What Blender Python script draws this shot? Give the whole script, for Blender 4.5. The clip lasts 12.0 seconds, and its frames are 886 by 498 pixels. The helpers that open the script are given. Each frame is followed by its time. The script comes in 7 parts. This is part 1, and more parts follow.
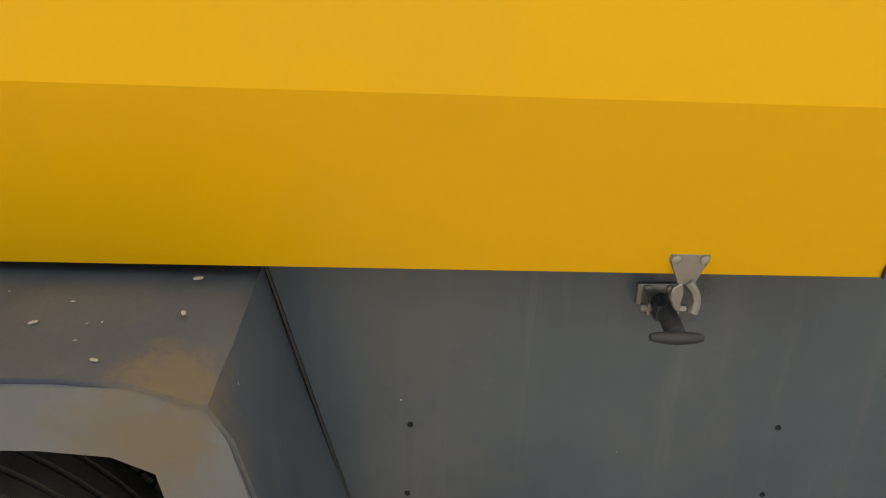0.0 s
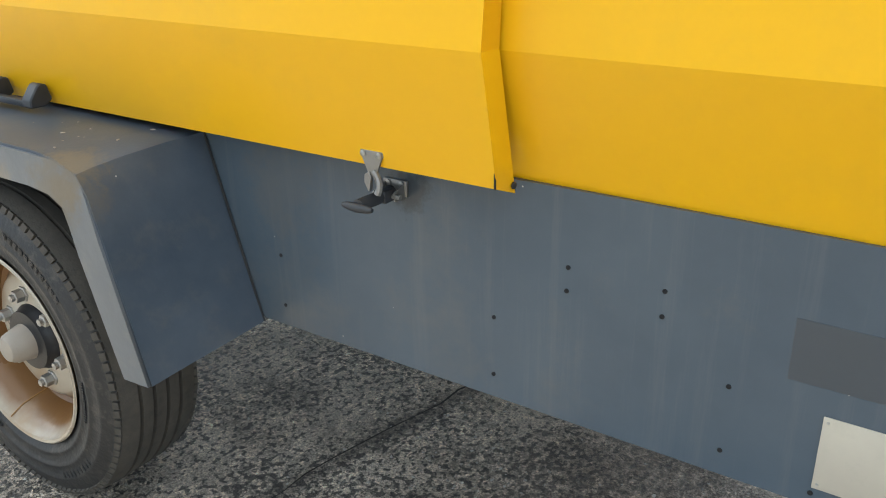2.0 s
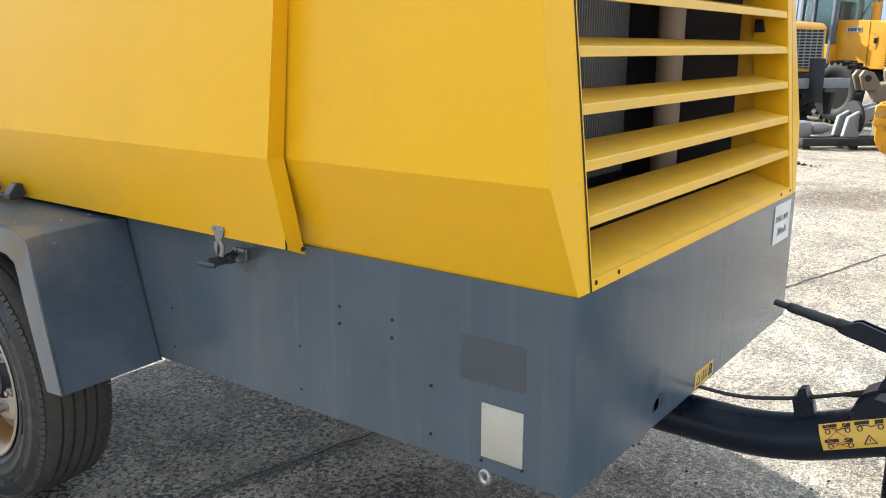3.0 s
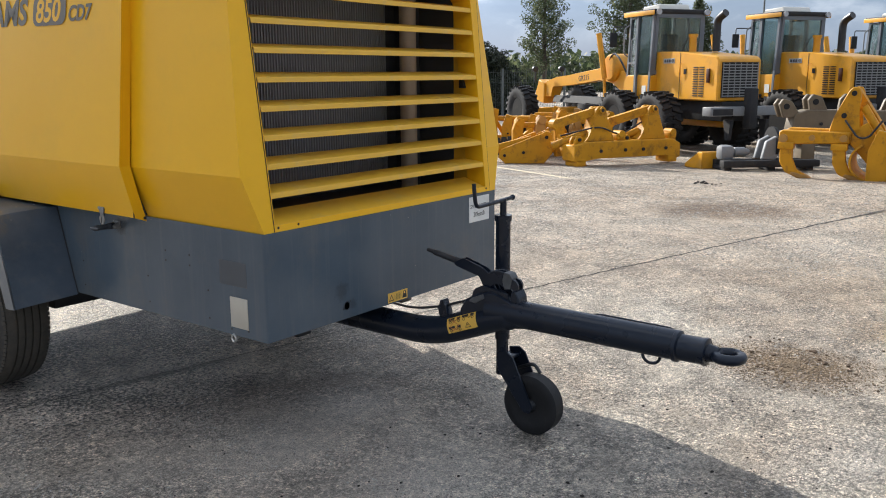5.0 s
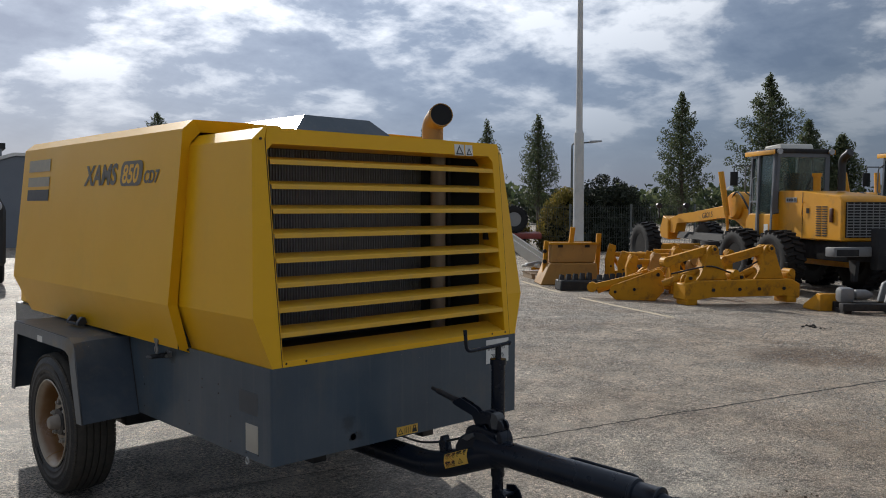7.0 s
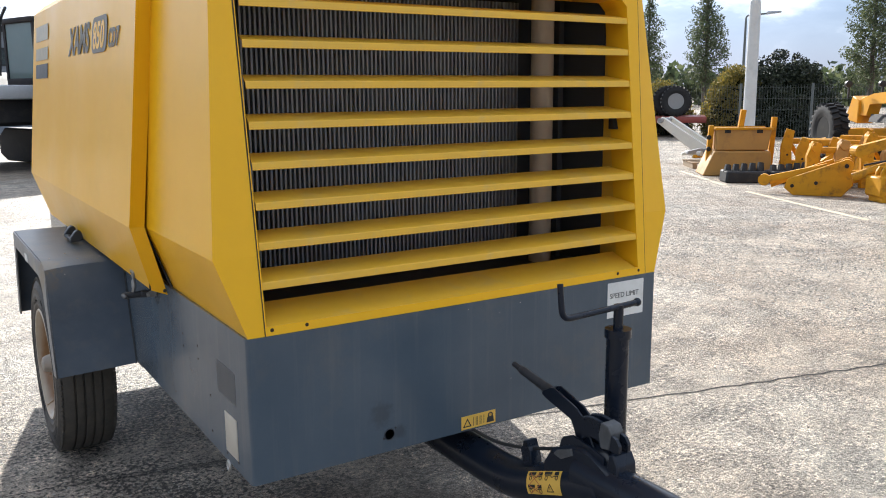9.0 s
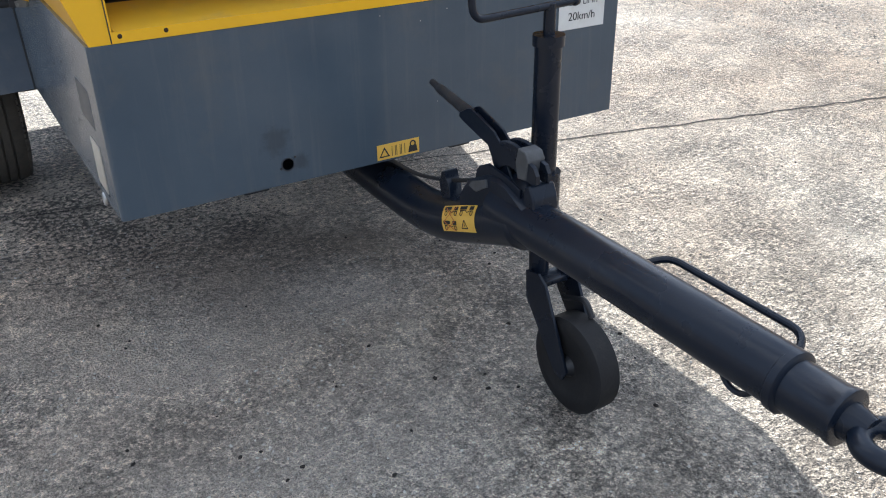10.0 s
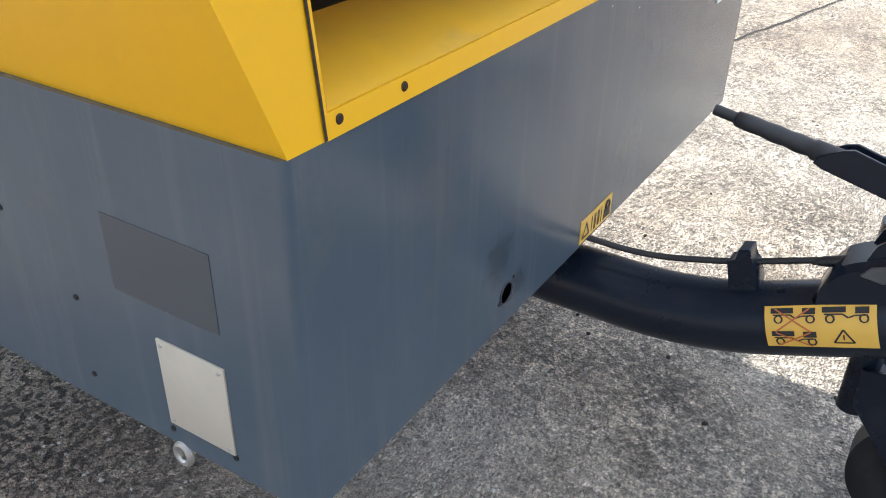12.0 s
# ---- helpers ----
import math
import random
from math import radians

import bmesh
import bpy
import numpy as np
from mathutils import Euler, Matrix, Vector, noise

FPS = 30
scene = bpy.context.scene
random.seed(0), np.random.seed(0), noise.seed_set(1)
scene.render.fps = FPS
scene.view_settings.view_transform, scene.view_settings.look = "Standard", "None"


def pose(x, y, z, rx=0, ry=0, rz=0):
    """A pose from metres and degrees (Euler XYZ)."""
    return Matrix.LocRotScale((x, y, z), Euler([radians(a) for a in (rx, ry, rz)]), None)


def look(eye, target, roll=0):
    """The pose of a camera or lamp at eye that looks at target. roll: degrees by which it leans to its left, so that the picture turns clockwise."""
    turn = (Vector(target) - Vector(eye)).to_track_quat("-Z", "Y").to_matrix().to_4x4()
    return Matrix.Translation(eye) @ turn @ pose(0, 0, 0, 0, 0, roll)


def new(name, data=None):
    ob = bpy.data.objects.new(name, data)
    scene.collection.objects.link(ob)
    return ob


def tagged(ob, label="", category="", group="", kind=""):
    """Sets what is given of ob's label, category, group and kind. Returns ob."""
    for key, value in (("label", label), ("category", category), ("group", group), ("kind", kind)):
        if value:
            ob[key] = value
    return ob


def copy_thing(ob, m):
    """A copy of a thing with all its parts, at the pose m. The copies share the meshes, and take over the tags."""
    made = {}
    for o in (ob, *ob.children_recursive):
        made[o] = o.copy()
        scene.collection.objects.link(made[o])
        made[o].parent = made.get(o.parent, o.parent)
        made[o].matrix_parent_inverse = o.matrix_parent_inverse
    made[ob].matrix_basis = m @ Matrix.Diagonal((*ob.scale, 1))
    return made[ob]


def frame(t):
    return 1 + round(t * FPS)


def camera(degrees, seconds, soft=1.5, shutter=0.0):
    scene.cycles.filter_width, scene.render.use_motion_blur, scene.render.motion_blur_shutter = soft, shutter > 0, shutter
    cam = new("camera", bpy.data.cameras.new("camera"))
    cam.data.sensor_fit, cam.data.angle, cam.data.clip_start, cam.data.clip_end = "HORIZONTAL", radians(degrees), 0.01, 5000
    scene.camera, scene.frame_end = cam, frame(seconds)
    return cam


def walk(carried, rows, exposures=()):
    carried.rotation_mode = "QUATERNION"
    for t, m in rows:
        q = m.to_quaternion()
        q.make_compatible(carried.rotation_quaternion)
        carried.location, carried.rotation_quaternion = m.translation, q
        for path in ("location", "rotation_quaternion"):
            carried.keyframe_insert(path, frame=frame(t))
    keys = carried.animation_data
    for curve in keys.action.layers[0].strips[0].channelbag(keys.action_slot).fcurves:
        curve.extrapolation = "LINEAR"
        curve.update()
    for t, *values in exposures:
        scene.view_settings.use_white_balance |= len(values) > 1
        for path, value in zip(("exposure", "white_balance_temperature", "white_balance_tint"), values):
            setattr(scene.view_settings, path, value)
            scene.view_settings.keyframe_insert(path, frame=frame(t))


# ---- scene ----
cam = camera(55.2, 12.0, 1.0)
EXPOSURES = [  # seconds, stops, kelvin, tint
    (0, 1.50, 8250, 8), (0.5, 1.72, 7850, 8), (1.0, 1.93, 7200, 4), (2.0, 1.95, 6450, 3), (2.5, 1.95, 6150, 4), (3.5, 1.4, 6200, 6), (5.3, 0.60, 6200, 10),
    (6.0, -0.28, 6180, 10), (7.2, -0.3, 6180, 10), (8.8, 0.40, 6080, 10), (9.0, 1.12, 6120, 10), (9.5, 1.15, 6030, 10), (10.5, 1.4, 5980, 10), (12.0, 1.75, 6150, 10)]
PATH = [
    (0, (-0.963, 1.297, 1.351), (0.875, 1.176, 0.57), 2.6),
    (0.5, (-0.961, 1.002, 1.289), (0.854, 1.349, 0.525), 1.3),
    (1, (-1.039, 0.717, 1.295), (0.651, 1.452, 0.518), 0.6),
    (1.5, (-1.131, 0.443, 1.332), (0.424, 1.422, 0.544), -0.3),
    (2, (-1.13, 0.08, 1.374), (0.383, 1.126, 0.589), -1.2),
    (2.5, (-1.276, -0.363, 1.405), (0.253, 0.742, 0.74), -0.6),
    (3, (-1.387, -0.71, 1.406), (0.177, 0.447, 0.94), 0.2),
    (3.5, (-1.495, -1.078, 1.435), (0.103, 0.035, 0.983), -0.0),
    (5.3, (-2.162, -2.635, 1.548), (-0.627, -1.404, 1.19), -0.1),
    (5.5, (-2.233, -2.774, 1.573), (-0.698, -1.517, 1.316), -0.2),
    (6, (-2.289, -3.056, 1.608), (-0.77, -1.761, 1.482), -0.0),
    (6.5, (-2.14, -3.208, 1.625), (-0.634, -1.897, 1.506), 0.2),
    (7, (-1.893, -3.094, 1.632), (-0.53, -1.633, 1.532), 0.1),
    (7.2, (-1.768, -3.039, 1.659), (-0.478, -1.515, 1.555), 0.1),
    (8.8, (-0.816, -2.182, 1.610), (0.262, -0.514, 1.377), -0.7),
    (9, (-0.723, -2.121, 1.594), (0.332, -0.463, 1.225), -0.4),
    (9.2, (-0.630, -2.056, 1.545), (0.424, -0.411, 1.104), -0.6),
    (9.5, (-0.458, -2.019, 1.482), (0.542, -0.401, 0.863), -0.6),
    (10, (-0.288, -1.972, 1.402), (0.624, -0.456, 0.471), -0.9),
    (10.5, (-0.273, -1.732, 1.351), (0.602, -0.227, 0.367), -1.3),
    (11, (-0.363, -1.308, 1.338), (0.593, 0.15, 0.356), -0.3),
    (11.5, (-0.434, -0.85, 1.282), (0.823, 0.343, 0.283), 0.7),
    (12, (-0.477, -0.452, 1.243), (0.988, 0.45, 0.224), 1.1),
]
walk(cam, [(t, look(eye, target, roll)) for t, eye, target, roll in PATH], EXPOSURES)

# ---- world, sun, exposure ----
SUN_DIR = Vector((0.55, 1.85, 1.0)).normalized()
sun_elev = math.asin(SUN_DIR.z)
sun_az = math.atan2(SUN_DIR.x, SUN_DIR.y)

world = bpy.data.worlds.new("sky")
world.use_nodes = True
scene.world = world
wn, wl = world.node_tree.nodes, world.node_tree.links
wn.clear()
w_out = wn.new("ShaderNodeOutputWorld")
w_bg = wn.new("ShaderNodeBackground")
w_bg.inputs["Strength"].default_value = 1.15
w_sky = wn.new("ShaderNodeTexSky")
w_sky.sky_type = "NISHITA"
w_sky.sun_disc = False
w_sky.sun_elevation = sun_elev
w_sky.sun_rotation = sun_az
w_dim = wn.new("ShaderNodeMix")
w_dim.data_type = "RGBA"
w_dim.blend_type = "MULTIPLY"
w_dim.inputs[0].default_value = 1.0
w_dim.inputs[7].default_value = (0.075, 0.075, 0.075, 1)
w_tc = wn.new("ShaderNodeTexCoord")
w_sep = wn.new("ShaderNodeSeparateXYZ")
w_add = wn.new("ShaderNodeMath")
w_add.operation = "ADD"
w_add.inputs[1].default_value = 0.30
w_max = wn.new("ShaderNodeMath")
w_max.operation = "MAXIMUM"
w_max.inputs[1].default_value = 0.05
w_div = wn.new("ShaderNodeVectorMath")
w_div.operation = "SCALE"
w_inv = wn.new("ShaderNodeMath")
w_inv.operation = "DIVIDE"
w_inv.inputs[0].default_value = 1.0
w_n1 = wn.new("ShaderNodeTexNoise")
w_n1.inputs["Scale"].default_value = 3.0
w_n1.inputs["Detail"].default_value = 9
w_n1.inputs["Roughness"].default_value = 0.58
w_n1.inputs["Distortion"].default_value = 0.1
w_ramp = wn.new("ShaderNodeValToRGB")
w_ramp.color_ramp.elements[0].position = 0.37
w_ramp.color_ramp.elements[0].color = (0.15, 0.19, 0.275, 1)
w_ramp.color_ramp.elements[1].position = 0.605
w_ramp.color_ramp.elements[1].color = (1.36, 1.35, 1.33, 1)
e = w_ramp.color_ramp.elements.new(0.49)
e.color = (0.32, 0.37, 0.455, 1)
w_low = wn.new("ShaderNodeMapRange")
w_low.inputs["From Min"].default_value = 0.02
w_low.inputs["From Max"].default_value = 0.34
w_mixlow = wn.new("ShaderNodeMix")
w_mixlow.data_type = "RGBA"
w_mixlow.inputs[6].default_value = (0.135, 0.185, 0.29, 1)
w_dot = wn.new("ShaderNodeVectorMath")
w_dot.operation = "DOT_PRODUCT"
w_dot.inputs[1].default_value = SUN_DIR
w_glow = wn.new("ShaderNodeMapRange")
w_glow.inputs["From Min"].default_value, w_glow.inputs["From Max"].default_value = 0.60, 1.0
w_glow.inputs["To Min"].default_value, w_glow.inputs["To Max"].default_value = 0.75, 1.75
w_lit = wn.new("ShaderNodeVectorMath")
w_lit.operation = "SCALE"
w_sum = wn.new("ShaderNodeMix")
w_sum.data_type = "RGBA"
w_sum.inputs[0].default_value = 0.82
for a, b in (
    (w_tc.outputs["Generated"], w_sep.inputs[0]), (w_sep.outputs["Z"], w_max.inputs[0]), (w_max.outputs[0], w_add.inputs[0]),
    (w_add.outputs[0], w_inv.inputs[1]), (w_tc.outputs["Generated"], w_div.inputs[0]), (w_inv.outputs[0], w_div.inputs["Scale"]),
    (w_div.outputs[0], w_n1.inputs["Vector"]), (w_n1.outputs["Fac"], w_ramp.inputs[0]),
    (w_sep.outputs["Z"], w_low.inputs["Value"]), (w_low.outputs[0], w_mixlow.inputs[0]), (w_ramp.outputs[0], w_mixlow.inputs[7]),
    (w_sky.outputs[0], w_dim.inputs[6]), (w_dim.outputs[2], w_sum.inputs[6]), (w_tc.outputs["Generated"], w_dot.inputs[0]), (w_dot.outputs["Value"], w_glow.inputs["Value"]),
    (w_mixlow.outputs[2], w_lit.inputs[0]), (w_glow.outputs[0], w_lit.inputs["Scale"]), (w_lit.outputs[0], w_sum.inputs[7]),
    (w_sum.outputs[2], w_bg.inputs["Color"]), (w_bg.outputs[0], w_out.inputs["Surface"]),
):
    wl.new(a, b)

sun_data = bpy.data.lights.new("sun", "SUN")
sun_data.energy = 4.2
sun_data.angle = radians(0.6)
sun_data.color = (1.0, 0.93, 0.82)
sun = new("sun", sun_data)
sun.matrix_world = look(SUN_DIR * 60, (0, 0, 0))

# ---- materials ----


def mat_new(name):
    m = bpy.data.materials.new(name)
    m.use_nodes = True
    nt = m.node_tree
    return m, nt.nodes, nt.links, nt.nodes["Principled BSDF"]


def surface(name, col, col2, scale=3.0, rough=0.5, metal=0.0, bump=0.0, bscale=60.0, spread=0.5, dirt=None, dirt_scale=2.0, dirt_amt=0.5, detail=6,
            rough_var=0.12, coat=0.0, spec=0.5, flecks=0.0):
    """A two-tone worn surface: broad tone noise, fine grain, optional dirt patches and bump."""
    m, n, l, b = mat_new(name)
    tc = n.new("ShaderNodeTexCoord")
    nz = n.new("ShaderNodeTexNoise")
    nz.inputs["Scale"].default_value, nz.inputs["Detail"].default_value, nz.inputs["Roughness"].default_value = scale, detail, 0.62
    l.new(tc.outputs["Object"], nz.inputs["Vector"])
    rp = n.new("ShaderNodeMapRange")
    rp.inputs["From Min"].default_value, rp.inputs["From Max"].default_value = 0.5 - spread / 2, 0.5 + spread / 2
    l.new(nz.outputs["Fac"], rp.inputs["Value"])
    mx = n.new("ShaderNodeMix")
    mx.data_type = "RGBA"
    mx.inputs[6].default_value, mx.inputs[7].default_value = (*col, 1), (*col2, 1)
    l.new(rp.outputs[0], mx.inputs[0])
    out = mx.outputs[2]
    if dirt:
        dz = n.new("ShaderNodeTexNoise")
        dz.inputs["Scale"].default_value, dz.inputs["Detail"].default_value, dz.inputs["Roughness"].default_value = dirt_scale, 10, 0.7
        l.new(tc.outputs["Object"], dz.inputs["Vector"])
        dr = n.new("ShaderNodeMapRange")
        dr.inputs["From Min"].default_value, dr.inputs["From Max"].default_value, dr.inputs["To Max"].default_value = 0.52, 0.72, dirt_amt
        l.new(dz.outputs["Fac"], dr.inputs["Value"])
        dm = n.new("ShaderNodeMix")
        dm.data_type = "RGBA"
        dm.inputs[7].default_value = (*dirt, 1)
        l.new(dr.outputs[0], dm.inputs[0])
        l.new(out, dm.inputs[6])
        out = dm.outputs[2]
    if flecks:
        vz = n.new("ShaderNodeTexVoronoi")
        vz.inputs["Scale"].default_value = 16
        l.new(tc.outputs["Object"], vz.inputs["Vector"])
        vr = n.new("ShaderNodeMapRange")
        vr.inputs["From Min"].default_value, vr.inputs["From Max"].default_value = flecks, flecks * 0.6
        l.new(vz.outputs["Distance"], vr.inputs["Value"])
        vm = n.new("ShaderNodeMix")
        vm.data_type = "RGBA"
        vm.inputs[7].default_value = (0.42, 0.42, 0.40, 1)
        l.new(vr.outputs[0], vm.inputs[0])
        l.new(out, vm.inputs[6])
        out = vm.outputs[2]
    l.new(out, b.inputs["Base Color"])
    fz = n.new("ShaderNodeTexNoise")
    fz.inputs["Scale"].default_value, fz.inputs["Detail"].default_value = bscale, 4
    l.new(tc.outputs["Object"], fz.inputs["Vector"])
    rr = n.new("ShaderNodeMapRange")
    rr.inputs["To Min"].default_value, rr.inputs["To Max"].default_value = max(0.03, rough - rough_var), min(1, rough + rough_var)
    l.new(nz.outputs["Fac"], rr.inputs["Value"])
    l.new(rr.outputs[0], b.inputs["Roughness"])
    b.inputs["Metallic"].default_value = metal
    b.inputs["Specular IOR Level"].default_value = spec
    if coat:
        b.inputs["Coat Weight"].default_value, b.inputs["Coat Roughness"].default_value = coat, 0.15
    if bump:
        bp = n.new("ShaderNodeBump")
        bp.inputs["Strength"].default_value, bp.inputs["Distance"].default_value = bump, 0.004
        l.new(fz.outputs["Fac"], bp.inputs["Height"])
        l.new(bp.outputs[0], b.inputs["Normal"])
    return m


M_YELLOW = surface("yellow_paint", (0.85, 0.462, 0.008), (0.81, 0.432, 0.008), 1.6, 0.33, bump=0.03, bscale=220, dirt=(0.66, 0.39, 0.03), dirt_scale=3.5, dirt_amt=0.25, spec=0.34)
M_SLAT = surface("dusty_yellow_paint", (0.78, 0.44, 0.022), (0.66, 0.395, 0.050), 5.0, 0.40, bump=0.05, bscale=160, dirt=(0.52, 0.37, 0.14), dirt_scale=7, dirt_amt=0.55, spec=0.4)
M_GREY = surface("grey_blue_paint", (0.048, 0.072, 0.099), (0.090, 0.116, 0.142), 1.7, 0.24, bump=0.03, bscale=240, dirt=(0.13, 0.125, 0.115), dirt_scale=2.6, dirt_amt=0.5, rough_var=0.08, flecks=0.030)
M_FENDER = surface("weathered_grey_paint", (0.036, 0.052, 0.075), (0.082, 0.102, 0.128), 4.5, 0.40, bump=0.08, bscale=150, dirt=(0.21, 0.185, 0.14), dirt_scale=7.0, dirt_amt=0.22, flecks=0.035)
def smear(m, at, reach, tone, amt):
    """A ragged smear of the given tone round one spot of a surface."""
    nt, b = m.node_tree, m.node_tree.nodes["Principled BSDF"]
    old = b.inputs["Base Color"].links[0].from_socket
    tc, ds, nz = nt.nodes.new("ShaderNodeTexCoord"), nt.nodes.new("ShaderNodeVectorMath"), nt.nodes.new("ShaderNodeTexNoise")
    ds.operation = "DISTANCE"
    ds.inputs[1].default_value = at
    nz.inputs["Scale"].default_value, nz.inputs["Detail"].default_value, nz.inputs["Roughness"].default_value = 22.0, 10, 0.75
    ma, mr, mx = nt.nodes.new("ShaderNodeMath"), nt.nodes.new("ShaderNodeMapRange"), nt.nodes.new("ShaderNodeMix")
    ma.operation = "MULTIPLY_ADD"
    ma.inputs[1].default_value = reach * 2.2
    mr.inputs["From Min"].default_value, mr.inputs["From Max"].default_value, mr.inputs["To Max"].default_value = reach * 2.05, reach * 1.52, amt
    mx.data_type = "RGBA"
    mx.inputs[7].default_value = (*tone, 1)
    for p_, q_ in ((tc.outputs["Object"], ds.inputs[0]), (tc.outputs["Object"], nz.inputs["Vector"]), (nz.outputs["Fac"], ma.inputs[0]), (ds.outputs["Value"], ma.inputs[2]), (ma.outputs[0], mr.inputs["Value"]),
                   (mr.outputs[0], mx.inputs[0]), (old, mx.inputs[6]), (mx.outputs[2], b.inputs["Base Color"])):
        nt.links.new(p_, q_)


def streaks(m, tone, amt):
    """Faint upright run marks down a painted sheet."""
    nt, b = m.node_tree, m.node_tree.nodes["Principled BSDF"]
    old = b.inputs["Base Color"].links[0].from_socket
    tc, mp, nz = nt.nodes.new("ShaderNodeTexCoord"), nt.nodes.new("ShaderNodeMapping"), nt.nodes.new("ShaderNodeTexNoise")
    mp.inputs["Scale"].default_value = (16.0, 16.0, 0.8)
    nz.inputs["Scale"].default_value, nz.inputs["Detail"].default_value, nz.inputs["Roughness"].default_value = 1.6, 7, 0.65
    mr, mx = nt.nodes.new("ShaderNodeMapRange"), nt.nodes.new("ShaderNodeMix")
    mr.inputs["From Min"].default_value, mr.inputs["From Max"].default_value, mr.inputs["To Max"].default_value = 0.52, 0.78, amt
    mx.data_type = "RGBA"
    mx.inputs[7].default_value = (*tone, 1)
    for p_, q_ in ((tc.outputs["Object"], mp.inputs[0]), (mp.outputs[0], nz.inputs["Vector"]), (nz.outputs["Fac"], mr.inputs["Value"]), (mr.outputs[0], mx.inputs[0]), (old, mx.inputs[6]), (mx.outputs[2], b.inputs["Base Color"])):
        nt.links.new(p_, q_)


streaks(M_GREY, (0.165, 0.170, 0.170), 0.30)
# darker blotches by the latch and round opening, a browner one further back
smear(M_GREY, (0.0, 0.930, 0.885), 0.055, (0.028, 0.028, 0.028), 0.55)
smear(M_GREY, (0.405, 0.0, 0.640), 0.050, (0.034, 0.042, 0.054), 0.5)
smear(M_GREY, (0.47, 0.0, 0.575), 0.030, (0.034, 0.040, 0.050), 0.5)
smear(M_GREY, (0.0, 1.25, 0.84), 0.13, (0.125, 0.112, 0.095), 0.3)
# dried mud on the mudguard
smear(M_FENDER, (-0.272, 1.500, 0.905), 0.074, (0.165, 0.132, 0.088), 0.75)
smear(M_FENDER, (-0.285, 1.455, 0.850), 0.050, (0.115, 0.10, 0.08), 0.5)
smear(M_FENDER, (-0.12, 1.62, 0.92), 0.09, (0.14, 0.135, 0.12), 0.2)
smear(M_FENDER, (-0.26, 1.85, 0.93), 0.10, (0.15, 0.14, 0.12), 0.25)
M_FENDER_EDGE = surface("scuffed_edge_paint", (0.155, 0.165, 0.175), (0.120, 0.130, 0.142), 4.0, 0.42, bump=0.45, bscale=26, dirt=(0.24, 0.225, 0.195), dirt_scale=8, dirt_amt=0.45)
smear(M_FENDER_EDGE, (-0.30, 1.500, 0.87), 0.050, (0.15, 0.115, 0.07), 0.85)
smear(M_FENDER_EDGE, (-0.30, 1.72, 0.86), 0.06, (0.22, 0.185, 0.13), 0.6)
smear(M_FENDER_EDGE, (-0.30, 1.53, 0.87), 0.09, (0.16, 0.135, 0.10), 0.75)
M_BLACK = surface("black_painted_steel", (0.012, 0.013, 0.016), (0.022, 0.023, 0.026), 6, 0.38, bump=0.08, bscale=160, dirt=(0.06, 0.055, 0.05), dirt_scale=7, dirt_amt=0.4)
M_BAR = surface("blue_black_gloss_paint", (0.005, 0.009, 0.018), (0.010, 0.015, 0.026), 5, 0.28, bump=0.05, bscale=180, dirt=(0.05, 0.048, 0.045), dirt_scale=9, dirt_amt=0.2, rough_var=0.1, spec=0.32)
M_PLASTIC = surface("dark_plastic", (0.022, 0.024, 0.028), (0.034, 0.036, 0.04), 9, 0.5, bump=0.1, bscale=300)
M_RUBBER = surface("tyre_rubber", (0.013, 0.014, 0.016), (0.027, 0.027, 0.027), 5, 0.55, bump=0.45, bscale=85, dirt=(0.105, 0.093, 0.076), dirt_scale=26, dirt_amt=0.6)
M_SOLID_RUBBER = surface("solid_black_rubber", (0.012, 0.012, 0.013), (0.022, 0.022, 0.023), 7, 0.6, bump=0.15, bscale=160, dirt=(0.04, 0.037, 0.033), dirt_scale=22, dirt_amt=0.5, spec=0.25)
M_TREAD = surface("dusty_tread_rubber", (0.048, 0.043, 0.036), (0.086, 0.075, 0.060), 22, 0.9, bump=0.3, bscale=120, dirt=(0.035, 0.033, 0.031), dirt_scale=28, dirt_amt=0.7)
M_TEAL = surface("teal_cab_glass", (0.14, 0.21, 0.21), (0.18, 0.25, 0.25), 0.8, 0.12)
M_CATCH = surface("dull_cast_steel", (0.24, 0.235, 0.225), (0.33, 0.325, 0.31), 20, 0.45, metal=0.75, bump=0.12, bscale=200, dirt=(0.18, 0.15, 0.11), dirt_scale=40, dirt_amt=0.4)
M_RIM = surface("rusty_cream_rim", (0.47, 0.43, 0.355), (0.40, 0.345, 0.26), 4, 0.30, bump=0.1, bscale=90, dirt=(0.34, 0.20, 0.085), dirt_scale=6.5, dirt_amt=0.55)

nt_ = M_RIM.node_tree
tc_, sx_ = nt_.nodes.new("ShaderNodeTexCoord"), nt_.nodes.new("ShaderNodeSeparateXYZ")
cb_, ln_ = nt_.nodes.new("ShaderNodeCombineXYZ"), nt_.nodes.new("ShaderNodeVectorMath")
ln_.operation = "LENGTH"
nz_, ad_ = nt_.nodes.new("ShaderNodeTexNoise"), nt_.nodes.new("ShaderNodeMath")
nz_.inputs["Scale"].default_value, nz_.inputs["Detail"].default_value = 7.0, 6
ad_.operation = "MULTIPLY_ADD"
ad_.inputs[1].default_value = 0.055
rr_ = nt_.nodes.new("ShaderNodeValToRGB")
for p_, v_ in ((0.165, 0.0), (0.196, 0.40), (0.213, 1.0), (0.243, 0.95), (0.256, 0.55), (0.272, 0.12)):
    el_ = rr_.color_ramp.elements.new(p_)
    el_.color = (v_, v_, v_, 1)
rr_.color_ramp.elements[0].color = rr_.color_ramp.elements[-1].color = (0, 0, 0, 1)
mx_ = nt_.nodes.new("ShaderNodeMix")
mx_.data_type = "RGBA"
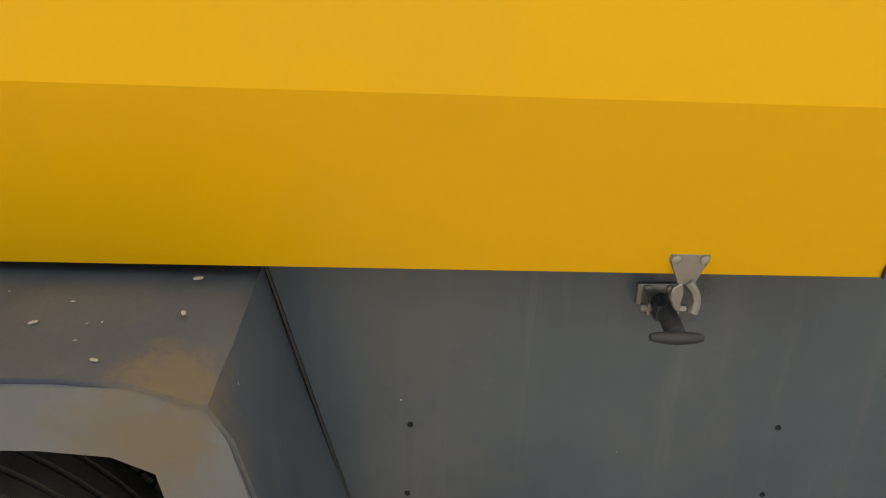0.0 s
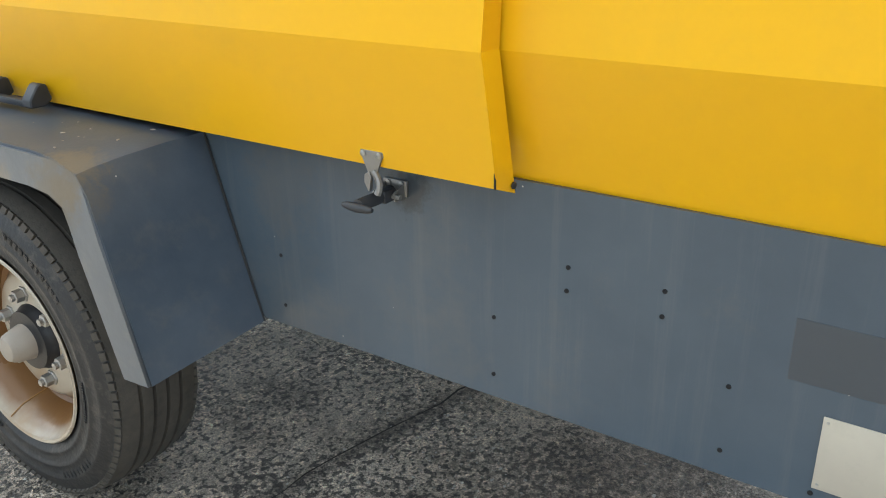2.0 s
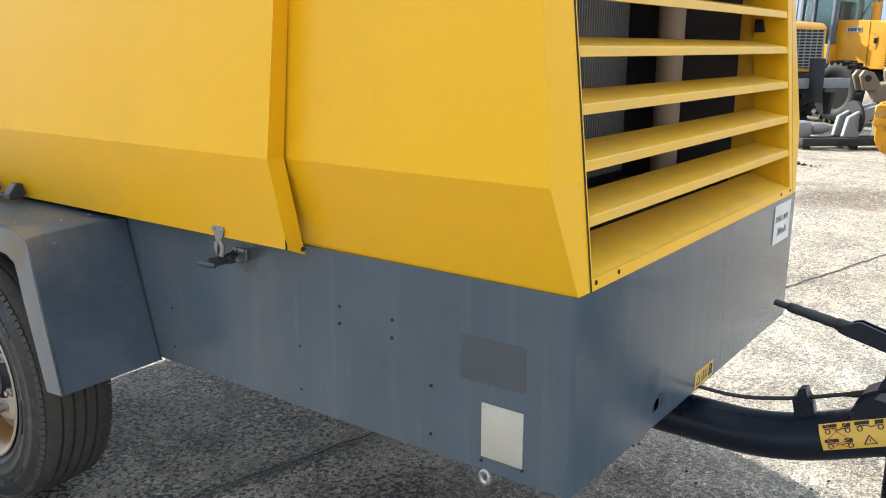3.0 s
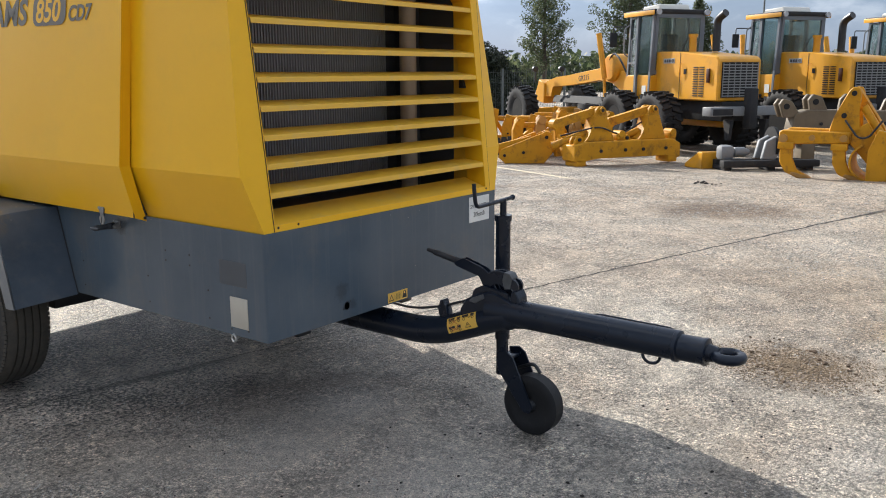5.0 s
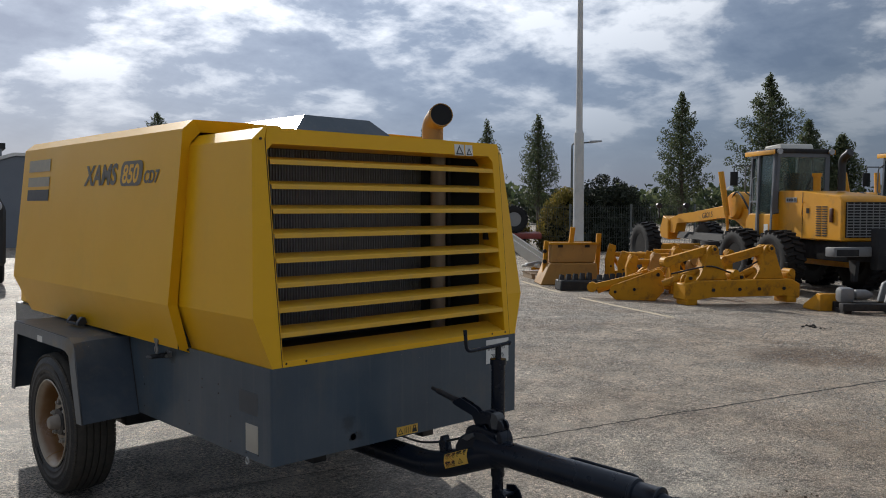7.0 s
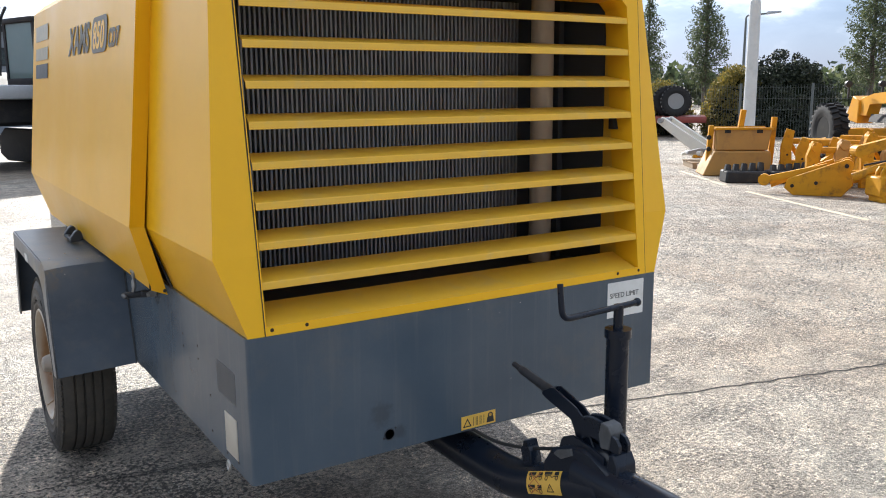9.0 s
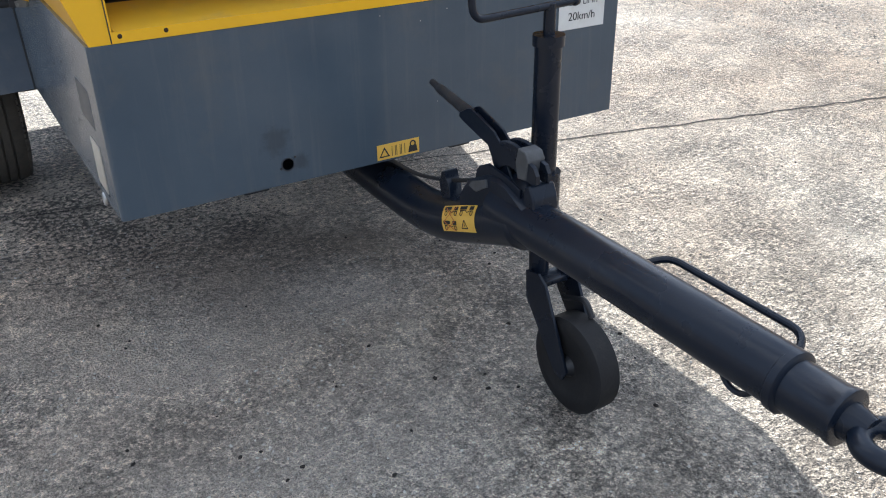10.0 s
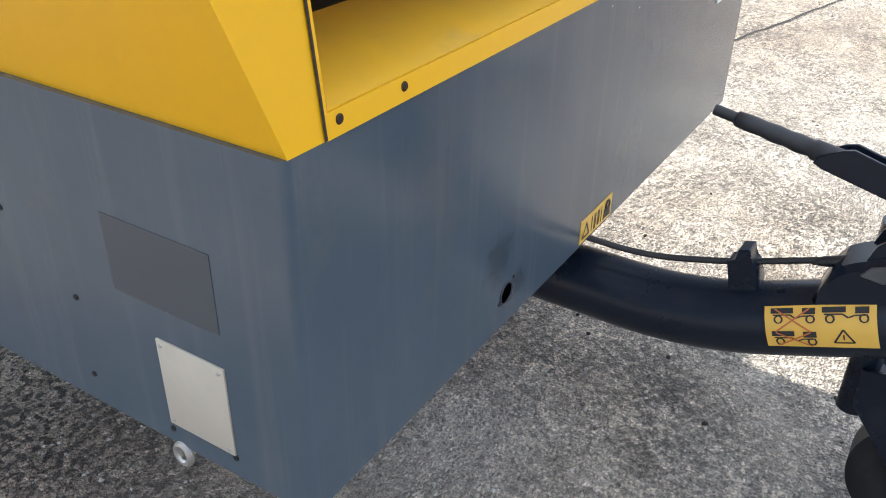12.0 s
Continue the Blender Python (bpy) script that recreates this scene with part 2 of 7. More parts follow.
mx_.inputs[7].default_value = (0.175, 0.080, 0.022, 1)
bs_ = nt_.nodes["Principled BSDF"]
old_ = bs_.inputs["Base Color"].links[0].from_socket
for a_, q_ in ((tc_.outputs["Object"], sx_.inputs[0]), (sx_.outputs["Y"], cb_.inputs["Y"]), (sx_.outputs["Z"], cb_.inputs["Z"]), (cb_.outputs[0], ln_.inputs[0]), (tc_.outputs["Object"], nz_.inputs["Vector"]),
               (nz_.outputs["Fac"], ad_.inputs[0]), (ln_.outputs["Value"], ad_.inputs[2]), (ad_.outputs[0], rr_.inputs[0]), (rr_.outputs[0], mx_.inputs[0]), (old_, mx_.inputs[6]), (mx_.outputs[2], bs_.inputs["Base Color"])):
    nt_.links.new(a_, q_)
M_STEEL = surface("dull_galvanised_steel", (0.42, 0.42, 0.41), (0.55, 0.54, 0.52), 12, 0.42, metal=0.85, bump=0.1, bscale=150, dirt=(0.3, 0.26, 0.2), dirt_scale=30, dirt_amt=0.3)
M_DUSTCAP = surface("tan_dusty_cap", (0.29, 0.25, 0.205), (0.35, 0.31, 0.26), 10, 0.6, bump=0.1, bscale=120, dirt=(0.16, 0.11, 0.07), dirt_scale=16, dirt_amt=0.5)
M_RIVET = surface("dull_rivet_steel", (0.30, 0.30, 0.29), (0.40, 0.40, 0.385), 30, 0.35, metal=0.8)
M_OLDSCREW = surface("brown_black_screw", (0.030, 0.018, 0.012), (0.050, 0.028, 0.016), 60, 0.6, metal=0.4)
# near-black tone standing in for the shade inside holes, slots and gaps
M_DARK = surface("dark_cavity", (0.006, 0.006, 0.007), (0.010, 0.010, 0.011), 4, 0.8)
M_CORE = surface("radiator_core", (0.24, 0.265, 0.300), (0.32, 0.345, 0.38), 3, 0.55, metal=0.2, bump=0.1, bscale=200)
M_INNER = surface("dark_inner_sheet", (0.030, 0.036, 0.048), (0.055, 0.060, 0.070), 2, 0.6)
M_PIPE = surface("dusty_pipe", (0.46, 0.40, 0.32), (0.38, 0.33, 0.27), 6, 0.6)
M_WHITE = surface("aged_white_label", (0.74, 0.74, 0.71), (0.66, 0.65, 0.61), 14, 0.5, dirt=(0.5, 0.47, 0.4), dirt_scale=20, dirt_amt=0.4)
M_PLATE = surface("faded_plate", (0.50, 0.46, 0.375), (0.45, 0.41, 0.34), 9, 0.5, dirt=(0.36, 0.33, 0.27), dirt_scale=14, dirt_amt=0.5)
M_GHOST = surface("darker_label_ghost", (0.055, 0.064, 0.075), (0.064, 0.073, 0.084), 8, 0.45)
M_STICKER = surface("yellow_sticker", (0.80, 0.49, 0.08), (0.74, 0.45, 0.08), 20, 0.4)
M_INK = surface("black_ink", (0.016, 0.016, 0.017), (0.025, 0.025, 0.026), 20, 0.5)
M_GREYINK = surface("faded_dark_ink", (0.13, 0.115, 0.095), (0.20, 0.165, 0.115), 30, 0.5)
M_SILVER = surface("pale_grey_film", (0.42, 0.44, 0.46), (0.36, 0.38, 0.40), 20, 0.4)
M_RED = surface("red_ink", (0.50, 0.13, 0.04), (0.55, 0.17, 0.05), 20, 0.5)
M_CRACK = surface("joint_soil", (0.012, 0.010, 0.008), (0.03, 0.025, 0.02), 14, 0.95, bump=0.3, bscale=60)
M_DIRT = surface("brown_soil", (0.075, 0.05, 0.032), (0.12, 0.085, 0.055), 14, 0.95, bump=0.6, bscale=60)
M_HEAP = surface("loose_brown_soil", (0.10, 0.070, 0.042), (0.30, 0.22, 0.14), 9, 0.95, bump=0.6, bscale=60)
M_MACHINE = surface("machine_yellow", (0.74, 0.345, 0.012), (0.65, 0.295, 0.010), 1.5, 0.42, bump=0.05, bscale=60, dirt=(0.25, 0.155, 0.06), dirt_scale=1.6, dirt_amt=0.6)
M_MACHINE_OLD = surface("worn_attachment_yellow", (0.60, 0.285, 0.010), (0.44, 0.198, 0.010), 2.6, 0.55, bump=0.25, bscale=40, dirt=(0.12, 0.065, 0.024), dirt_scale=5.5, dirt_amt=0.9, spec=0.22)
M_MACHINE_BROWN = surface("rusty_ochre_steel", (0.42, 0.22, 0.05), (0.33, 0.175, 0.045), 2.0, 0.65, bump=0.2, bscale=40, dirt=(0.17, 0.09, 0.04), dirt_scale=2.5, dirt_amt=0.7)
M_CHASSIS = surface("dark_chassis", (0.017, 0.018, 0.020), (0.032, 0.032, 0.034), 3, 0.65, bump=0.1, bscale=50, dirt=(0.085, 0.072, 0.055), dirt_scale=3, dirt_amt=0.4, spec=0.25)
M_GREYMET = surface("grey_machine_paint", (0.20, 0.205, 0.21), (0.27, 0.27, 0.27), 3, 0.5, dirt=(0.16, 0.14, 0.11), dirt_scale=3, dirt_amt=0.4)
M_WORN_LIT = surface("worn_and_lit_casting", (0.050, 0.055, 0.060), (0.105, 0.108, 0.112), 14, 0.5, bump=0.2, bscale=60, dirt=(0.040, 0.037, 0.034), dirt_scale=12, dirt_amt=0.6)
M_SUSP = surface("dirty_grey_casting", (0.14, 0.148, 0.157), (0.235, 0.24, 0.245), 5, 0.5, bump=0.2, bscale=50, dirt=(0.06, 0.055, 0.05), dirt_scale=5, dirt_amt=0.6)
M_CREAM = surface("cream_roof_unit", (0.62, 0.6, 0.54), (0.54, 0.52, 0.47), 3, 0.5)
M_POLE = surface("pale_pole_paint", (0.62, 0.63, 0.62), (0.52, 0.53, 0.52), 2, 0.5, dirt=(0.35, 0.35, 0.33), dirt_scale=1.5, dirt_amt=0.5)
M_BARK = surface("bark", (0.07, 0.055, 0.04), (0.11, 0.09, 0.07), 9, 0.9, bump=0.4, bscale=30)
M_FACADE = surface("grey_cladding", (0.16, 0.18, 0.21), (0.2, 0.22, 0.25), 0.6, 0.6)
M_ORANGE = surface("faded_orange_paint", (0.45, 0.17, 0.05), (0.38, 0.15, 0.05), 2, 0.5)
M_WIRE = surface("fence_wire", (0.10, 0.115, 0.11), (0.13, 0.14, 0.135), 2, 0.6)
M_WHEELDISC = surface("dark_wheel_disc", (0.010, 0.010, 0.011), (0.022, 0.021, 0.020), 4, 0.75, dirt=(0.05, 0.042, 0.032), dirt_scale=5, dirt_amt=0.4, spec=0.15)
M_GREENMET = surface("olive_brown_steel", (0.105, 0.080, 0.049), (0.160, 0.124, 0.077), 3, 0.6, dirt=(0.09, 0.05, 0.028), dirt_scale=5, dirt_amt=0.7)

M_GLASS, n, l, b = mat_new("tinted_glass")
b.inputs["Base Color"].default_value = (0.40, 0.52, 0.50, 1)
b.inputs["Roughness"].default_value = 0.06
b.inputs["Transmission Weight"].default_value = 0.92


def leaf_material(name, a, b_, c, thin=0.0):
    m, n, l, b = mat_new(name)
    g = n.new("ShaderNodeNewGeometry")
    r = n.new("ShaderNodeValToRGB")
    r.color_ramp.elements[0].color, r.color_ramp.elements[1].color = (*a, 1), (*c, 1)
    r.color_ramp.elements.new(0.5).color = (*b_, 1)
    l.new(g.outputs["Random Per Island"], r.inputs[0])
    l.new(r.outputs[0], b.inputs["Base Color"])
    b.inputs["Roughness"].default_value = 0.6
    tr, mx, mo = n.new("ShaderNodeBsdfTranslucent"), n.new("ShaderNodeMixShader"), n["Material Output"]
    mx.inputs[0].default_value = thin
    l.new(r.outputs[0], tr.inputs["Color"])
    l.new(b.outputs[0], mx.inputs[1])
    l.new(tr.outputs[0], mx.inputs[2])
    l.new(mx.outputs[0], mo.inputs["Surface"])
    return m


M_LEAF = leaf_material("poplar_leaf", (0.040, 0.058, 0.028), (0.075, 0.098, 0.045), (0.14, 0.155, 0.075), 0.45)
M_BUSH = leaf_material("dark_bush_leaf", (0.010, 0.015, 0.008), (0.018, 0.026, 0.011), (0.032, 0.042, 0.016))
M_GRIT = leaf_material("stone_grit", (0.15, 0.135, 0.115), (0.33, 0.305, 0.265), (0.58, 0.55, 0.49))
M_BUSH_CORE = surface("dark_bush_core", (0.006, 0.009, 0.005), (0.012, 0.016, 0.008), 6, 0.95, spec=0.05)
M_CABGREY = surface("blue_grey_cab_paint", (0.115, 0.135, 0.16), (0.15, 0.165, 0.185), 3, 0.45, dirt=(0.10, 0.09, 0.075), dirt_scale=3, dirt_amt=0.4)
M_AUTUMN = leaf_material("autumn_leaf", (0.09, 0.09, 0.022), (0.19, 0.155, 0.03), (0.28, 0.20, 0.035), 0.45)

# worn concrete yard: pitted, exposed aggregate over broad stains
M_GROUND, n, l, b = mat_new("worn_concrete")
tc = n.new("ShaderNodeTexCoord")


def ground_noise(scale, detail, rough):
    q = n.new("ShaderNodeTexNoise")
    q.inputs["Scale"].default_value, q.inputs["Detail"].default_value, q.inputs["Roughness"].default_value = scale, detail, rough
    l.new(tc.outputs["Object"], q.inputs["Vector"])
    return q.outputs["Fac"]


def ground_range(src, a, b_, c, d):
    q = n.new("ShaderNodeMapRange")
    q.inputs["From Min"].default_value, q.inputs["From Max"].default_value = a, b_
    q.inputs["To Min"].default_value, q.inputs["To Max"].default_value = c, d
    l.new(src, q.inputs["Value"])
    return q.outputs[0]


def ground_mix(kind, fac, a, b_):
    q = n.new("ShaderNodeMix")
    q.data_type, q.blend_type = "RGBA", kind
    for sock, val in ((q.inputs[0], fac), (q.inputs[6], a), (q.inputs[7], b_)):
        if isinstance(val, (tuple, float)):
            sock.default_value = val
        else:
            l.new(val, sock)
    return q.outputs[2]


def ground_patch(x, y, rx, ry, turn, soft):
    """A blotch with a ragged rim, as a factor."""
    mp = n.new("ShaderNodeMapping")
    mp.vector_type = "TEXTURE"
    mp.inputs["Location"].default_value, mp.inputs["Rotation"].default_value, mp.inputs["Scale"].default_value = (x, y, 0), (0, 0, radians(turn)), (rx, ry, 50)
    l.new(tc.outputs["Object"], mp.inputs["Vector"])
    ln = n.new("ShaderNodeVectorMath")
    ln.operation = "LENGTH"
    l.new(mp.outputs[0], ln.inputs[0])
    ad = n.new("ShaderNodeMath")
    ad.operation = "MULTIPLY_ADD"
    ad.inputs[1].default_value = 0.9
    l.new(ground_noise(4.0, 8, 0.65), ad.inputs[0])
    l.new(ln.outputs["Value"], ad.inputs[2])
    return ground_range(ad.outputs[0], 1.45, 1.45 - soft, 0.0, 1.0)


big, mid, wear = ground_noise(0.55, 8, 0.6), ground_noise(4.5, 8, 0.7), ground_noise(1.6, 6, 0.6)
pit, grit = ground_noise(52.0, 3, 0.58), ground_noise(120.0, 4, 0.7)
col = ground_mix("MIX", ground_range(big, 0.36, 0.66, 0.0, 1.0), (0.51, 0.405, 0.300, 1), (0.73, 0.655, 0.545, 1))
col = ground_mix("MULTIPLY", 1.0, col, ground_range(mid, 0.34, 0.66, 0.62, 1.22))
col = ground_mix("MIX", ground_range(ground_noise(0.9, 7, 0.65), 0.56, 0.72, 0.0, 0.55), col, (0.36, 0.26, 0.17, 1))
# stains and dust; pale ones near the compressor also brighten its shaded ground
for args, tone, amt in (((9.0, 0.5, 6.5, 5.0, -20, 0.9), (0.76, 0.58, 0.40, 1), 0.5), ((7.42, 0.82, 1.05, 0.80, -58, 0.5), (0.27, 0.18, 0.105, 1), 0.92), ((8.15, 1.55, 0.45, 0.25, -58, 0.5), (0.28, 0.20, 0.13, 1), 0.6),
                        ((2.48, -1.28, 0.50, 0.62, 0, 0.7), (0.33, 0.225, 0.135, 1), 0.85), ((3.45, -1.62, 0.55, 0.36, -20, 0.8), (0.46, 0.31, 0.17, 1), 0.7), ((4.6, -1.1, 1.5, 0.9, 20, 0.8), (0.50, 0.37, 0.24, 1), 0.65),
                        ((0.35, 1.325, 0.75, 0.055, -13, 0.8), (0.13, 0.11, 0.085, 1), 0.8), ((0.45, 0.62, 0.75, 0.50, -30, 0.7), (0.33, 0.25, 0.19, 1), 0.7), ((0.15, -0.15, 0.9, 0.45, -15, 0.9), (0.62, 0.50, 0.40, 1), 0.55), ((0.68, 0.25, 0.34, 0.26, -20, 0.9), (0.76, 0.68, 0.60, 1), 0.7), ((0.35, -0.65, 0.95, 0.50, 15, 0.9), (0.78, 0.70, 0.60, 1), 0.72), ((1.5, -1.9, 0.7, 0.4, -20, 0.9), (0.74, 0.68, 0.60, 1), 0.6), ((-0.7, -0.5, 0.5, 0.6, 0, 0.9), (0.76, 0.70, 0.62, 1), 0.55)):
    patch = ground_patch(*args)
    col = ground_mix("MIX", ground_range(patch, 0.0, 1.0, 0.0, amt), col, tone)
# aggregate: rounded stones of many tones, bare where the cement skin is worn off
warp = n.new("ShaderNodeVectorMath")
warp.operation = "MULTIPLY_ADD"
warp.inputs[1].default_value = (0.009, 0.009, 0.009)
wz = n.new("ShaderNodeTexNoise")
wz.inputs["Scale"].default_value = 45.0
l.new(tc.outputs["Object"], wz.inputs["Vector"])
l.new(wz.outputs["Color"], warp.inputs[0])
l.new(tc.outputs["Object"], warp.inputs[2])


def stones(scale):
    q = n.new("ShaderNodeTexVoronoi")
    q.inputs["Scale"].default_value = scale
    l.new(warp.outputs[0], q.inputs["Vector"])
    sp = n.new("ShaderNodeSeparateColor")
    l.new(q.outputs["Color"], sp.inputs[0])
    return q.outputs["Distance"], sp.outputs[0]


d_a, c_a = stones(125.0)
d_b, c_b = stones(300.0)
lump = ground_noise(30.0, 5, 0.6)
bare = ground_range(ground_noise(3.2, 10, 0.72), 0.42, 0.56, 0.36, 1.0)
# smooth dust, its pale colour also lifting the ground in the compressor's shade
dusty = n.new("ShaderNodeMath")
dusty.operation = "MAXIMUM"
l.new(ground_patch(0.30, -0.45, 0.85, 0.55, 15, 0.9), dusty.inputs[0])
l.new(ground_patch(0.22, 0.20, 0.85, 0.60, -20, 0.9), dusty.inputs[1])
clean = ground_range(dusty.outputs[0], 0.0, 1.0, 1.0, 0.45)
kept = n.new("ShaderNodeMath")
kept.operation = "MULTIPLY"
l.new(bare, kept.inputs[0])
l.new(clean, kept.inputs[1])
bare = kept.outputs[0]
col = ground_mix("MIX", ground_range(dusty.outputs[0], 0.0, 1.0, 0.0, 0.6), col, (0.66, 0.58, 0.49, 1))
col = ground_mix("MULTIPLY", bare, col, ground_range(c_a, 0.0, 1.0, 0.68, 1.36))
col = ground_mix("MULTIPLY", bare, col, ground_range(d_a, 0.42, 0.72, 1.04, 0.62))
col = ground_mix("MULTIPLY", bare, col, ground_range(lump, 0.34, 0.60, 0.60, 1.20))
col = ground_mix("MULTIPLY", 0.8, col, ground_range(c_b, 0.0, 1.0, 0.62, 1.38))
clump = ground_noise(15.0, 5, 0.7)
col = ground_mix("MULTIPLY", bare, col, ground_range(clump, 0.36, 0.62, 0.70, 1.20))
skin = n.new("ShaderNodeMath")
skin.operation = "ADD"
l.new(pit, skin.inputs[0])
l.new(ground_range(ground_noise(1.3, 9, 0.66), 0.40, 0.62, 0.075, -0.065), skin.inputs[1])
pits = ground_range(skin.outputs[0], 0.450, 0.515, 0.14, 1.06)
rough_zone = n.new("ShaderNodeMath")
rough_zone.operation = "MAXIMUM"
l.new(ground_range(wear, 0.36, 0.60, 0.22, 0.60), rough_zone.inputs[0])
l.new(ground_range(ground_patch(0.15, 1.75, 1.5, 1.9, 0, 0.6), 0.0, 1.0, 0.0, 0.95), rough_zone.inputs[1])
worn = n.new("ShaderNodeMath")
worn.operation = "MULTIPLY"
l.new(rough_zone.outputs[0], worn.inputs[0])
l.new(clean, worn.inputs[1])
col = ground_mix("MULTIPLY", worn.outputs[0], col, pits)
col = ground_mix("MULTIPLY", 1.0, col, ground_range(grit, 0.32, 0.68, 0.72, 1.28))
col = ground_mix("MULTIPLY", 1.0, col, ground_range(ground_noise(8.5, 7, 0.78), 0.30, 0.70, 0.74, 1.24))
l.new(col, b.inputs["Base Color"])


def sum_of(a, k, c):
    q = n.new("ShaderNodeMath")
    q.operation = "MULTIPLY_ADD"
    q.inputs[1].default_value = k
    l.new(a, q.inputs[0])
    l.new(c, q.inputs[2])
    return q.outputs[0]


height = sum_of(clump, 1.6, sum_of(lump, 2.2, sum_of(grit, 0.9, sum_of(pits, 1.5, sum_of(ground_range(d_a, 0.0, 0.75, 1.0, 0.0), 1.3, sum_of(c_a, 0.5, ground_range(d_b, 0.0, 0.75, 0.5, 0.0)))))))
bp = n.new("ShaderNodeBump")
bp.inputs["Strength"].default_value, bp.inputs["Distance"].default_value = 1.0, 0.010
l.new(height, bp.inputs["Height"])
l.new(bp.outputs[0], b.inputs["Normal"])
b.inputs["Roughness"].default_value = 0.62

# ---- mesh helpers ----


def rows_faces(bm, rings, closed=True, cap=True):
    """Skins a list of point rings with quads."""
    vs = [[bm.verts.new(p) for p in ring] for ring in rings]
    k = len(rings[0])
    for a, b in zip(vs, vs[1:]):
        for i in range(k if closed else k - 1):
            j = (i + 1) % k
            bm.faces.new((a[i], a[j], b[j], b[i]))
    if cap and closed:
        bm.faces.new(vs[0][::-1])
        bm.faces.new(vs[-1])
    return bm


def box(bm, lo, hi, bevel=0.0):
    x0, y0, z0 = lo
    x1, y1, z1 = hi
    m = Matrix.LocRotScale(((x0 + x1) / 2, (y0 + y1) / 2, (z0 + z1) / 2), None, (abs(x1 - x0), abs(y1 - y0), abs(z1 - z0)))
    vs = bmesh.ops.create_cube(bm, size=1, matrix=m)["verts"]
    if bevel:
        es = list({e for v in vs for e in v.link_edges})
        bmesh.ops.bevel(bm, geom=es, offset=bevel, segments=2, affect="EDGES", profile=0.5)
    return bm


def prism(bm, outline, axis, a, b, bevel=0.0):
    """Extrudes a 2D outline along an axis from a to b. Outline in the other two axes, in order."""
    def put(p, s):
        return {"x": (s, p[0], p[1]), "y": (p[0], s, p[1]), "z": (p[0], p[1], s)}[axis]
    fresh = bmesh.new()
    rows_faces(fresh, [[put(p, a) for p in outline], [put(p, b) for p in outline]])
    if bevel:
        bmesh.ops.bevel(fresh, geom=list(fresh.edges), offset=bevel, segments=1, affect="EDGES", profile=0.5)
    join(bm, fresh)
    return bm


def join(bm, other):
    me = bpy.data.meshes.new("tmp")
    other.to_mesh(me)
    bm.from_mesh(me)
    other.free()
    bpy.data.meshes.remove(me)
    return bm


def rod(bm, pts, radius, seg=12, caps=True):
    """A round bar along a polyline; radius may be a list."""
    pts = [Vector(p) for p in pts]
    rings = []
    up = None
    for i, p in enumerate(pts):
        d = (pts[min(i + 1, len(pts) - 1)] - pts[max(i - 1, 0)]).normalized()
        if up is None:
            up = d.orthogonal().normalized()
        up = (up - d * up.dot(d)).normalized()
        side = d.cross(up)
        r = float(radius[i] if isinstance(radius, (list, tuple)) else radius)
        rings.append([p + r * (math.cos(2 * math.pi * k / seg) * up + math.sin(2 * math.pi * k / seg) * side) for k in range(seg)])
    return rows_faces(bm, rings, True, caps)


def bend(pts, r=0.04, n=5):
    """Rounds the inner corners of a polyline."""
    pts = [Vector(p) for p in pts]
    out = [pts[0]]
    for a, b, c in zip(pts, pts[1:], pts[2:]):
        u, v = (a - b), (c - b)
        k = min(r, u.length * 0.49, v.length * 0.49)
        p, q = b + u.normalized() * k, b + v.normalized() * k
        for i in range(n + 1):
            s = i / n
            out.append((1 - s) ** 2 * p + 2 * s * (1 - s) * b + s * s * q)
    out.append(pts[-1])
    return out


def lathe(bm, profile, centre, axis="x", seg=40, cap=True):
    """Spins (offset along the axis, radius) pairs round an axis through centre."""
    c = Vector(centre)
    rings = []
    for a, r in profile:
        ring = []
        for k in range(seg):
            t = 2 * math.pi * k / seg
            u, v = r * math.cos(t), r * math.sin(t)
            ring.append(c + Vector({"x": (a, u, v), "y": (u, a, v), "z": (u, v, a)}[axis]))
        rings.append(ring)
    return rows_faces(bm, rings, True, cap)


def finish(bm, smooth=None):
    bmesh.ops.recalc_face_normals(bm, faces=list(bm.faces))
    if smooth:
        lim = radians(smooth)
        for f in bm.faces:
            f.smooth = True
        for ed in bm.edges:
            if len(ed.link_faces) != 2 or ed.calc_face_angle(0) > lim:
                ed.smooth = False
    return bm


def thing(name, label, category, group="", at=(0, 0, 0), rz=0.0, kind=""):
    ob = new(name)
    ob.empty_display_size = 0.1
    ob.matrix_basis = pose(*at, 0, 0, rz)
    return tagged(ob, label, category, group, kind)


def part(name, bm, material, parent, label="", smooth=35):
    finish(bm, smooth)
    me = bpy.data.meshes.new(name)
    bm.to_mesh(me)
    bm.free()
    me.materials.append(material)
    ob = new(name, me)
    ob.parent = parent
    if label:
        ob["label"] = label
    return ob


def shared(name, me, parent, m):
    ob = new(name, me)
    ob.parent = parent
    ob.matrix_basis = m
    return ob


def solo(name, bm, material, label, category, kind="", smooth=35, group=""):
    ob = part(name, bm, material, None, "", smooth)
    return tagged(ob, label, category, group, kind)


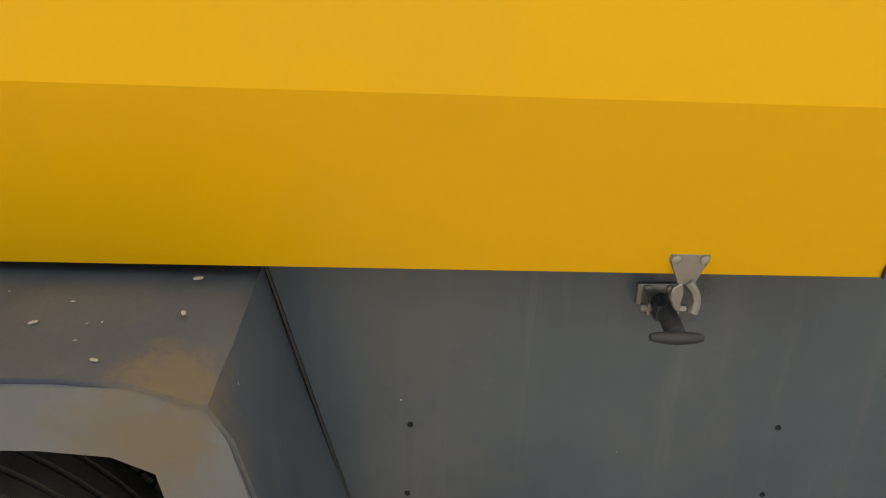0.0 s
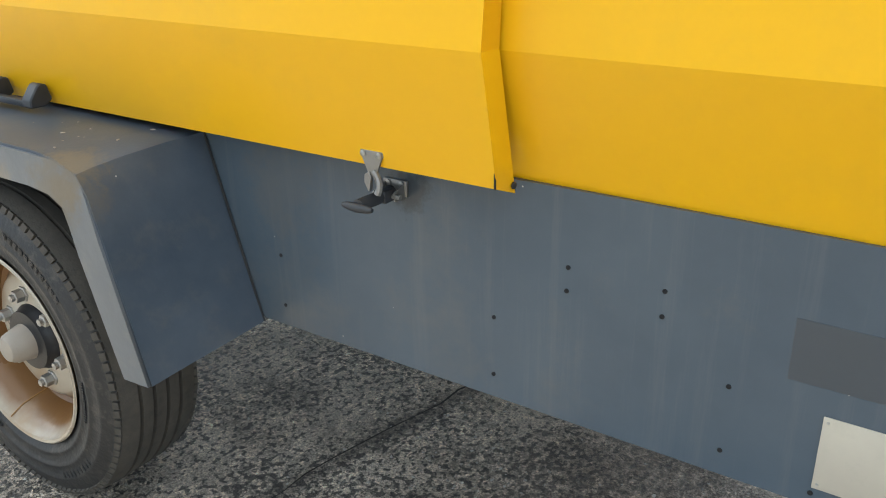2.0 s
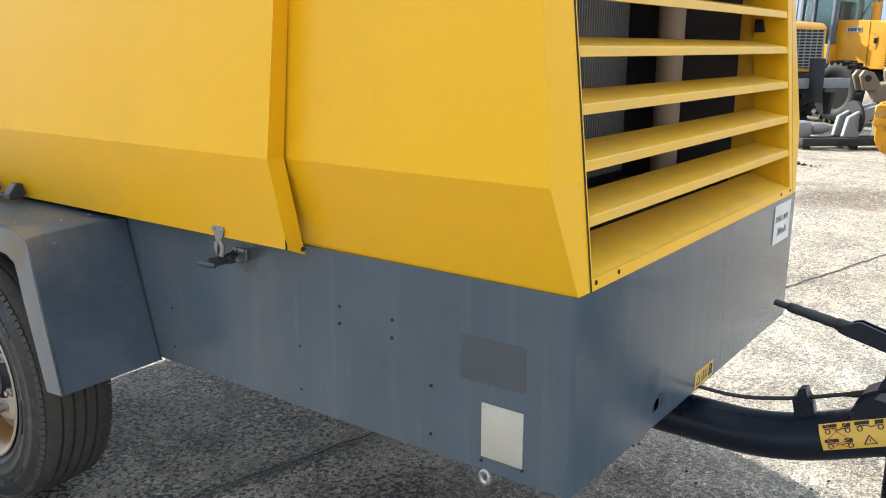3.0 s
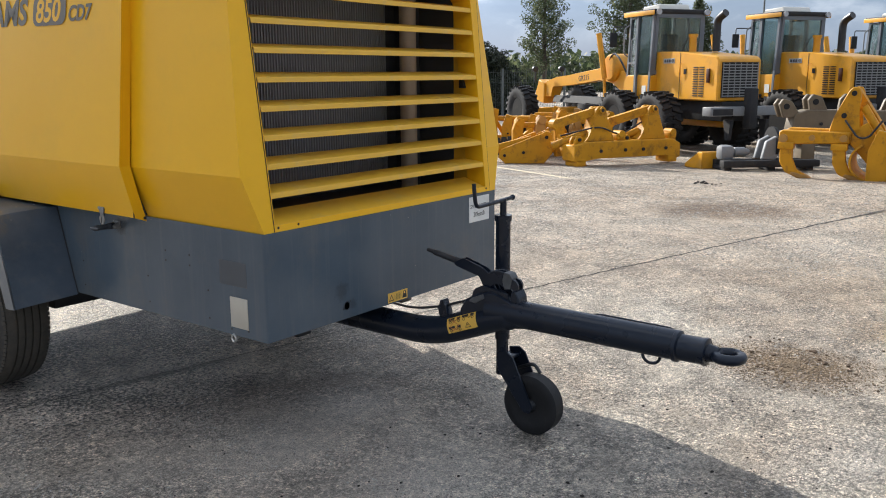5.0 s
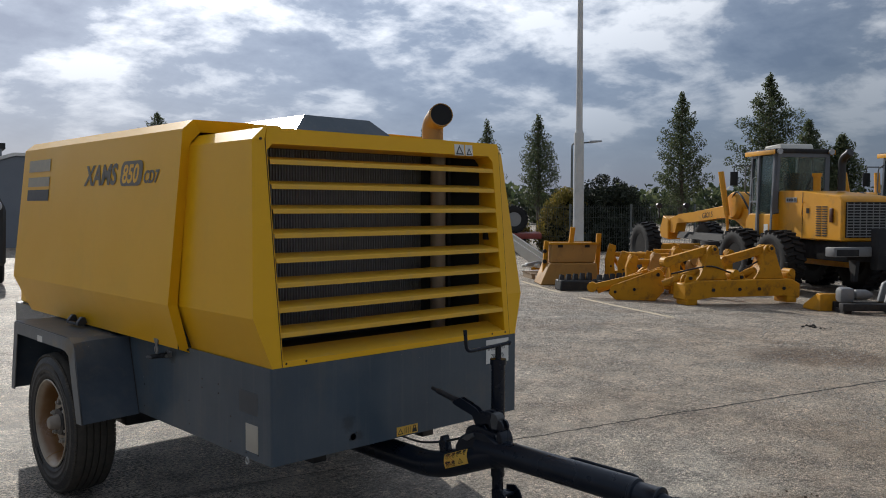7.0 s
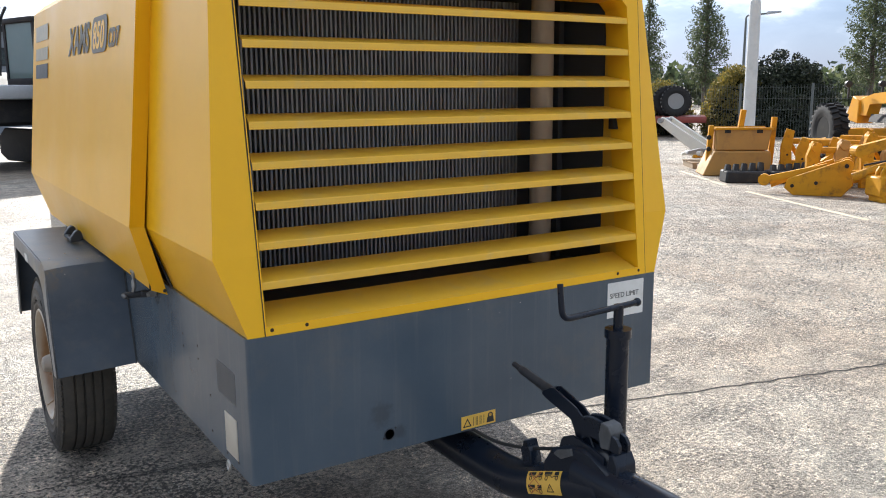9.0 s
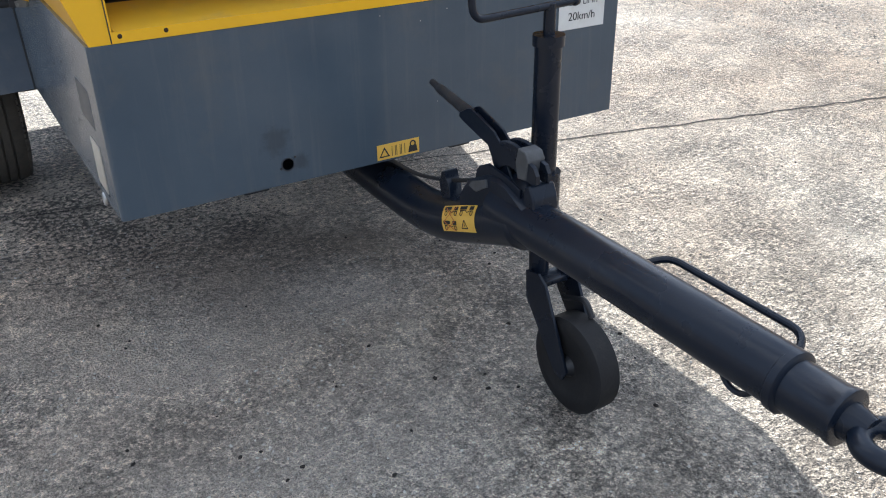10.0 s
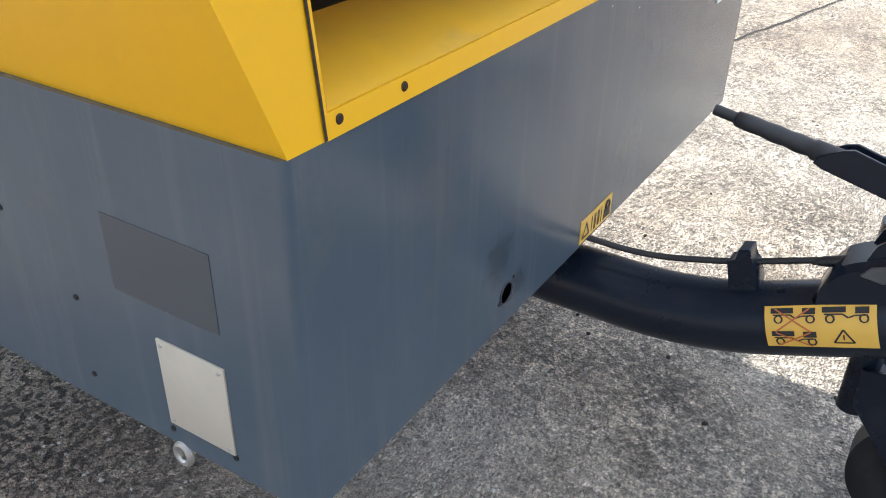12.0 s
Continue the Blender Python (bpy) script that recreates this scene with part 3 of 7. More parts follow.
def words(name, text, size, m, material, parent, depth=0.0015, label="", shear=0.0, bold=0.0):
    """Lettering as a mesh, standing in the XY plane of the pose m."""
    cu = bpy.data.curves.new(name, "FONT")
    cu.body, cu.size, cu.extrude, cu.shear = text, size, depth / 2, shear
    cu.resolution_u, cu.offset = 3, bold
    tmp = bpy.data.objects.new("tmp", cu)
    scene.collection.objects.link(tmp)
    bpy.context.view_layer.update()
    me = bpy.data.meshes.new_from_object(tmp.evaluated_get(bpy.context.evaluated_depsgraph_get()))
    bpy.data.objects.remove(tmp)
    me.materials.clear()
    me.materials.append(material)
    me.transform(m)
    ob = new(name, me)
    ob.parent = parent
    if label:
        ob["label"] = label
    return ob


# ---- ground ----


def ground_z(x, y):
    """The yard falls away gently towards the parked machines."""
    s = 0.90 * x + 0.43 * y
    k = min(1.0, max(0.0, (s - 7.0) / 9.0))
    return -0.25 * k * k * (3 - 2 * k)


bm = bmesh.new()
xs = [-900, -300, -90, -30] + [-12 + 1.5 * i for i in range(29)] + [36, 46, 70, 130, 300, 900]
ys = [-900, -300, -90, -30] + [-15 + 1.5 * i for i in range(29)] + [33, 46, 70, 130, 300, 900]
grid = [[bm.verts.new((x, y, ground_z(x, y))) for x in xs] for y in ys]
for j in range(len(ys) - 1):
    for i in range(len(xs) - 1):
        bm.faces.new((grid[j][i], grid[j][i + 1], grid[j + 1][i + 1], grid[j + 1][i]))
solo("ground", bm, M_GROUND, "worn grey concrete yard with exposed aggregate and stains", "ground", "structure", 60)

# slab joint across the yard
rng = random.Random(4)
bm = bmesh.new()
last = None
for i in range(260):
    x = -6 + i * 0.09
    y = 1.40 - 0.20 * x - 0.012 * max(0, x) ** 1.6 + rng.uniform(-0.012, 0.012)
    w = 0.0012 + 0.0022 * rng.random() + 0.0026 * max(0.0, x - 0.6) ** 0.8
    pair = (bm.verts.new((x, y - w, ground_z(x, y) + 0.002)), bm.verts.new((x, y + w, ground_z(x, y) + 0.002)))
    if last:
        bm.faces.new((last[0], pair[0], pair[1], last[1]))
    last = pair
solo("ground_joint", bm, M_CRACK, "dark soil-filled joint between concrete slabs", "joint", "structure", None)

# painted line by the attachments
bm = bmesh.new()
a_, b_ = Vector((17.5, 16.5, 0)), Vector((9.6, 4.0, 0))
side = (b_ - a_).normalized().cross(Vector((0, 0, 1))) * 0.05
last = None
for i in range(15):
    p = a_.lerp(b_, i / 14)
    z = ground_z(p.x, p.y) + 0.004
    pair = (bm.verts.new((p.x - side.x, p.y - side.y, z)), bm.verts.new((p.x + side.x, p.y + side.y, z)))
    if last and i not in (5, 6, 10):
        bm.faces.new((last[0], pair[0], pair[1], last[1]))
    last = pair
solo("painted_line", bm, surface("worn_line_paint", (0.62, 0.52, 0.33), (0.46, 0.38, 0.27), 9, 0.7, dirt=(0.5, 0.42, 0.33), dirt_scale=6, dirt_amt=0.9), "worn pale yellow line painted on concrete", "line", "structure", None)

# ---- air compressor ----
W = 1.54
ZB, ZT = 0.52, 0.938
comp = thing("air_compressor", "yellow and grey towable diesel air compressor standing on concrete", "compressor")


def mirror(bm):
    bmesh.ops.transform(bm, matrix=Matrix.Translation((W, 0, 0)) @ Matrix.Diagonal((-1, 1, 1, 1)), verts=list(bm.verts))
    return bm


def thicken(ob, t, offset=-1.0):
    md = ob.modifiers.new("thickness", "SOLIDIFY")
    md.thickness, md.offset = t, offset
    return ob


def rounded_plan(x0, y0, x1, y1, r, n=5):
    pts = []
    for cx, cy, a0 in ((x1 - r, y0 + r, -90), (x1 - r, y1 - r, 0), (x0 + r, y1 - r, 90), (x0 + r, y0 + r, 180)):
        for k in range(n + 1):
            t = radians(a0 + 90 * k / n)
            pts.append((cx + r * math.cos(t), cy + r * math.sin(t)))
    return pts


# lower housing
bm = bmesh.new()
plan = rounded_plan(0, 0, W, 3.45, 0.012)
rows_faces(bm, [[(x, y, z) for x, y in plan] for z in (ZB, ZT + 0.0034)])
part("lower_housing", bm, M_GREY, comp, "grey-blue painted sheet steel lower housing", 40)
bm = bmesh.new()
rows_faces(bm, [[(0.02 + x * 0.974, 0.02 + y * 0.988, z) for x, y in plan] for z in (ZT + 0.0005, ZT + 0.006)])
part("gasket", bm, M_INK, comp, "dark sealing strip")
bm = bmesh.new()
for x in (0.42, 1.12):
    box(bm, (x - 0.04, 0.25, 0.40), (x + 0.04, 3.2, 0.515), 0.006)
box(bm, (0.12, 1.81, 0.33), (1.42, 2.01, 0.47), 0.01)
part("chassis", bm, M_BLACK, comp, "black chassis beams under the housing")
bm = bmesh.new()
rod(bm, [(-0.1, 1.912, 0.398), (1.64, 1.912, 0.398)], 0.045, 16)
part("axle", bm, M_BLACK, comp)

# dark discs for drill holes on the side sheet, the holes' shade in their colour
hole_mesh = None
for y, z in ((1.267, 0.683), (1.268, 0.568), (0.756, 0.682), (0.756, 0.567), (0.618, 0.810), (0.619, 0.768), (0.457, 0.809), (0.458, 0.766), (0.347, 0.679), (0.348, 0.564),
             (0.212, 0.542), (0.110, 0.549)):
    if hole_mesh is None:
        bm = bmesh.new()
        lathe(bm, [(0.0006, 0.0040), (-0.0008, 0.0040), (-0.0008, 0.0030), (-0.0003, 0.0028)], (0, 0, 0), "x", 12)
        h = part("hole_disc", bm, M_DARK, comp, "", 30)
        hole_mesh = h.data
        h.matrix_basis = pose(-0.0006, y, z)
    else:
        shared("hole_disc", hole_mesh, comp, pose(-0.0006, y, z))

# dark disc for the round opening in the front sheet, its shade in the colour
bm = bmesh.new()
lathe(bm, [(0.001, 0.019), (-0.002, 0.019), (-0.002, 0.016), (0.0, 0.0155)], (0.431, 0, 0.574), "y", 24)
part("opening_disc", bm, M_INNER, comp, "round dark disc drawn as a hole in the front sheet")

for x, z in ((0.452, 0.591), (0.411, 0.565)):
    part("screw", lathe(bmesh.new(), [(0.0, 0.0032), (-0.002, 0.003), (-0.0025, 0.001)], (x, 0, z), "y", 10), M_INK, comp)

# rating plate and ghost of a removed label
bm = bmesh.new()
box(bm, (-0.0025, 0.109, 0.553), (0.0005, 0.212, 0.676), 0.0008)
plate = part("rating_plate", bm, M_PLATE, comp, "faded blank pale plate")
for y, z in ((0.116, 0.561), (0.205, 0.561), (0.116, 0.668), (0.205, 0.668)):
    part("rivet", lathe(bmesh.new(), [(0, 0.0025), (-0.0015, 0.002)], (-0.0025, y, z), "x", 10), M_STEEL, plate)
bm = bmesh.new()
box(bm, (-0.0008, 0.108, 0.720), (0.0004, 0.268, 0.817))
part("label_ghost", bm, M_GHOST, comp, "darker rectangle left by a removed label")

# lashing ring under the housing
bm = bmesh.new()
pts = [(0.0, 0.202 + 0.011 * math.cos(t), 0.506 + 0.014 * math.sin(t)) for t in np.linspace(0, 2 * math.pi, 25)]
rod(bm, pts, 0.005, 8, False)
part("lashing_ring", bm, M_STEEL, comp, "pale galvanised lashing ring")

# front hood: side cheeks, roof, corner chamfers
LEVELS = (  # height, side x at the front, side end y, seam x, seam y, side x at the door
    (0.941, 0.007, 0.001, 0.055, 0.000, 0.010),
    (1.158, -0.068, 0.028, 0.051, 0.022, -0.071),
    (1.920, -0.008, 0.126, 0.038, 0.099, -0.004),
    (1.972, 0.046, 0.122, 0.052, 0.105, 0.052),
)


def cheek(bm):
    rows_faces(bm, [[(dx, 0.76, z), (sx, ye, z), (fx, fy, z)] for z, sx, ye, fx, fy, dx in LEVELS], False)
    return bm


for flip in (False, True):
    bm = cheek(bmesh.new())
    if flip:
        mirror(bm)
    thicken(part("hood_cheek", bm, M_YELLOW, comp, "yellow folded sheet steel hood side", 8), 0.004)
bm = bmesh.new()
rows_faces(bm, [[(0.047, 0.122, 1.972), (0.054, 0.105, 1.972), (W - 0.054, 0.105, 1.972), (W - 0.047, 0.122, 1.972), (W - 0.08, 1.0, 1.975), (0.08, 1.0, 1.975)],
                [(0.042, 0.122, 1.964), (0.054, 0.11, 1.964), (W - 0.054, 0.11, 1.964), (W - 0.042, 0.122, 1.964), (W - 0.085, 1.0, 1.967), (0.085, 1.0, 1.967)]])
part("hood_roof", bm, M_YELLOW, comp, "yellow sheet steel hood top", 12)

# grille: frame, slats, radiator; built upright, then leaned back
TILT = Matrix.Translation((0, 0, 0.941)) @ Matrix.Rotation(-math.atan2(0.105, 1.031), 4, "X")


def leaned(bm):
    bmesh.ops.transform(bm, matrix=TILT, verts=list(bm.verts))
    return bm


GX0, GX1, GH0, GH1 = 0.057, 1.449, 0.026, 0.966
bm = bmesh.new()
c = 0.03
outer = [(0.0565, 0.001), (W - 0.0565, 0.001), (W - 0.042, 0.984), (W - 0.053, 1.036), (0.053, 1.036), (0.042, 0.984)]
inner = [(GX0 + 0.003, GH0), (GX1, GH0), (GX1 - 0.004, GH1 - c), (GX1 - 0.004 - c, GH1), (GX0 - 0.012 + c, GH1), (GX0 - 0.012, GH1 - c)]
for y0, y1, oo, ii in ((-0.003, 0.006, outer, inner),):
    vo0, vi0 = [bm.verts.new((x, y0, h)) for x, h in oo], [bm.verts.new((x, y0, h)) for x, h in ii]
    vi1 = [bm.verts.new((x, 0.105, h)) for x, h in ii]
    vo1 = [bm.verts.new((x, y1, h)) for x, h in oo]
    for i in range(6):
        j = (i + 1) % 6
        bm.faces.new((vo0[i], vo0[j], vi0[j], vi0[i]))
        bm.faces.new((vi0[i], vi0[j], vi1[j], vi1[i]))
        bm.faces.new((vo1[j], vo1[i], vo0[i], vo0[j]))
part("grille_frame", leaned(bm), M_YELLOW, comp, "yellow pressed steel grille frame", 20)
bm = bmesh.new()
rows_faces(bm, [[(x, -0.001, GH0 - 0.001), (x, 0.115, GH0 + 0.052), (x, 0.115, GH0 + 0.048), (x, -0.001, GH0 - 0.005)] for x in (GX0 + 0.007, GX1 - 0.007)])
part("grille_sill", leaned(bm), M_SLAT, comp, "dusty yellow sill", 20)
slat_mesh = None
for i in range(8):
    h = 0.130 + 0.1072 * i
    if slat_mesh is None:
        bm = bmesh.new()
        prof = [(0.0, -0.0035), (-0.0010, -0.0025), (0.0, 0.0150), (0.0015, 0.0172), (0.0045, 0.0186), (0.100, 0.046), (0.100, 0.043), (0.0050, 0.0156), (0.0022, 0.0130), (0.0020, -0.0035)]
        x0, x1 = GX0 + 0.002, GX1 + 0.004
        rows_faces(bm, [[(x + k * max(0.0, y - 0.07) * 0.9, y, z) for y, z in prof] for x, k in ((x0, 1), (x1, -1))])
        ob = part("slat", bm, M_SLAT, comp, "dusty yellow folded slat", 25)
        slat_mesh = ob.data
        ob.matrix_basis = TILT @ Matrix.Translation((0, 0, h))
    else:
        shared("slat", slat_mesh, comp, TILT @ Matrix.Translation((0, 0, h)))
for sx, tx in ((0.0555, 0.040), (W - 0.0555, W - 0.042)):
    part("panel_gap", rod(bmesh.new(), [TILT @ Vector((sx, -0.002, 0.002)), TILT @ Vector((tx, -0.002, 0.985))], 0.0015, 6), M_INK, comp, "dark gap beside the grille frame")
for x in (0.075, 0.177, 1.351, 1.452):
    bm = bmesh.new()
    lathe(bm, [(0.003, 0.0055), (-0.0020, 0.0053), (-0.0032, 0.0040), (-0.0035, 0.0)], (x, 0.0, 0.957), "y", 14)
    part("screw", bm, M_OLDSCREW, comp)
for x in (0.020, 1.500):
    bm = bmesh.new()
    lathe(bm, [(0.0, 0.006), (-0.006, 0.006)], (x, 0.104, 1.922), "y", 12)
    part("screw", bm, M_INK, comp)

# inside the hood: its dark is put into near-black backing and linings
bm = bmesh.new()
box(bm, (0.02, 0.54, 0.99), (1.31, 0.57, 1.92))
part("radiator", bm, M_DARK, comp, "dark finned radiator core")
fin_mesh = None
for i in range(78):
    x = 0.030 + i * 0.0165
    if fin_mesh is None:
        bm = bmesh.new()
        prism(bm, [(-0.0042, 0.545), (-0.0034, 0.520), (0.0034, 0.520), (0.0042, 0.545)], "z", 0.995, 1.915)
        ob = part("fin", bm, M_CORE, comp, "", None)
        fin_mesh = ob.data
        ob.matrix_basis = pose(x, 0, 0)
    else:
        shared("fin", fin_mesh, comp, pose(x, 0, 0))
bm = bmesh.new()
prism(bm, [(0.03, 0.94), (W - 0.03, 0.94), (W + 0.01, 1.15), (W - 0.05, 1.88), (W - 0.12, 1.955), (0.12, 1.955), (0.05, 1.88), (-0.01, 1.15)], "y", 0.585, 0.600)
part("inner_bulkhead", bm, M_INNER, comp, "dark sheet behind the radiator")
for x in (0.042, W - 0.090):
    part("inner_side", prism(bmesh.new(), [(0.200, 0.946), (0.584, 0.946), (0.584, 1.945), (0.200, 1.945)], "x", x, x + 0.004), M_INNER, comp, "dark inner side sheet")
for x in (0.044, W - 0.088):
    part("grille_cheek", prism(bmesh.new(), [(0.024, 0.948), (0.199, 0.948), (0.199, 1.945), (0.125, 1.945)], "x", x, x + 0.003), M_SLAT, comp, "yellow side plate behind the slats")
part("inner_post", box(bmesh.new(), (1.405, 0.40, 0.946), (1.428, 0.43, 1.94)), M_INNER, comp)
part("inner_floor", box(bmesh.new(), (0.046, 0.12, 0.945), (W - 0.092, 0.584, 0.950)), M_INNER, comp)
part("wall_bracket", prism(bmesh.new(), [(0.118, 1.452), (0.150, 1.452), (0.150, 1.492), (0.128, 1.492)], "x", W - 0.112, W - 0.0885, 0.002), M_CHASSIS, comp, "small dark bracket")
bm = bmesh.new()
rod(bm, [(1.300, 0.370, 0.95), (1.300, 0.370, 1.95)], 0.042, 24)
part("inner_pipe", bm, M_PIPE, comp, "dusty upright pipe behind the grille")

# exhaust
bm = bmesh.new()
path = bend([(1.140, 0.240, 1.93), (1.140, 0.240, 2.070), (1.122, 0.170, 2.104)], 0.05, 6)
mouth, axis_ = Vector((1.112, 0.140, 2.108)), Vector((-0.50, -0.84, 0.20)).normalized()
side_ = axis_.cross(Vector((0, 0, 1))).normalized()
up_ = side_.cross(axis_)


def mouth_ring(at, r_, count=28):
    return [at + r_ * (math.cos(2 * math.pi * k / count) * side_ + math.sin(2 * math.pi * k / count) * up_) for k in range(count)]


rod(bm, path, [0.056] * (len(path) - 1) + [0.058], 28, False)
rows_faces(bm, [mouth_ring(mouth - axis_ * 0.045, 0.058), mouth_ring(mouth, 0.061)], True, False)
ex = part("exhaust_pipe", bm, surface("exhaust_ochre", (0.42, 0.24, 0.07), (0.34, 0.19, 0.06), 9, 0.55, dirt=(0.16, 0.09, 0.04), dirt_scale=9, dirt_amt=0.6), comp, "ochre exhaust stack with mitred mouth", 50)
thicken(ex, 0.004)
part("mouth_disc", rows_faces(bmesh.new(), [mouth_ring(mouth - axis_ * 0.012, 0.0595), mouth_ring(mouth - axis_ * 0.004, 0.0595)]), M_DARK, ex, "black disc closing the exhaust mouth")
bm = bmesh.new()
rod(bm, [(1.140, 0.240, 1.960), (1.140, 0.240, 1.982)], 0.066, 28)
part("collar", bm, M_YELLOW, ex)

# gull-wing doors: raised side shells
DOOR = ((0.945, -0.068), (1.163, -0.126), (1.998, -0.046), (2.044, 0.006), (2.047, 0.330))


def door_shell(bm):
    """Side sheet with a front flange that turns in towards the hood, and a slanted tail."""
    rings = []
    for i, (z, x) in enumerate(DOOR):
        a = (0.712, 0.704, 0.690, 0.688, 0.688)[i]
        r = (2.93, 3.10, 3.05, 3.03, 3.03)[i]
        lip = ((-0.018, 0.707, 0.925), (-0.079, 0.702, 1.162), (0.003, 0.713, 1.935), (0.054, 0.711, 1.988), (0.330, 0.711, 1.988))[i]
        rings.append([lip, (x, a, z), (x, a + 0.03, z), (x, r - 0.06, z), (x + 0.03, r, z - 0.01), (x + 0.08, r + 0.015, z - 0.02)])
    rows_faces(bm, rings, False)
    return bm


for flip in (False, True):
    bm = door_shell(bmesh.new())
    if flip:
        mirror(bm)
    door = thicken(part("side_door", bm, M_YELLOW, comp, "yellow folded steel side door with bent lower edge", 12), 0.005)
    if flip:
        continue
    part("screw", lathe(bmesh.new(), [(0.0, 0.0062), (-0.003, 0.006), (-0.004, 0.003)], (-0.027, 0.7060, 0.941), "y", 12), M_INK, door)
    part("slit", box(bmesh.new(), (-0.0755, 0.7112, 0.946), (-0.0700, 0.7124, 0.982)), M_INK, door)
    # pull handle at the door's lower edge
    bm = bmesh.new()
    for y in (1.868, 2.018):
        prism(bm, [(-0.134, 0.946), (-0.134, 0.964), (-0.112, 0.992), (-0.103, 0.997), (-0.088, 0.992), (-0.080, 0.958), (-0.098, 0.946)], "y", y - 0.017, y + 0.017, 0.003)
    box(bm, (-0.133, 1.868, 0.946), (-0.114, 2.018, 0.962), 0.003)
    part("pull_handle", bm, M_PLASTIC, door, "dark plastic pull handle")
    # catch plate
    bm = bmesh.new()
    prism(bm, [(0.926, 0.974), (0.974, 0.974), (0.974, 0.965), (0.961, 0.942), (0.961, 0.934), (0.939, 0.934), (0.939, 0.942), (0.926, 0.965)], "x", -0.076, -0.072, 0.0012)
    prism(bm, [(0.955, 0.938), (0.966, 0.930), (0.967, 0.916), (0.959, 0.900), (0.954, 0.902), (0.955, 0.917), (0.951, 0.924)], "x", -0.079, -0.071, 0.0015)
    rod(bm, bend([(-0.075, 0.948, 0.938), (-0.075, 0.938, 0.926), (-0.077, 0.934, 0.912), (-0.080, 0.938, 0.899)], 0.012, 4), [0.0062] * 12 + [0.0035], 8)
    catch = part("catch_plate", bm, M_CATCH, door, "cast steel catch plate", 30)
    for y in (0.933, 0.967):
        bm = bmesh.new()
        lathe(bm, [(0.0, 0.0058), (-0.003, 0.0054), (-0.004, 0.003)], (-0.076, y, 0.967), "x", 14)
        part("rivet", bm, M_RIVET, catch)

# black bead added deep between door and hood to keep that gap dark
bead = [(x, 0.742, z) for z, x in ((0.945, 0.006), (1.158, -0.073), (1.920, -0.007), (1.973, 0.050), (1.978, 0.400), (1.978, 1.14))]
part("gap_darkener", rod(bmesh.new(), bead, 0.005, 8), M_INK, comp, "black bead added to darken the door gap")
bm = bmesh.new()
box(bm, (0.10, 0.95, 0.945), (W - 0.10, 3.0, 1.985), 0.02)
part("hood_body", bm, M_YELLOW, comp, "yellow hood body between the doors")

bm = bmesh.new()
box(bm, (0.325, 0.690, 1.976), (W - 0.325, 3.0, 2.045), 0.006)
part("roof_panel", bm, M_YELLOW, comp, "yellow roof panel between the doors")
bm = bmesh.new()
prism(bm, [(2.99, 0.945), (3.40, 0.945), (3.30, 1.60), (3.10, 2.02), (2.99, 2.04)], "x", 0.02, W - 0.02, 0.015)
part("rear_panel", bm, M_YELLOW, comp, "yellow rear housing panel")

# rubber pull latch on the side sheet
bm = bmesh.new()
box(bm, (-0.006, 0.932, 0.872), (0.0, 0.984, 0.902), 0.002)
for y in (0.938, 0.976):
    prism(bm, [(-0.006, 0.868), (-0.034, 0.872), (-0.036, 0.888), (-0.006, 0.898)], "y", y - 0.0015, y + 0.0015)
latch = part("latch_bracket", bm, M_CATCH, comp, "small galvanised latch bracket", 30)
bm = bmesh.new()
rod(bm, bend([(-0.018, 0.957, 0.884), (-0.055, 0.958, 0.882), (-0.104, 0.962, 0.882)], 0.02, 4), [0.012] * 7 + [0.009], 10)
rod(bm, [(-0.106, 0.930, 0.880), (-0.106, 0.938, 0.880), (-0.106, 0.962, 0.879), (-0.106, 0.986, 0.880), (-0.106, 0.994, 0.880)], [0.004, 0.0065, 0.0085, 0.0065, 0.004], 10)
box(bm, (-0.052, 0.944, 0.870), (-0.020, 0.972, 0.894), 0.005)
part("rubber_tee", bm, M_PLASTIC, latch, "black rubber tee handle", 40)
part("pivot_pin", rod(bmesh.new(), [(-0.030, 0.928, 0.880), (-0.030, 0.986, 0.880)], 0.005, 10), M_RIVET, latch)
for y in (0.942, 0.972):
    bm = bmesh.new()
    lathe(bm, [(0.0, 0.006), (-0.003, 0.0055), (-0.004, 0.002)], (-0.006, y, 0.895), "x", 12)
    part("rivet", bm, M_RIVET, latch)

# roof hood
bm = bmesh.new()
rows_faces(bm, [[(0.412, y0, 1.974), (0.560, y1, 2.100), (0.980, y1, 2.098), (1.105, y0, 1.974)] for y0, y1 in ((0.460, 0.575), (1.75, 1.75))])
part("roof_cowl", bm, M_GREY, comp, "grey chamfered roof cowl", 20)

# lettering on the side door
M_FILM = surface("faded_logo_film", (0.40, 0.33, 0.20), (0.33, 0.29, 0.21), 18, 0.4)
M_DIMINK = surface("dim_logo_ink", (0.045, 0.042, 0.040), (0.06, 0.055, 0.05), 20, 0.45)
n_side = Matrix(((0, 0.0941, -0.9956, 0), (-1, 0, 0, 0), (0, 0.9956, 0.0941, 0), (0, 0, 0, 1)))


def on_door(y, z):
    x = -0.126 + (z - 1.163) * 0.0945 - 0.002
    return Matrix.Translation((x, y, z)) @ n_side


words("lettering", "XAMS", 0.155, on_door(1.875, 1.750) @ Matrix.Diagonal((1.10, 1, 1, 1)), M_GREYINK, comp, 0.001, "dark grey model lettering", 0.2, 0.0045)
bm = bmesh.new()
pl = rounded_plan(0, 0, 0.27, 0.13, 0.04)
rows_faces(bm, [[(x + y * 0.12, y, z) for x, y in pl] for z in (-0.0002, 0.0008)])
bmesh.ops.transform(bm, matrix=on_door(1.375, 1.737), verts=list(bm.verts))
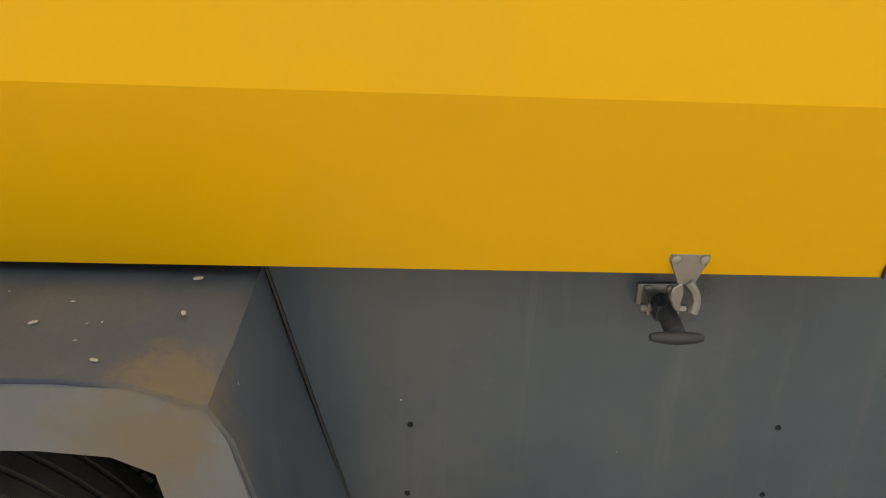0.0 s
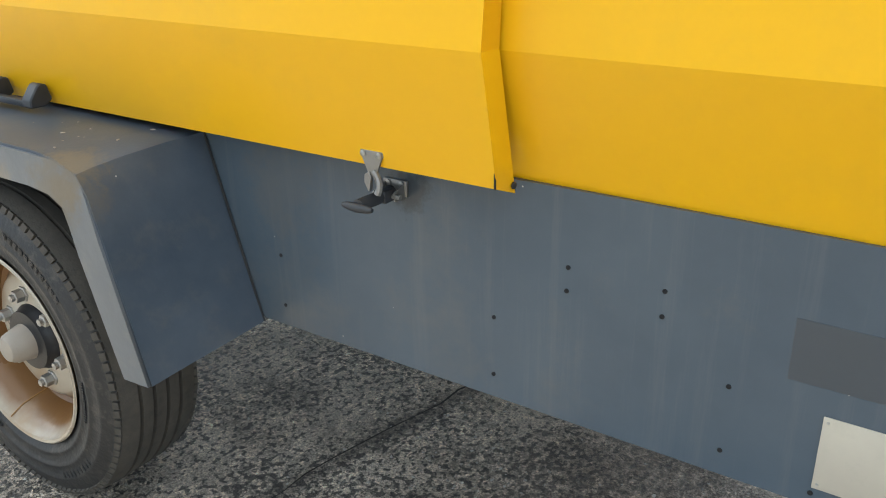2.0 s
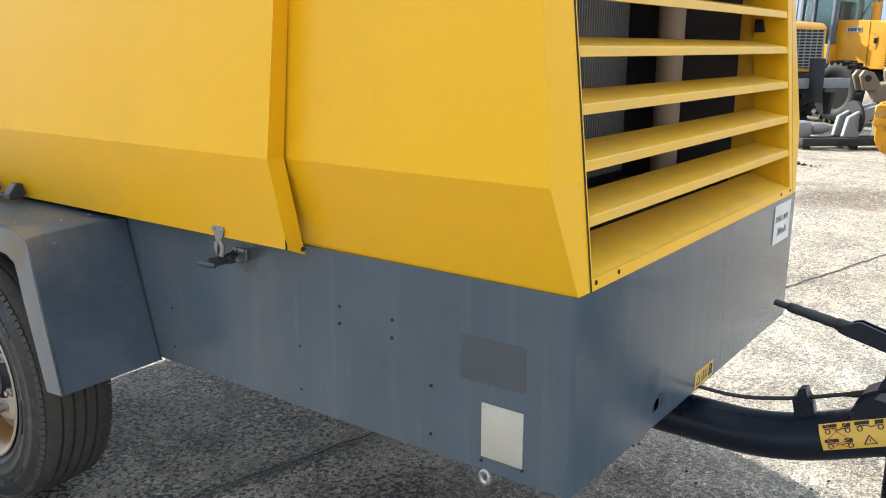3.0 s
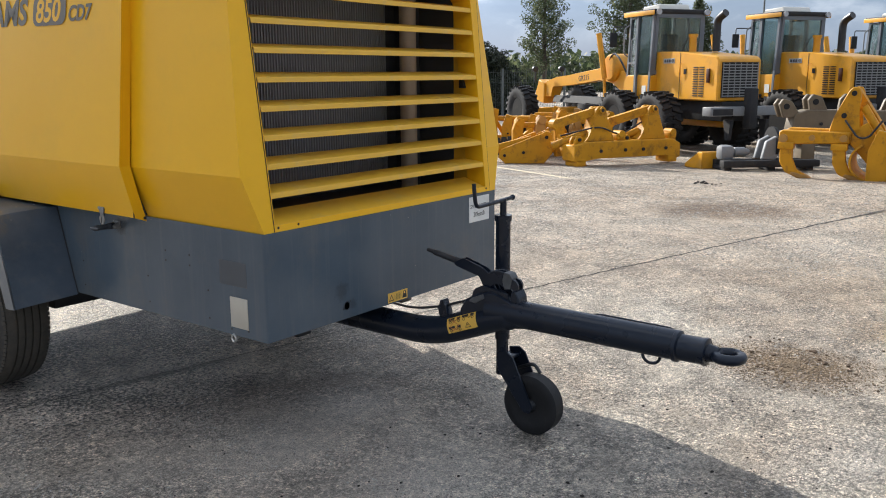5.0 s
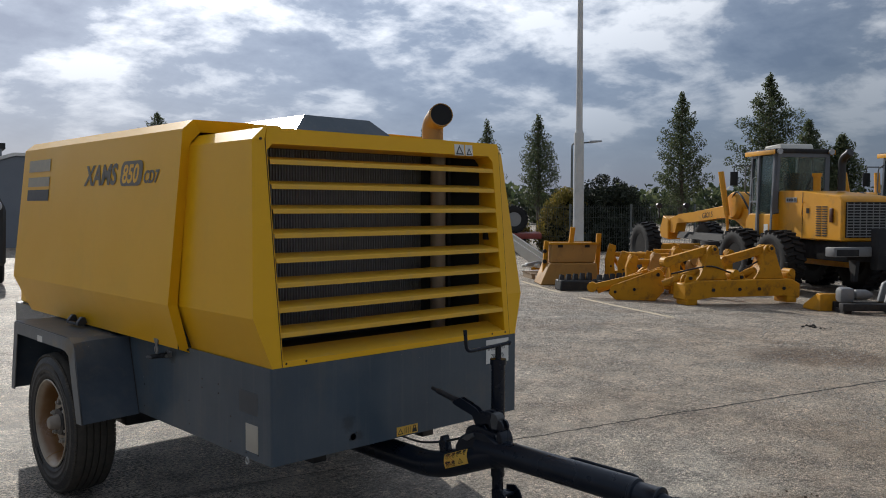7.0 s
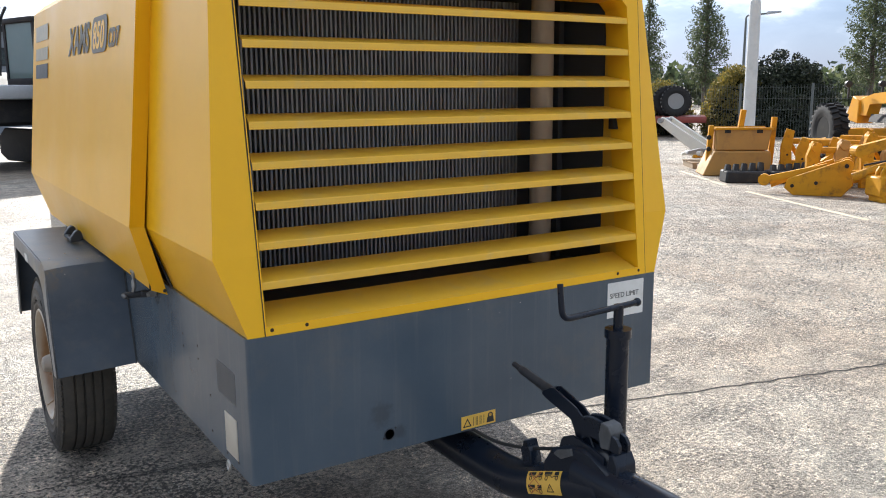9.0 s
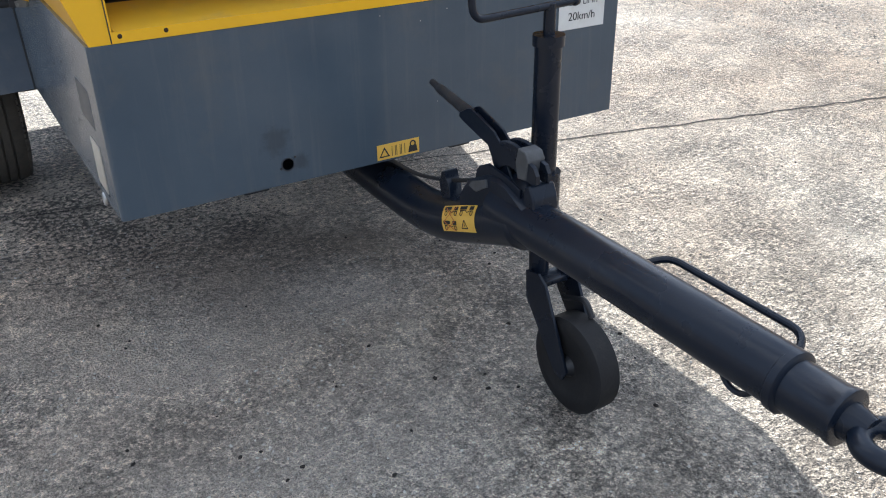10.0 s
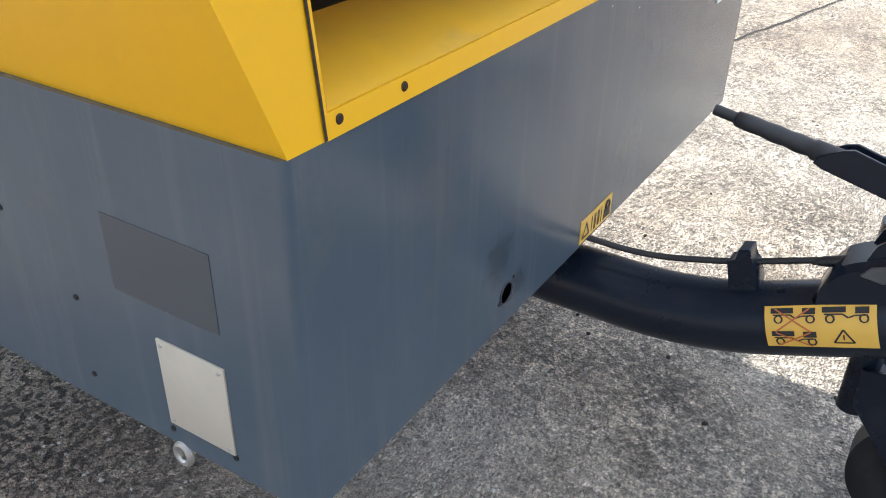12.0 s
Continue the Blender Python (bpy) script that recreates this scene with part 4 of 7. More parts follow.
part("number_panel", bm, M_GREYINK, comp, "dark rounded panel behind the number")
words("lettering", "850", 0.135, on_door(1.35, 1.754) @ Matrix.Translation((0, 0, 0.0012)), M_YELLOW, comp, 0.001, "yellow number on dark panel", 0.2, 0.003)
words("lettering", "CD7", 0.088, on_door(1.085, 1.750), M_GREYINK, comp, 0.001, "dark grey model lettering", 0.2, 0.0025)
for z, hgt, mt, lab in ((1.850, 0.075, M_FILM, "faded pale logo bar"), (1.665, 0.070, M_DIMINK, "dark logo bar"), (1.755, 0.060, M_FILM, "faded pale logo strip")):
    bm = bmesh.new()
    box(bm, (0, 0, -0.0002), (0.40, hgt, 0.0008))
    bmesh.ops.transform(bm, matrix=on_door(2.87, z), verts=list(bm.verts))
    part("logo_bar", bm, mt, comp, lab)


# signs and stickers on the front
def triangle(bm, x, z, s, t=0.003):
    """A warning triangle's outline standing in the XZ plane at y = 0."""
    h = s * 0.88
    o = [(x - s / 2, z), (x + s / 2, z), (x, z + h)]
    k = 0.62
    cxy = (x, z + h / 3)
    i_ = [(cxy[0] + (a - cxy[0]) * k, cxy[1] + (b_ - cxy[1]) * k) for a, b_ in o]
    v0, v1 = [bm.verts.new((a, 0, b_)) for a, b_ in o], [bm.verts.new((a, 0, b_)) for a, b_ in i_]
    for q in range(3):
        r = (q + 1) % 3
        bm.faces.new((v0[q], v0[r], v1[r], v1[q]))
    return bm


front = Matrix(((1, 0, 0, 0), (0, 0, -1, 0), (0, 1, 0, 0), (0, 0, 0, 1)))
bm = bmesh.new()
box(bm, (1.306, -0.0020, 0.800), (1.478, -0.0002, 0.926))
sign = part("speed_sign", bm, M_WHITE, comp, "white speed limit notice")
words("lettering", "SPEED LIMIT", 0.026, Matrix.Translation((1.315, -0.0024, 0.870)) @ front, M_INK, sign, 0.0006)
words("lettering", "20km/h", 0.034, Matrix.Translation((1.340, -0.0024, 0.826)) @ front, M_INK, sign, 0.0006)
bm = bmesh.new()
box(bm, (0.691, -0.0016, 0.526), (0.824, -0.0002, 0.570))
st = part("warning_sticker", bm, M_STICKER, comp, "small yellow warning sticker")
bm = bmesh.new()
triangle(bm, 0.713, 0.533, 0.034)
prism(bm, [(0.788, 0.532), (0.818, 0.532), (0.814, 0.551), (0.792, 0.551)], "y", -0.0006, 0.0)
pts = [(0.803 + 0.008 * math.cos(t), -0.0003, 0.556 + 0.008 * math.sin(t)) for t in np.linspace(0, 2 * math.pi, 14)]
rod(bm, pts, 0.002, 6, False)
for x in (0.742, 0.757, 0.772):
    box(bm, (x - 0.006, -0.0005, 0.5325), (x - 0.0045, 0, 0.562))
    box(bm, (x + 0.0045, -0.0005, 0.5325), (x + 0.006, 0, 0.562))
bmesh.ops.transform(bm, matrix=Matrix.Translation((0, -0.0020, 0)), verts=list(bm.verts))
part("pictogram", bm, M_INK, st)
for x0, x1, size in ((1.165, 1.234, 0.056), (1.243, 1.296, 0.042)):
    bm = bmesh.new()
    box(bm, (x0, -0.0045, 0.962), (x1, -0.0032, 1.020))
    st = part("warning_label", leaned(bm), M_WHITE, comp, "white label with warning triangle")
    bm = bmesh.new()
    triangle(bm, (x0 + x1) / 2, 0.967, size)
    bmesh.ops.transform(bm, matrix=TILT @ Matrix.Translation((0, -0.0055, 0)), verts=list(bm.verts))
    part("pictogram", bm, M_INK, st)


# fenders
FENDER = (  # x, then the profile from the front foot over the crushed corner to the tail
    (-0.297, ((1.350, 0.497), (1.424, 0.790), (1.446, 0.868), (1.466, 0.903), (1.530, 0.924), (1.600, 0.929), (2.430, 0.930), (2.520, 0.51))),
    (-0.262, ((1.349, 0.499), (1.428, 0.790), (1.450, 0.876), (1.464, 0.908), (1.510, 0.919), (1.585, 0.928), (2.430, 0.930), (2.520, 0.51))),
    (-0.200, ((1.347, 0.502), (1.429, 0.790), (1.456, 0.893), (1.460, 0.914), (1.486, 0.922), (1.570, 0.926), (2.430, 0.930), (2.520, 0.51))),
    (-0.100, ((1.344, 0.506), (1.428, 0.790), (1.457, 0.905), (1.459, 0.917), (1.470, 0.921), (1.560, 0.924), (2.430, 0.930), (2.520, 0.51))),
    (0.000, ((1.341, 0.511), (1.427, 0.790), (1.458, 0.908), (1.459, 0.916), (1.465, 0.920), (1.550, 0.922), (2.430, 0.930), (2.520, 0.51))),
)
for flip in (False, True):
    fd = part("fender", (lambda b: mirror(b) if flip else b)(rows_faces(bmesh.new(), [[(x, y, z) for y, z in prof] for x, prof in FENDER], False)), M_FENDER, comp,
              "dented grey folded steel mudguard over the wheel", 25)
    thicken(fd, 0.006, 1.0)
    bm = bmesh.new()
    o = FENDER[0][1]
    i_ = ((1.424, 0.492), (1.496, 0.740), (1.506, 0.800), (1.513, 0.838), (1.552, 0.856), (1.620, 0.861), (2.380, 0.862), (2.462, 0.51))
    mid_ = [((a[0] + q[0]) / 2, (a[1] + q[1]) / 2) for a, q in zip(o, i_)]
    dent = (0.0, 0.0, 0.004, 0.010, 0.007, 0.0, 0.0, 0.0)
    rows_faces(bm, [[(-0.300 + d * k, *p) for p, d in zip(line, dent)] for line, k in ((o, 1.0), (mid_, 0.2), (i_, -0.4))], False)
    if flip:
        mirror(bm)
    thicken(part("edge_flange", bm, M_FENDER_EDGE, fd, "scuffed pale outer flange", 20), 0.006, 0.0)
    if not flip:
        bm = bmesh.new()
        rod(bm, [(-0.003, 1.336, 0.512), (-0.003, 1.453, 0.920)], 0.003, 6)
        part("seal_strip", bm, M_INK, fd, "black sealing bead")
        bm = bmesh.new()
        box(bm, (-0.306, 1.93, 0.862), (-0.3025, 2.005, 0.895))
        part("small_label", bm, M_WHITE, fd, "small white label")

# road wheels
TY = [(-0.090, 0.236), (-0.104, 0.246), (-0.114, 0.268), (-0.1165, 0.271), (-0.1165, 0.276), (-0.115, 0.279), (-0.119, 0.300), (-0.1215, 0.303), (-0.1215, 0.309), (-0.1195, 0.312), (-0.118, 0.336), (-0.1195, 0.339), (-0.1185, 0.346), (-0.116, 0.350), (-0.107, 0.376), (-0.100, 0.388), (-0.090, 0.394)]
tread = []
for g in (-0.054, -0.018, 0.018, 0.054):
    tread += [(g - 0.005, 0.398), (g - 0.003, 0.388), (g + 0.003, 0.388), (g + 0.005, 0.398)]
TY = TY + tread + [(-a, r) for a, r in TY[::-1]]


def road_wheel(cx, sign_):
    w = new("wheel")
    w.parent = comp
    w.matrix_basis = pose(cx, 1.912, 0.398, 0, 0, 0 if sign_ < 0 else 180)
    tagged(w, "used road wheel with rusty cream rim and black tyre")
    k0 = next(i for i, (a, r) in enumerate(TY) if r >= 0.386)
    bm = lathe(bmesh.new(), TY[:k0 + 1], (0, 0, 0), "x", 72, False)
    lathe(bm, TY[len(TY) - k0 - 1:], (0, 0, 0), "x", 72, False)
    part("tyre", bm, M_RUBBER, w, "worn black tyre sidewalls", 40)
    bm = lathe(bmesh.new(), TY[k0:len(TY) - k0], (0, 0, 0), "x", 72, False)
    for k in range(104):
        t = 2 * math.pi * k / 104
        for a in (-0.101, 0.101):
            m = Matrix.Rotation(t, 4, "X") @ Matrix.Translation((a, 0, 0.385))
            b2 = bmesh.new()
            box(b2, (-0.008, -0.0085, -0.010), (0.008, 0.0085, 0.004))
            bmesh.ops.transform(b2, matrix=m @ Matrix.Rotation(0.5 if a < 0 else -0.5, 4, "Y"), verts=list(b2.verts))
            join(bm, b2)
    part("tread", bm, M_TREAD, w, "dusty brown ribbed tread", 40)
    bm = lathe(bmesh.new(), [(-0.112, 0.250), (-0.116, 0.246), (-0.114, 0.240), (-0.104, 0.237), (-0.094, 0.226), (-0.078, 0.214), (-0.040, 0.205), (-0.010, 0.200), (-0.002, 0.190),
                             (-0.012, 0.172), (-0.032, 0.160), (-0.038, 0.150), (-0.040, 0.085), (0.000, 0.083), (0.090, 0.20), (0.100, 0.245)], (0, 0, 0), "x", 64, False)
    rim_ = part("rim", bm, M_RIM, w, "cream steel rim with rust stains", 40)
    bm = lathe(bmesh.new(), [(-0.034, 0.084), (-0.046, 0.082), (-0.052, 0.077), (-0.066, 0.074), (-0.070, 0.054), (-0.070, 0.0)], (0, 0, 0), "x", 36)
    part("hub", bm, M_BLACK, w, "black hub")
    bm = lathe(bmesh.new(), [(-0.068, 0.046), (-0.074, 0.045), (-0.112, 0.036), (-0.122, 0.029), (-0.126, 0.015), (-0.126, 0.0)], (0, 0, 0), "x", 30)
    part("hub_cap", bm, M_DUSTCAP, w, "tan dusty hub cap")
    # dry weld seam across the barrel, and worn moulded characters on the sidewall
    part("weld_seam", rod(bmesh.new(), [(-0.110, 0.085, -0.2207), (-0.078, 0.077, -0.1985), (-0.040, 0.074, -0.1900), (-0.012, 0.073, -0.1862)], 0.0018, 6), M_MACHINE_BROWN, rim_)
    bm = bmesh.new()
    rng_ = random.Random(5)
    for a0, n_, r0, hh, ww in ((0.35, 11, 0.329, 0.020, 0.013), (2.3, 9, 0.329, 0.020, 0.013), (4.5, 10, 0.329, 0.020, 0.013), (1.55, 16, 0.288, 0.008, 0.005), (3.6, 18, 0.288, 0.008, 0.005), (5.75, 14, 0.288, 0.008, 0.005)):
        for k in range(n_):
            b2 = bmesh.new()
            w2 = ww * rng_.uniform(0.6, 1.0) / 2
            box(b2, (-0.0020, -w2, -hh / 2), (0.0015, w2, hh / 2))
            if hh > 0.01:
                box(b2, (-0.0028, -w2 * 0.5, -hh * 0.3), (0.0, w2 * 0.5, hh * 0.3))
            lean = math.atan2(0.002, 0.02)
            bmesh.ops.transform(b2, matrix=Matrix.Rotation(a0 + k * ww * 1.45 / r0, 4, "X") @ Matrix.Translation((-0.1182, 0, r0)) @ Matrix.Rotation(-lean, 4, "Y"), verts=list(b2.verts))
            join(bm, b2)
    tagged(part("moulded_marks", bm, M_RUBBER, w, "", None), "worn raised marks on the sidewall", kind="stuff")
    for k in range(6):
        t = 2 * math.pi * (k + 0.3) / 6
        y, z = 0.110 * math.cos(t), 0.110 * math.sin(t)
        bm = lathe(bmesh.new(), [(-0.038, 0.021), (-0.043, 0.020), (-0.044, 0.016), (-0.064, 0.0155), (-0.065, 0.009), (-0.074, 0.009), (-0.075, 0.0)], (0, y, z), "x", 6)
        part("wheel_nut", bm, M_STEEL, w, "", 20)
    return w


road_wheel(-0.163, -1)
road_wheel(W + 0.163, 1)

# tow bar
BX = 0.77
bar = part("tow_bar", rod(bmesh.new(), bend([(BX, 0.9, 0.418), (BX, -0.20, 0.410), (BX - 0.004, -0.56, 0.551), (BX - 0.006, -0.66, 0.566)], 0.13, 8), [0.061] * 18 + [0.054] * 2, 36), M_BAR, comp, "blue-black tubular tow bar", 50)
part("straight_tube", rod(bmesh.new(), [(BX - 0.010, -0.50, 0.571), (BX - 0.003, -1.31, 0.564)], 0.0550, 36), M_BAR, bar, "straight blue-black tube", 50)
part("collar", rod(bmesh.new(), [(BX - 0.005, y, 0.562) for y in (-1.296, -1.298, -1.312, -1.318)], [0.0550, 0.0572, 0.0572, 0.0475], 36), M_BAR, bar, "raised weld collar")
part("end_sleeve", rod(bmesh.new(), [(BX - 0.005, y, 0.561) for y in (-1.315, -1.400, -1.404, -1.414, -1.416)], [0.0480, 0.0478, 0.0500, 0.0500, 0.0460], 36), M_BAR, bar, "narrower end sleeve with a lip")
bm = bmesh.new()
rod(bm, [(BX - 0.005, -1.40, 0.559), (BX - 0.005, -1.455, 0.559)], [0.036, 0.026], 16)
pts = [(BX - 0.005 + 0.044 * math.cos(t), -1.488 + 0.044 * math.sin(t), 0.559) for t in np.linspace(0, 2 * math.pi, 33)]
rod(bm, pts, 0.0185, 12, False)
part("towing_eye", bm, M_BAR, bar, "worn black towing eye")
bm = bmesh.new()
pts = [(BX, -1.205 + 0.034 * math.cos(t), 0.507 + 0.030 * math.sin(t)) for t in np.linspace(radians(150), radians(390), 18)]
rod(bm, pts, 0.006, 8)
part("chain_ring", bm, M_BAR, bar)
bm = bmesh.new()
rod(bm, bend([(0.800, -0.90, 0.578), (0.868, -0.93, 0.592), (0.868, -1.25, 0.588), (0.800, -1.285, 0.566)], 0.03, 4), 0.0075, 10)
part("side_rail", bm, M_BAR, bar, "thin black bent rod")
# wrapped sticker
def on_bar(u, v, lift=0.0):
    """A point on the sticker: u along the bar away from the housing, v upwards, both 0 to 1."""
    y, t = -0.322 - 0.148 * u, radians(-13 + (57 + 4 * u) * v)
    r_ = 0.0672 + lift
    return Vector((BX - r_ * math.cos(t), y + 0.358 * r_ * math.sin(t), 0.410 + (-0.20 - y) * 0.3833 + 0.934 * r_ * math.sin(t)))


bm = bmesh.new()
rows_faces(bm, [[on_bar(u, v, -0.0010) for v in np.linspace(0, 1, 9)] for u in np.linspace(0, 1, 6)], False)
st = thicken(part("warning_sticker", bm, M_STICKER, bar, "yellow towing instruction sticker"), 0.0006, 1.0)


def bar_line(bm, pts, w, lift=0.0):
    """A thin printed line through (u, v) points."""
    for (u0, v0), (u1, v1) in zip(pts, pts[1:]):
        du, dv = u1 - u0, (v1 - v0) * 0.6
        k = math.hypot(du, dv) or 1
        ox, oy = -dv / k * w, du / k * w / 0.6
        rows_faces(bm, [[on_bar(u0 + (u1 - u0) * i / 4 + s * ox, v0 + (v1 - v0) * i / 4 + s * oy, lift) for i in range(5)] for s in (-0.5, 0.5)], False)


def printed_trailer(bm, u, v):
    """A little towing outfit: two bodies, two wheels and the drawbar between them."""
    bar_line(bm, [(u + 0.02, v + 0.33), (u + 0.23, v + 0.33)], 0.075)
    bar_line(bm, [(u + 0.31, v + 0.31), (u + 0.43, v + 0.31)], 0.085)
    bar_line(bm, [(u + 0.04, v + 0.23), (u + 0.20, v + 0.23), (u + 0.25, v + 0.15), (u + 0.31, v + 0.20), (u + 0.42, v + 0.20)], 0.018)
    for c_ in (0.09, 0.385):
        bar_line(bm, [(u + c_ + 0.036 * math.cos(t), v + 0.13 + 0.085 * math.sin(t)) for t in np.linspace(0, 2 * math.pi, 11)], 0.018)


bm = bmesh.new()
printed_trailer(bm, 0.04, 0.55)
printed_trailer(bm, 0.51, 0.55)
printed_trailer(bm, 0.04, 0.02)
bar_line(bm, [(0.62, 0.14), (0.80, 0.14), (0.71, 0.44), (0.62, 0.14)], 0.018)
bar_line(bm, [(0.71, 0.21), (0.71, 0.33)], 0.014)
part("pictogram", bm, M_INK, st, "", None)
bm = bmesh.new()
for v, h_ in ((0.40, 0.52), (0.04, 0.34)):
    bar_line(bm, [(0.10, v), (0.42, v + h_)], 0.018, 0.0004)
    bar_line(bm, [(0.10, v + h_), (0.42, v)], 0.018, 0.0006)
part("red_cross", bm, M_RED, st, "", None)

# brake lever group on the bar
bm = bmesh.new()
prism(bm, [(-0.362, 0.515), (-0.374, 0.556), (-0.386, 0.592), (-0.400, 0.604), (-0.470, 0.640), (-0.520, 0.652), (-0.560, 0.640), (-0.650, 0.610), (-0.668, 0.575), (-0.660, 0.530), (-0.420, 0.490)], "x", BX - 0.046, BX + 0.046, 0.010)
part("casting", bm, M_BAR, bar, "black welded lever bracket", 40)
for x in (BX - 0.030, BX + 0.030):
    bm = bmesh.new()
    prism(bm, [(-0.418, 0.600), (-0.430, 0.640), (-0.440, 0.652), (-0.474, 0.668), (-0.545, 0.660), (-0.600, 0.648), (-0.600, 0.590), (-0.45, 0.580)], "x", x - 0.004, x + 0.004, 0.001)
    part("bracket_cheek", bm, M_BAR, bar, "black bracket side plate", 30)
cy, cz = -0.545, 0.632
for x in (BX - 0.016, BX + 0.016):
    bm = bmesh.new()
    teeth = [(cy + (0.106 if k % 2 else 0.101) * math.cos(t), cz + (0.106 if k % 2 else 0.101) * math.sin(t)) for k, t in enumerate(np.linspace(radians(62), radians(128), 35))]
    tail = [(-0.628, 0.706), (-0.640, 0.690), (-0.640, 0.672), (-0.629, 0.663), (-0.612, 0.669)]
    inner_ = [(cy + 0.056 * math.cos(t), cz + 0.050 * math.sin(t)) for t in np.linspace(radians(140), radians(35), 10)]
    prism(bm, [(-0.492, 0.700)] + teeth + tail + inner_, "x", x - 0.005, x + 0.005)
    part("toothed_sector", bm, M_BAR, bar, "dark toothed brake sector plate", None)
# band in a lighter grey: a lit patch on the sector, put into colour
bm = bmesh.new()
prism(bm, [(-0.575, 0.664), (-0.606, 0.670), (-0.612, 0.715), (-0.600, 0.733), (-0.574, 0.736), (-0.566, 0.700)], "x", BX - 0.0235, BX + 0.0235, 0.002)
part("sector_lit_band", bm, M_WORN_LIT, bar, "lighter grey band drawn as a lit patch on the sector", 30)
bm = bmesh.new()
prism(bm, [(-0.603, 0.585), (-0.655, 0.585), (-0.650, 0.640), (-0.634, 0.668), (-0.616, 0.664)], "x", BX - 0.034, BX + 0.034, 0.004)
part("rear_lug", bm, M_BAR, bar, "black lug behind the sector", 30)
bm = bmesh.new()
for x in (BX - 0.009, BX + 0.017):
    prism(bm, [(-0.316, 0.734), (-0.322, 0.746), (-0.352, 0.762), (-0.366, 0.766), (-0.463, 0.738), (-0.495, 0.716), (-0.540, 0.640), (-0.535, 0.612), (-0.500, 0.612), (-0.470, 0.645), (-0.458, 0.678), (-0.444, 0.700), (-0.330, 0.728)], "x", x - 0.003, x + 0.003, 0.001)
prism(bm, [(-0.316, 0.737), (-0.350, 0.757), (-0.440, 0.727), (-0.440, 0.708), (-0.330, 0.731)], "x", BX - 0.006, BX + 0.014, 0.002)
part("lever_plate", bm, M_BAR, bar, "black curved lever plates", 30)
bm = bmesh.new()
rod(bm, [(0.775, -0.350, 0.742), (0.776, -0.312, 0.748), (0.776, -0.308, 0.749), (0.776, -0.290, 0.752), (0.7765, -0.272, 0.7555), (0.7765, -0.254, 0.7585), (0.777, -0.236, 0.762), (0.777, -0.214, 0.766), (0.777, -0.196, 0.769), (0.777, -0.193, 0.770), (0.778, -0.160, 0.776)], [0.0155, 0.0155, 0.0128, 0.0142, 0.0126, 0.0138, 0.0122, 0.0132, 0.0118, 0.0085, 0.0085], 14)
part("brake_lever", bm, M_PLASTIC, bar, "black parking brake grip", 40)
bm = bmesh.new()
prism(bm, [(-0.420, 0.598), (-0.432, 0.614), (-0.490, 0.638), (-0.496, 0.620), (-0.452, 0.594)], "x", BX - 0.052, BX - 0.045, 0.001)
part("bracket_face", bm, M_WORN_LIT, bar, "worn bare steel face of the bracket", 30)
part("pivot_bolt", rod(bmesh.new(), [(BX - 0.040, -0.515, 0.628), (BX + 0.042, -0.515, 0.628)], 0.015, 6), M_CHASSIS, bar)
bm = bmesh.new()
rod(bm, bend([(0.735, 0.04, 0.520), (0.755, -0.10, 0.506), (0.768, -0.245, 0.537), (0.770, -0.330, 0.568), (0.772, -0.42, 0.598)], 0.06, 5), 0.0055, 8)
part("brake_cable", bm, M_INK, bar, "thin brown-black brake cable")
bm = bmesh.new()
rod(bm, [(0.770, -0.350, 0.573), (0.770, -0.368, 0.579), (0.772, -0.410, 0.594)], [0.005, 0.0085, 0.0095], 12)
part("cable_sleeve", bm, M_BLACK, bar, "grey cable sleeve")
bm = bmesh.new()
prism(bm, [(-0.250, 0.460), (-0.294, 0.475), (-0.278, 0.545), (-0.266, 0.552), (-0.262, 0.573), (-0.243, 0.567), (-0.244, 0.548), (-0.230, 0.542)], "x", 0.750, 0.788, 0.002)
part("cable_stop", bm, M_BAR, bar, "black forked cable post")

# support jack
JX, JY = 0.905, -0.465
FX, FY = 0.920, -0.482
jack = part("support_jack", rod(bmesh.new(), [(JX, JY, 0.40), (JX, JY, 0.935)], 0.0315, 24), M_BAR, comp, "black crank jack with solid wheel", 50)
bm = bmesh.new()
rod(bm, [(JX, JY, 0.915), (JX, JY, 0.940)], 0.037, 24)
rod(bm, [(JX, JY, 0.935), (JX, JY, 1.008)], 0.014, 14)
part("cap", bm, M_BAR, jack)
bm = bmesh.new()
rod(bm, bend([(JX + 0.066, JY - 0.002, 1.006), (JX, JY - 0.003, 1.003), (JX - 0.206, JY - 0.004, 0.996), (JX - 0.210, JY + 0.003, 1.092)], 0.03, 5), 0.0085, 10)
bmesh.ops.create_uvsphere(bm, u_segments=10, v_segments=8, radius=0.012, matrix=Matrix.Translation((JX + 0.068, JY - 0.002, 1.006)))
part("crank", bm, M_BAR, jack, "bent black crank handle", 50)
bm = bmesh.new()
rod(bm, [(JX, JY, 0.46), (JX, JY, 0.61)], 0.043, 24)
box(bm, (0.80, JY - 0.045, 0.50), (JX - 0.02, JY + 0.045, 0.57), 0.008)
part("clamp", bm, M_BAR, jack, "black jack clamp on the bar", 40)
bm = bmesh.new()
rod(bm, [(JX, JY, 0.24), (JX, JY, 0.41)], 0.026, 20)
part("inner_tube", bm, M_BAR, jack)
bm = bmesh.new()
for s in (-1, 1):
    prism(bm, [(FY + 0.020, 0.345), (FY - 0.030, 0.355), (FY - 0.060, 0.335), (FY - 0.130, 0.190), (FY - 0.160, 0.130), (FY - 0.145, 0.100), (FY - 0.115, 0.105), (FY + 0.015, 0.270)], "x", FX + s * 0.050 - 0.004, FX + s * 0.050 + 0.004, 0.001)
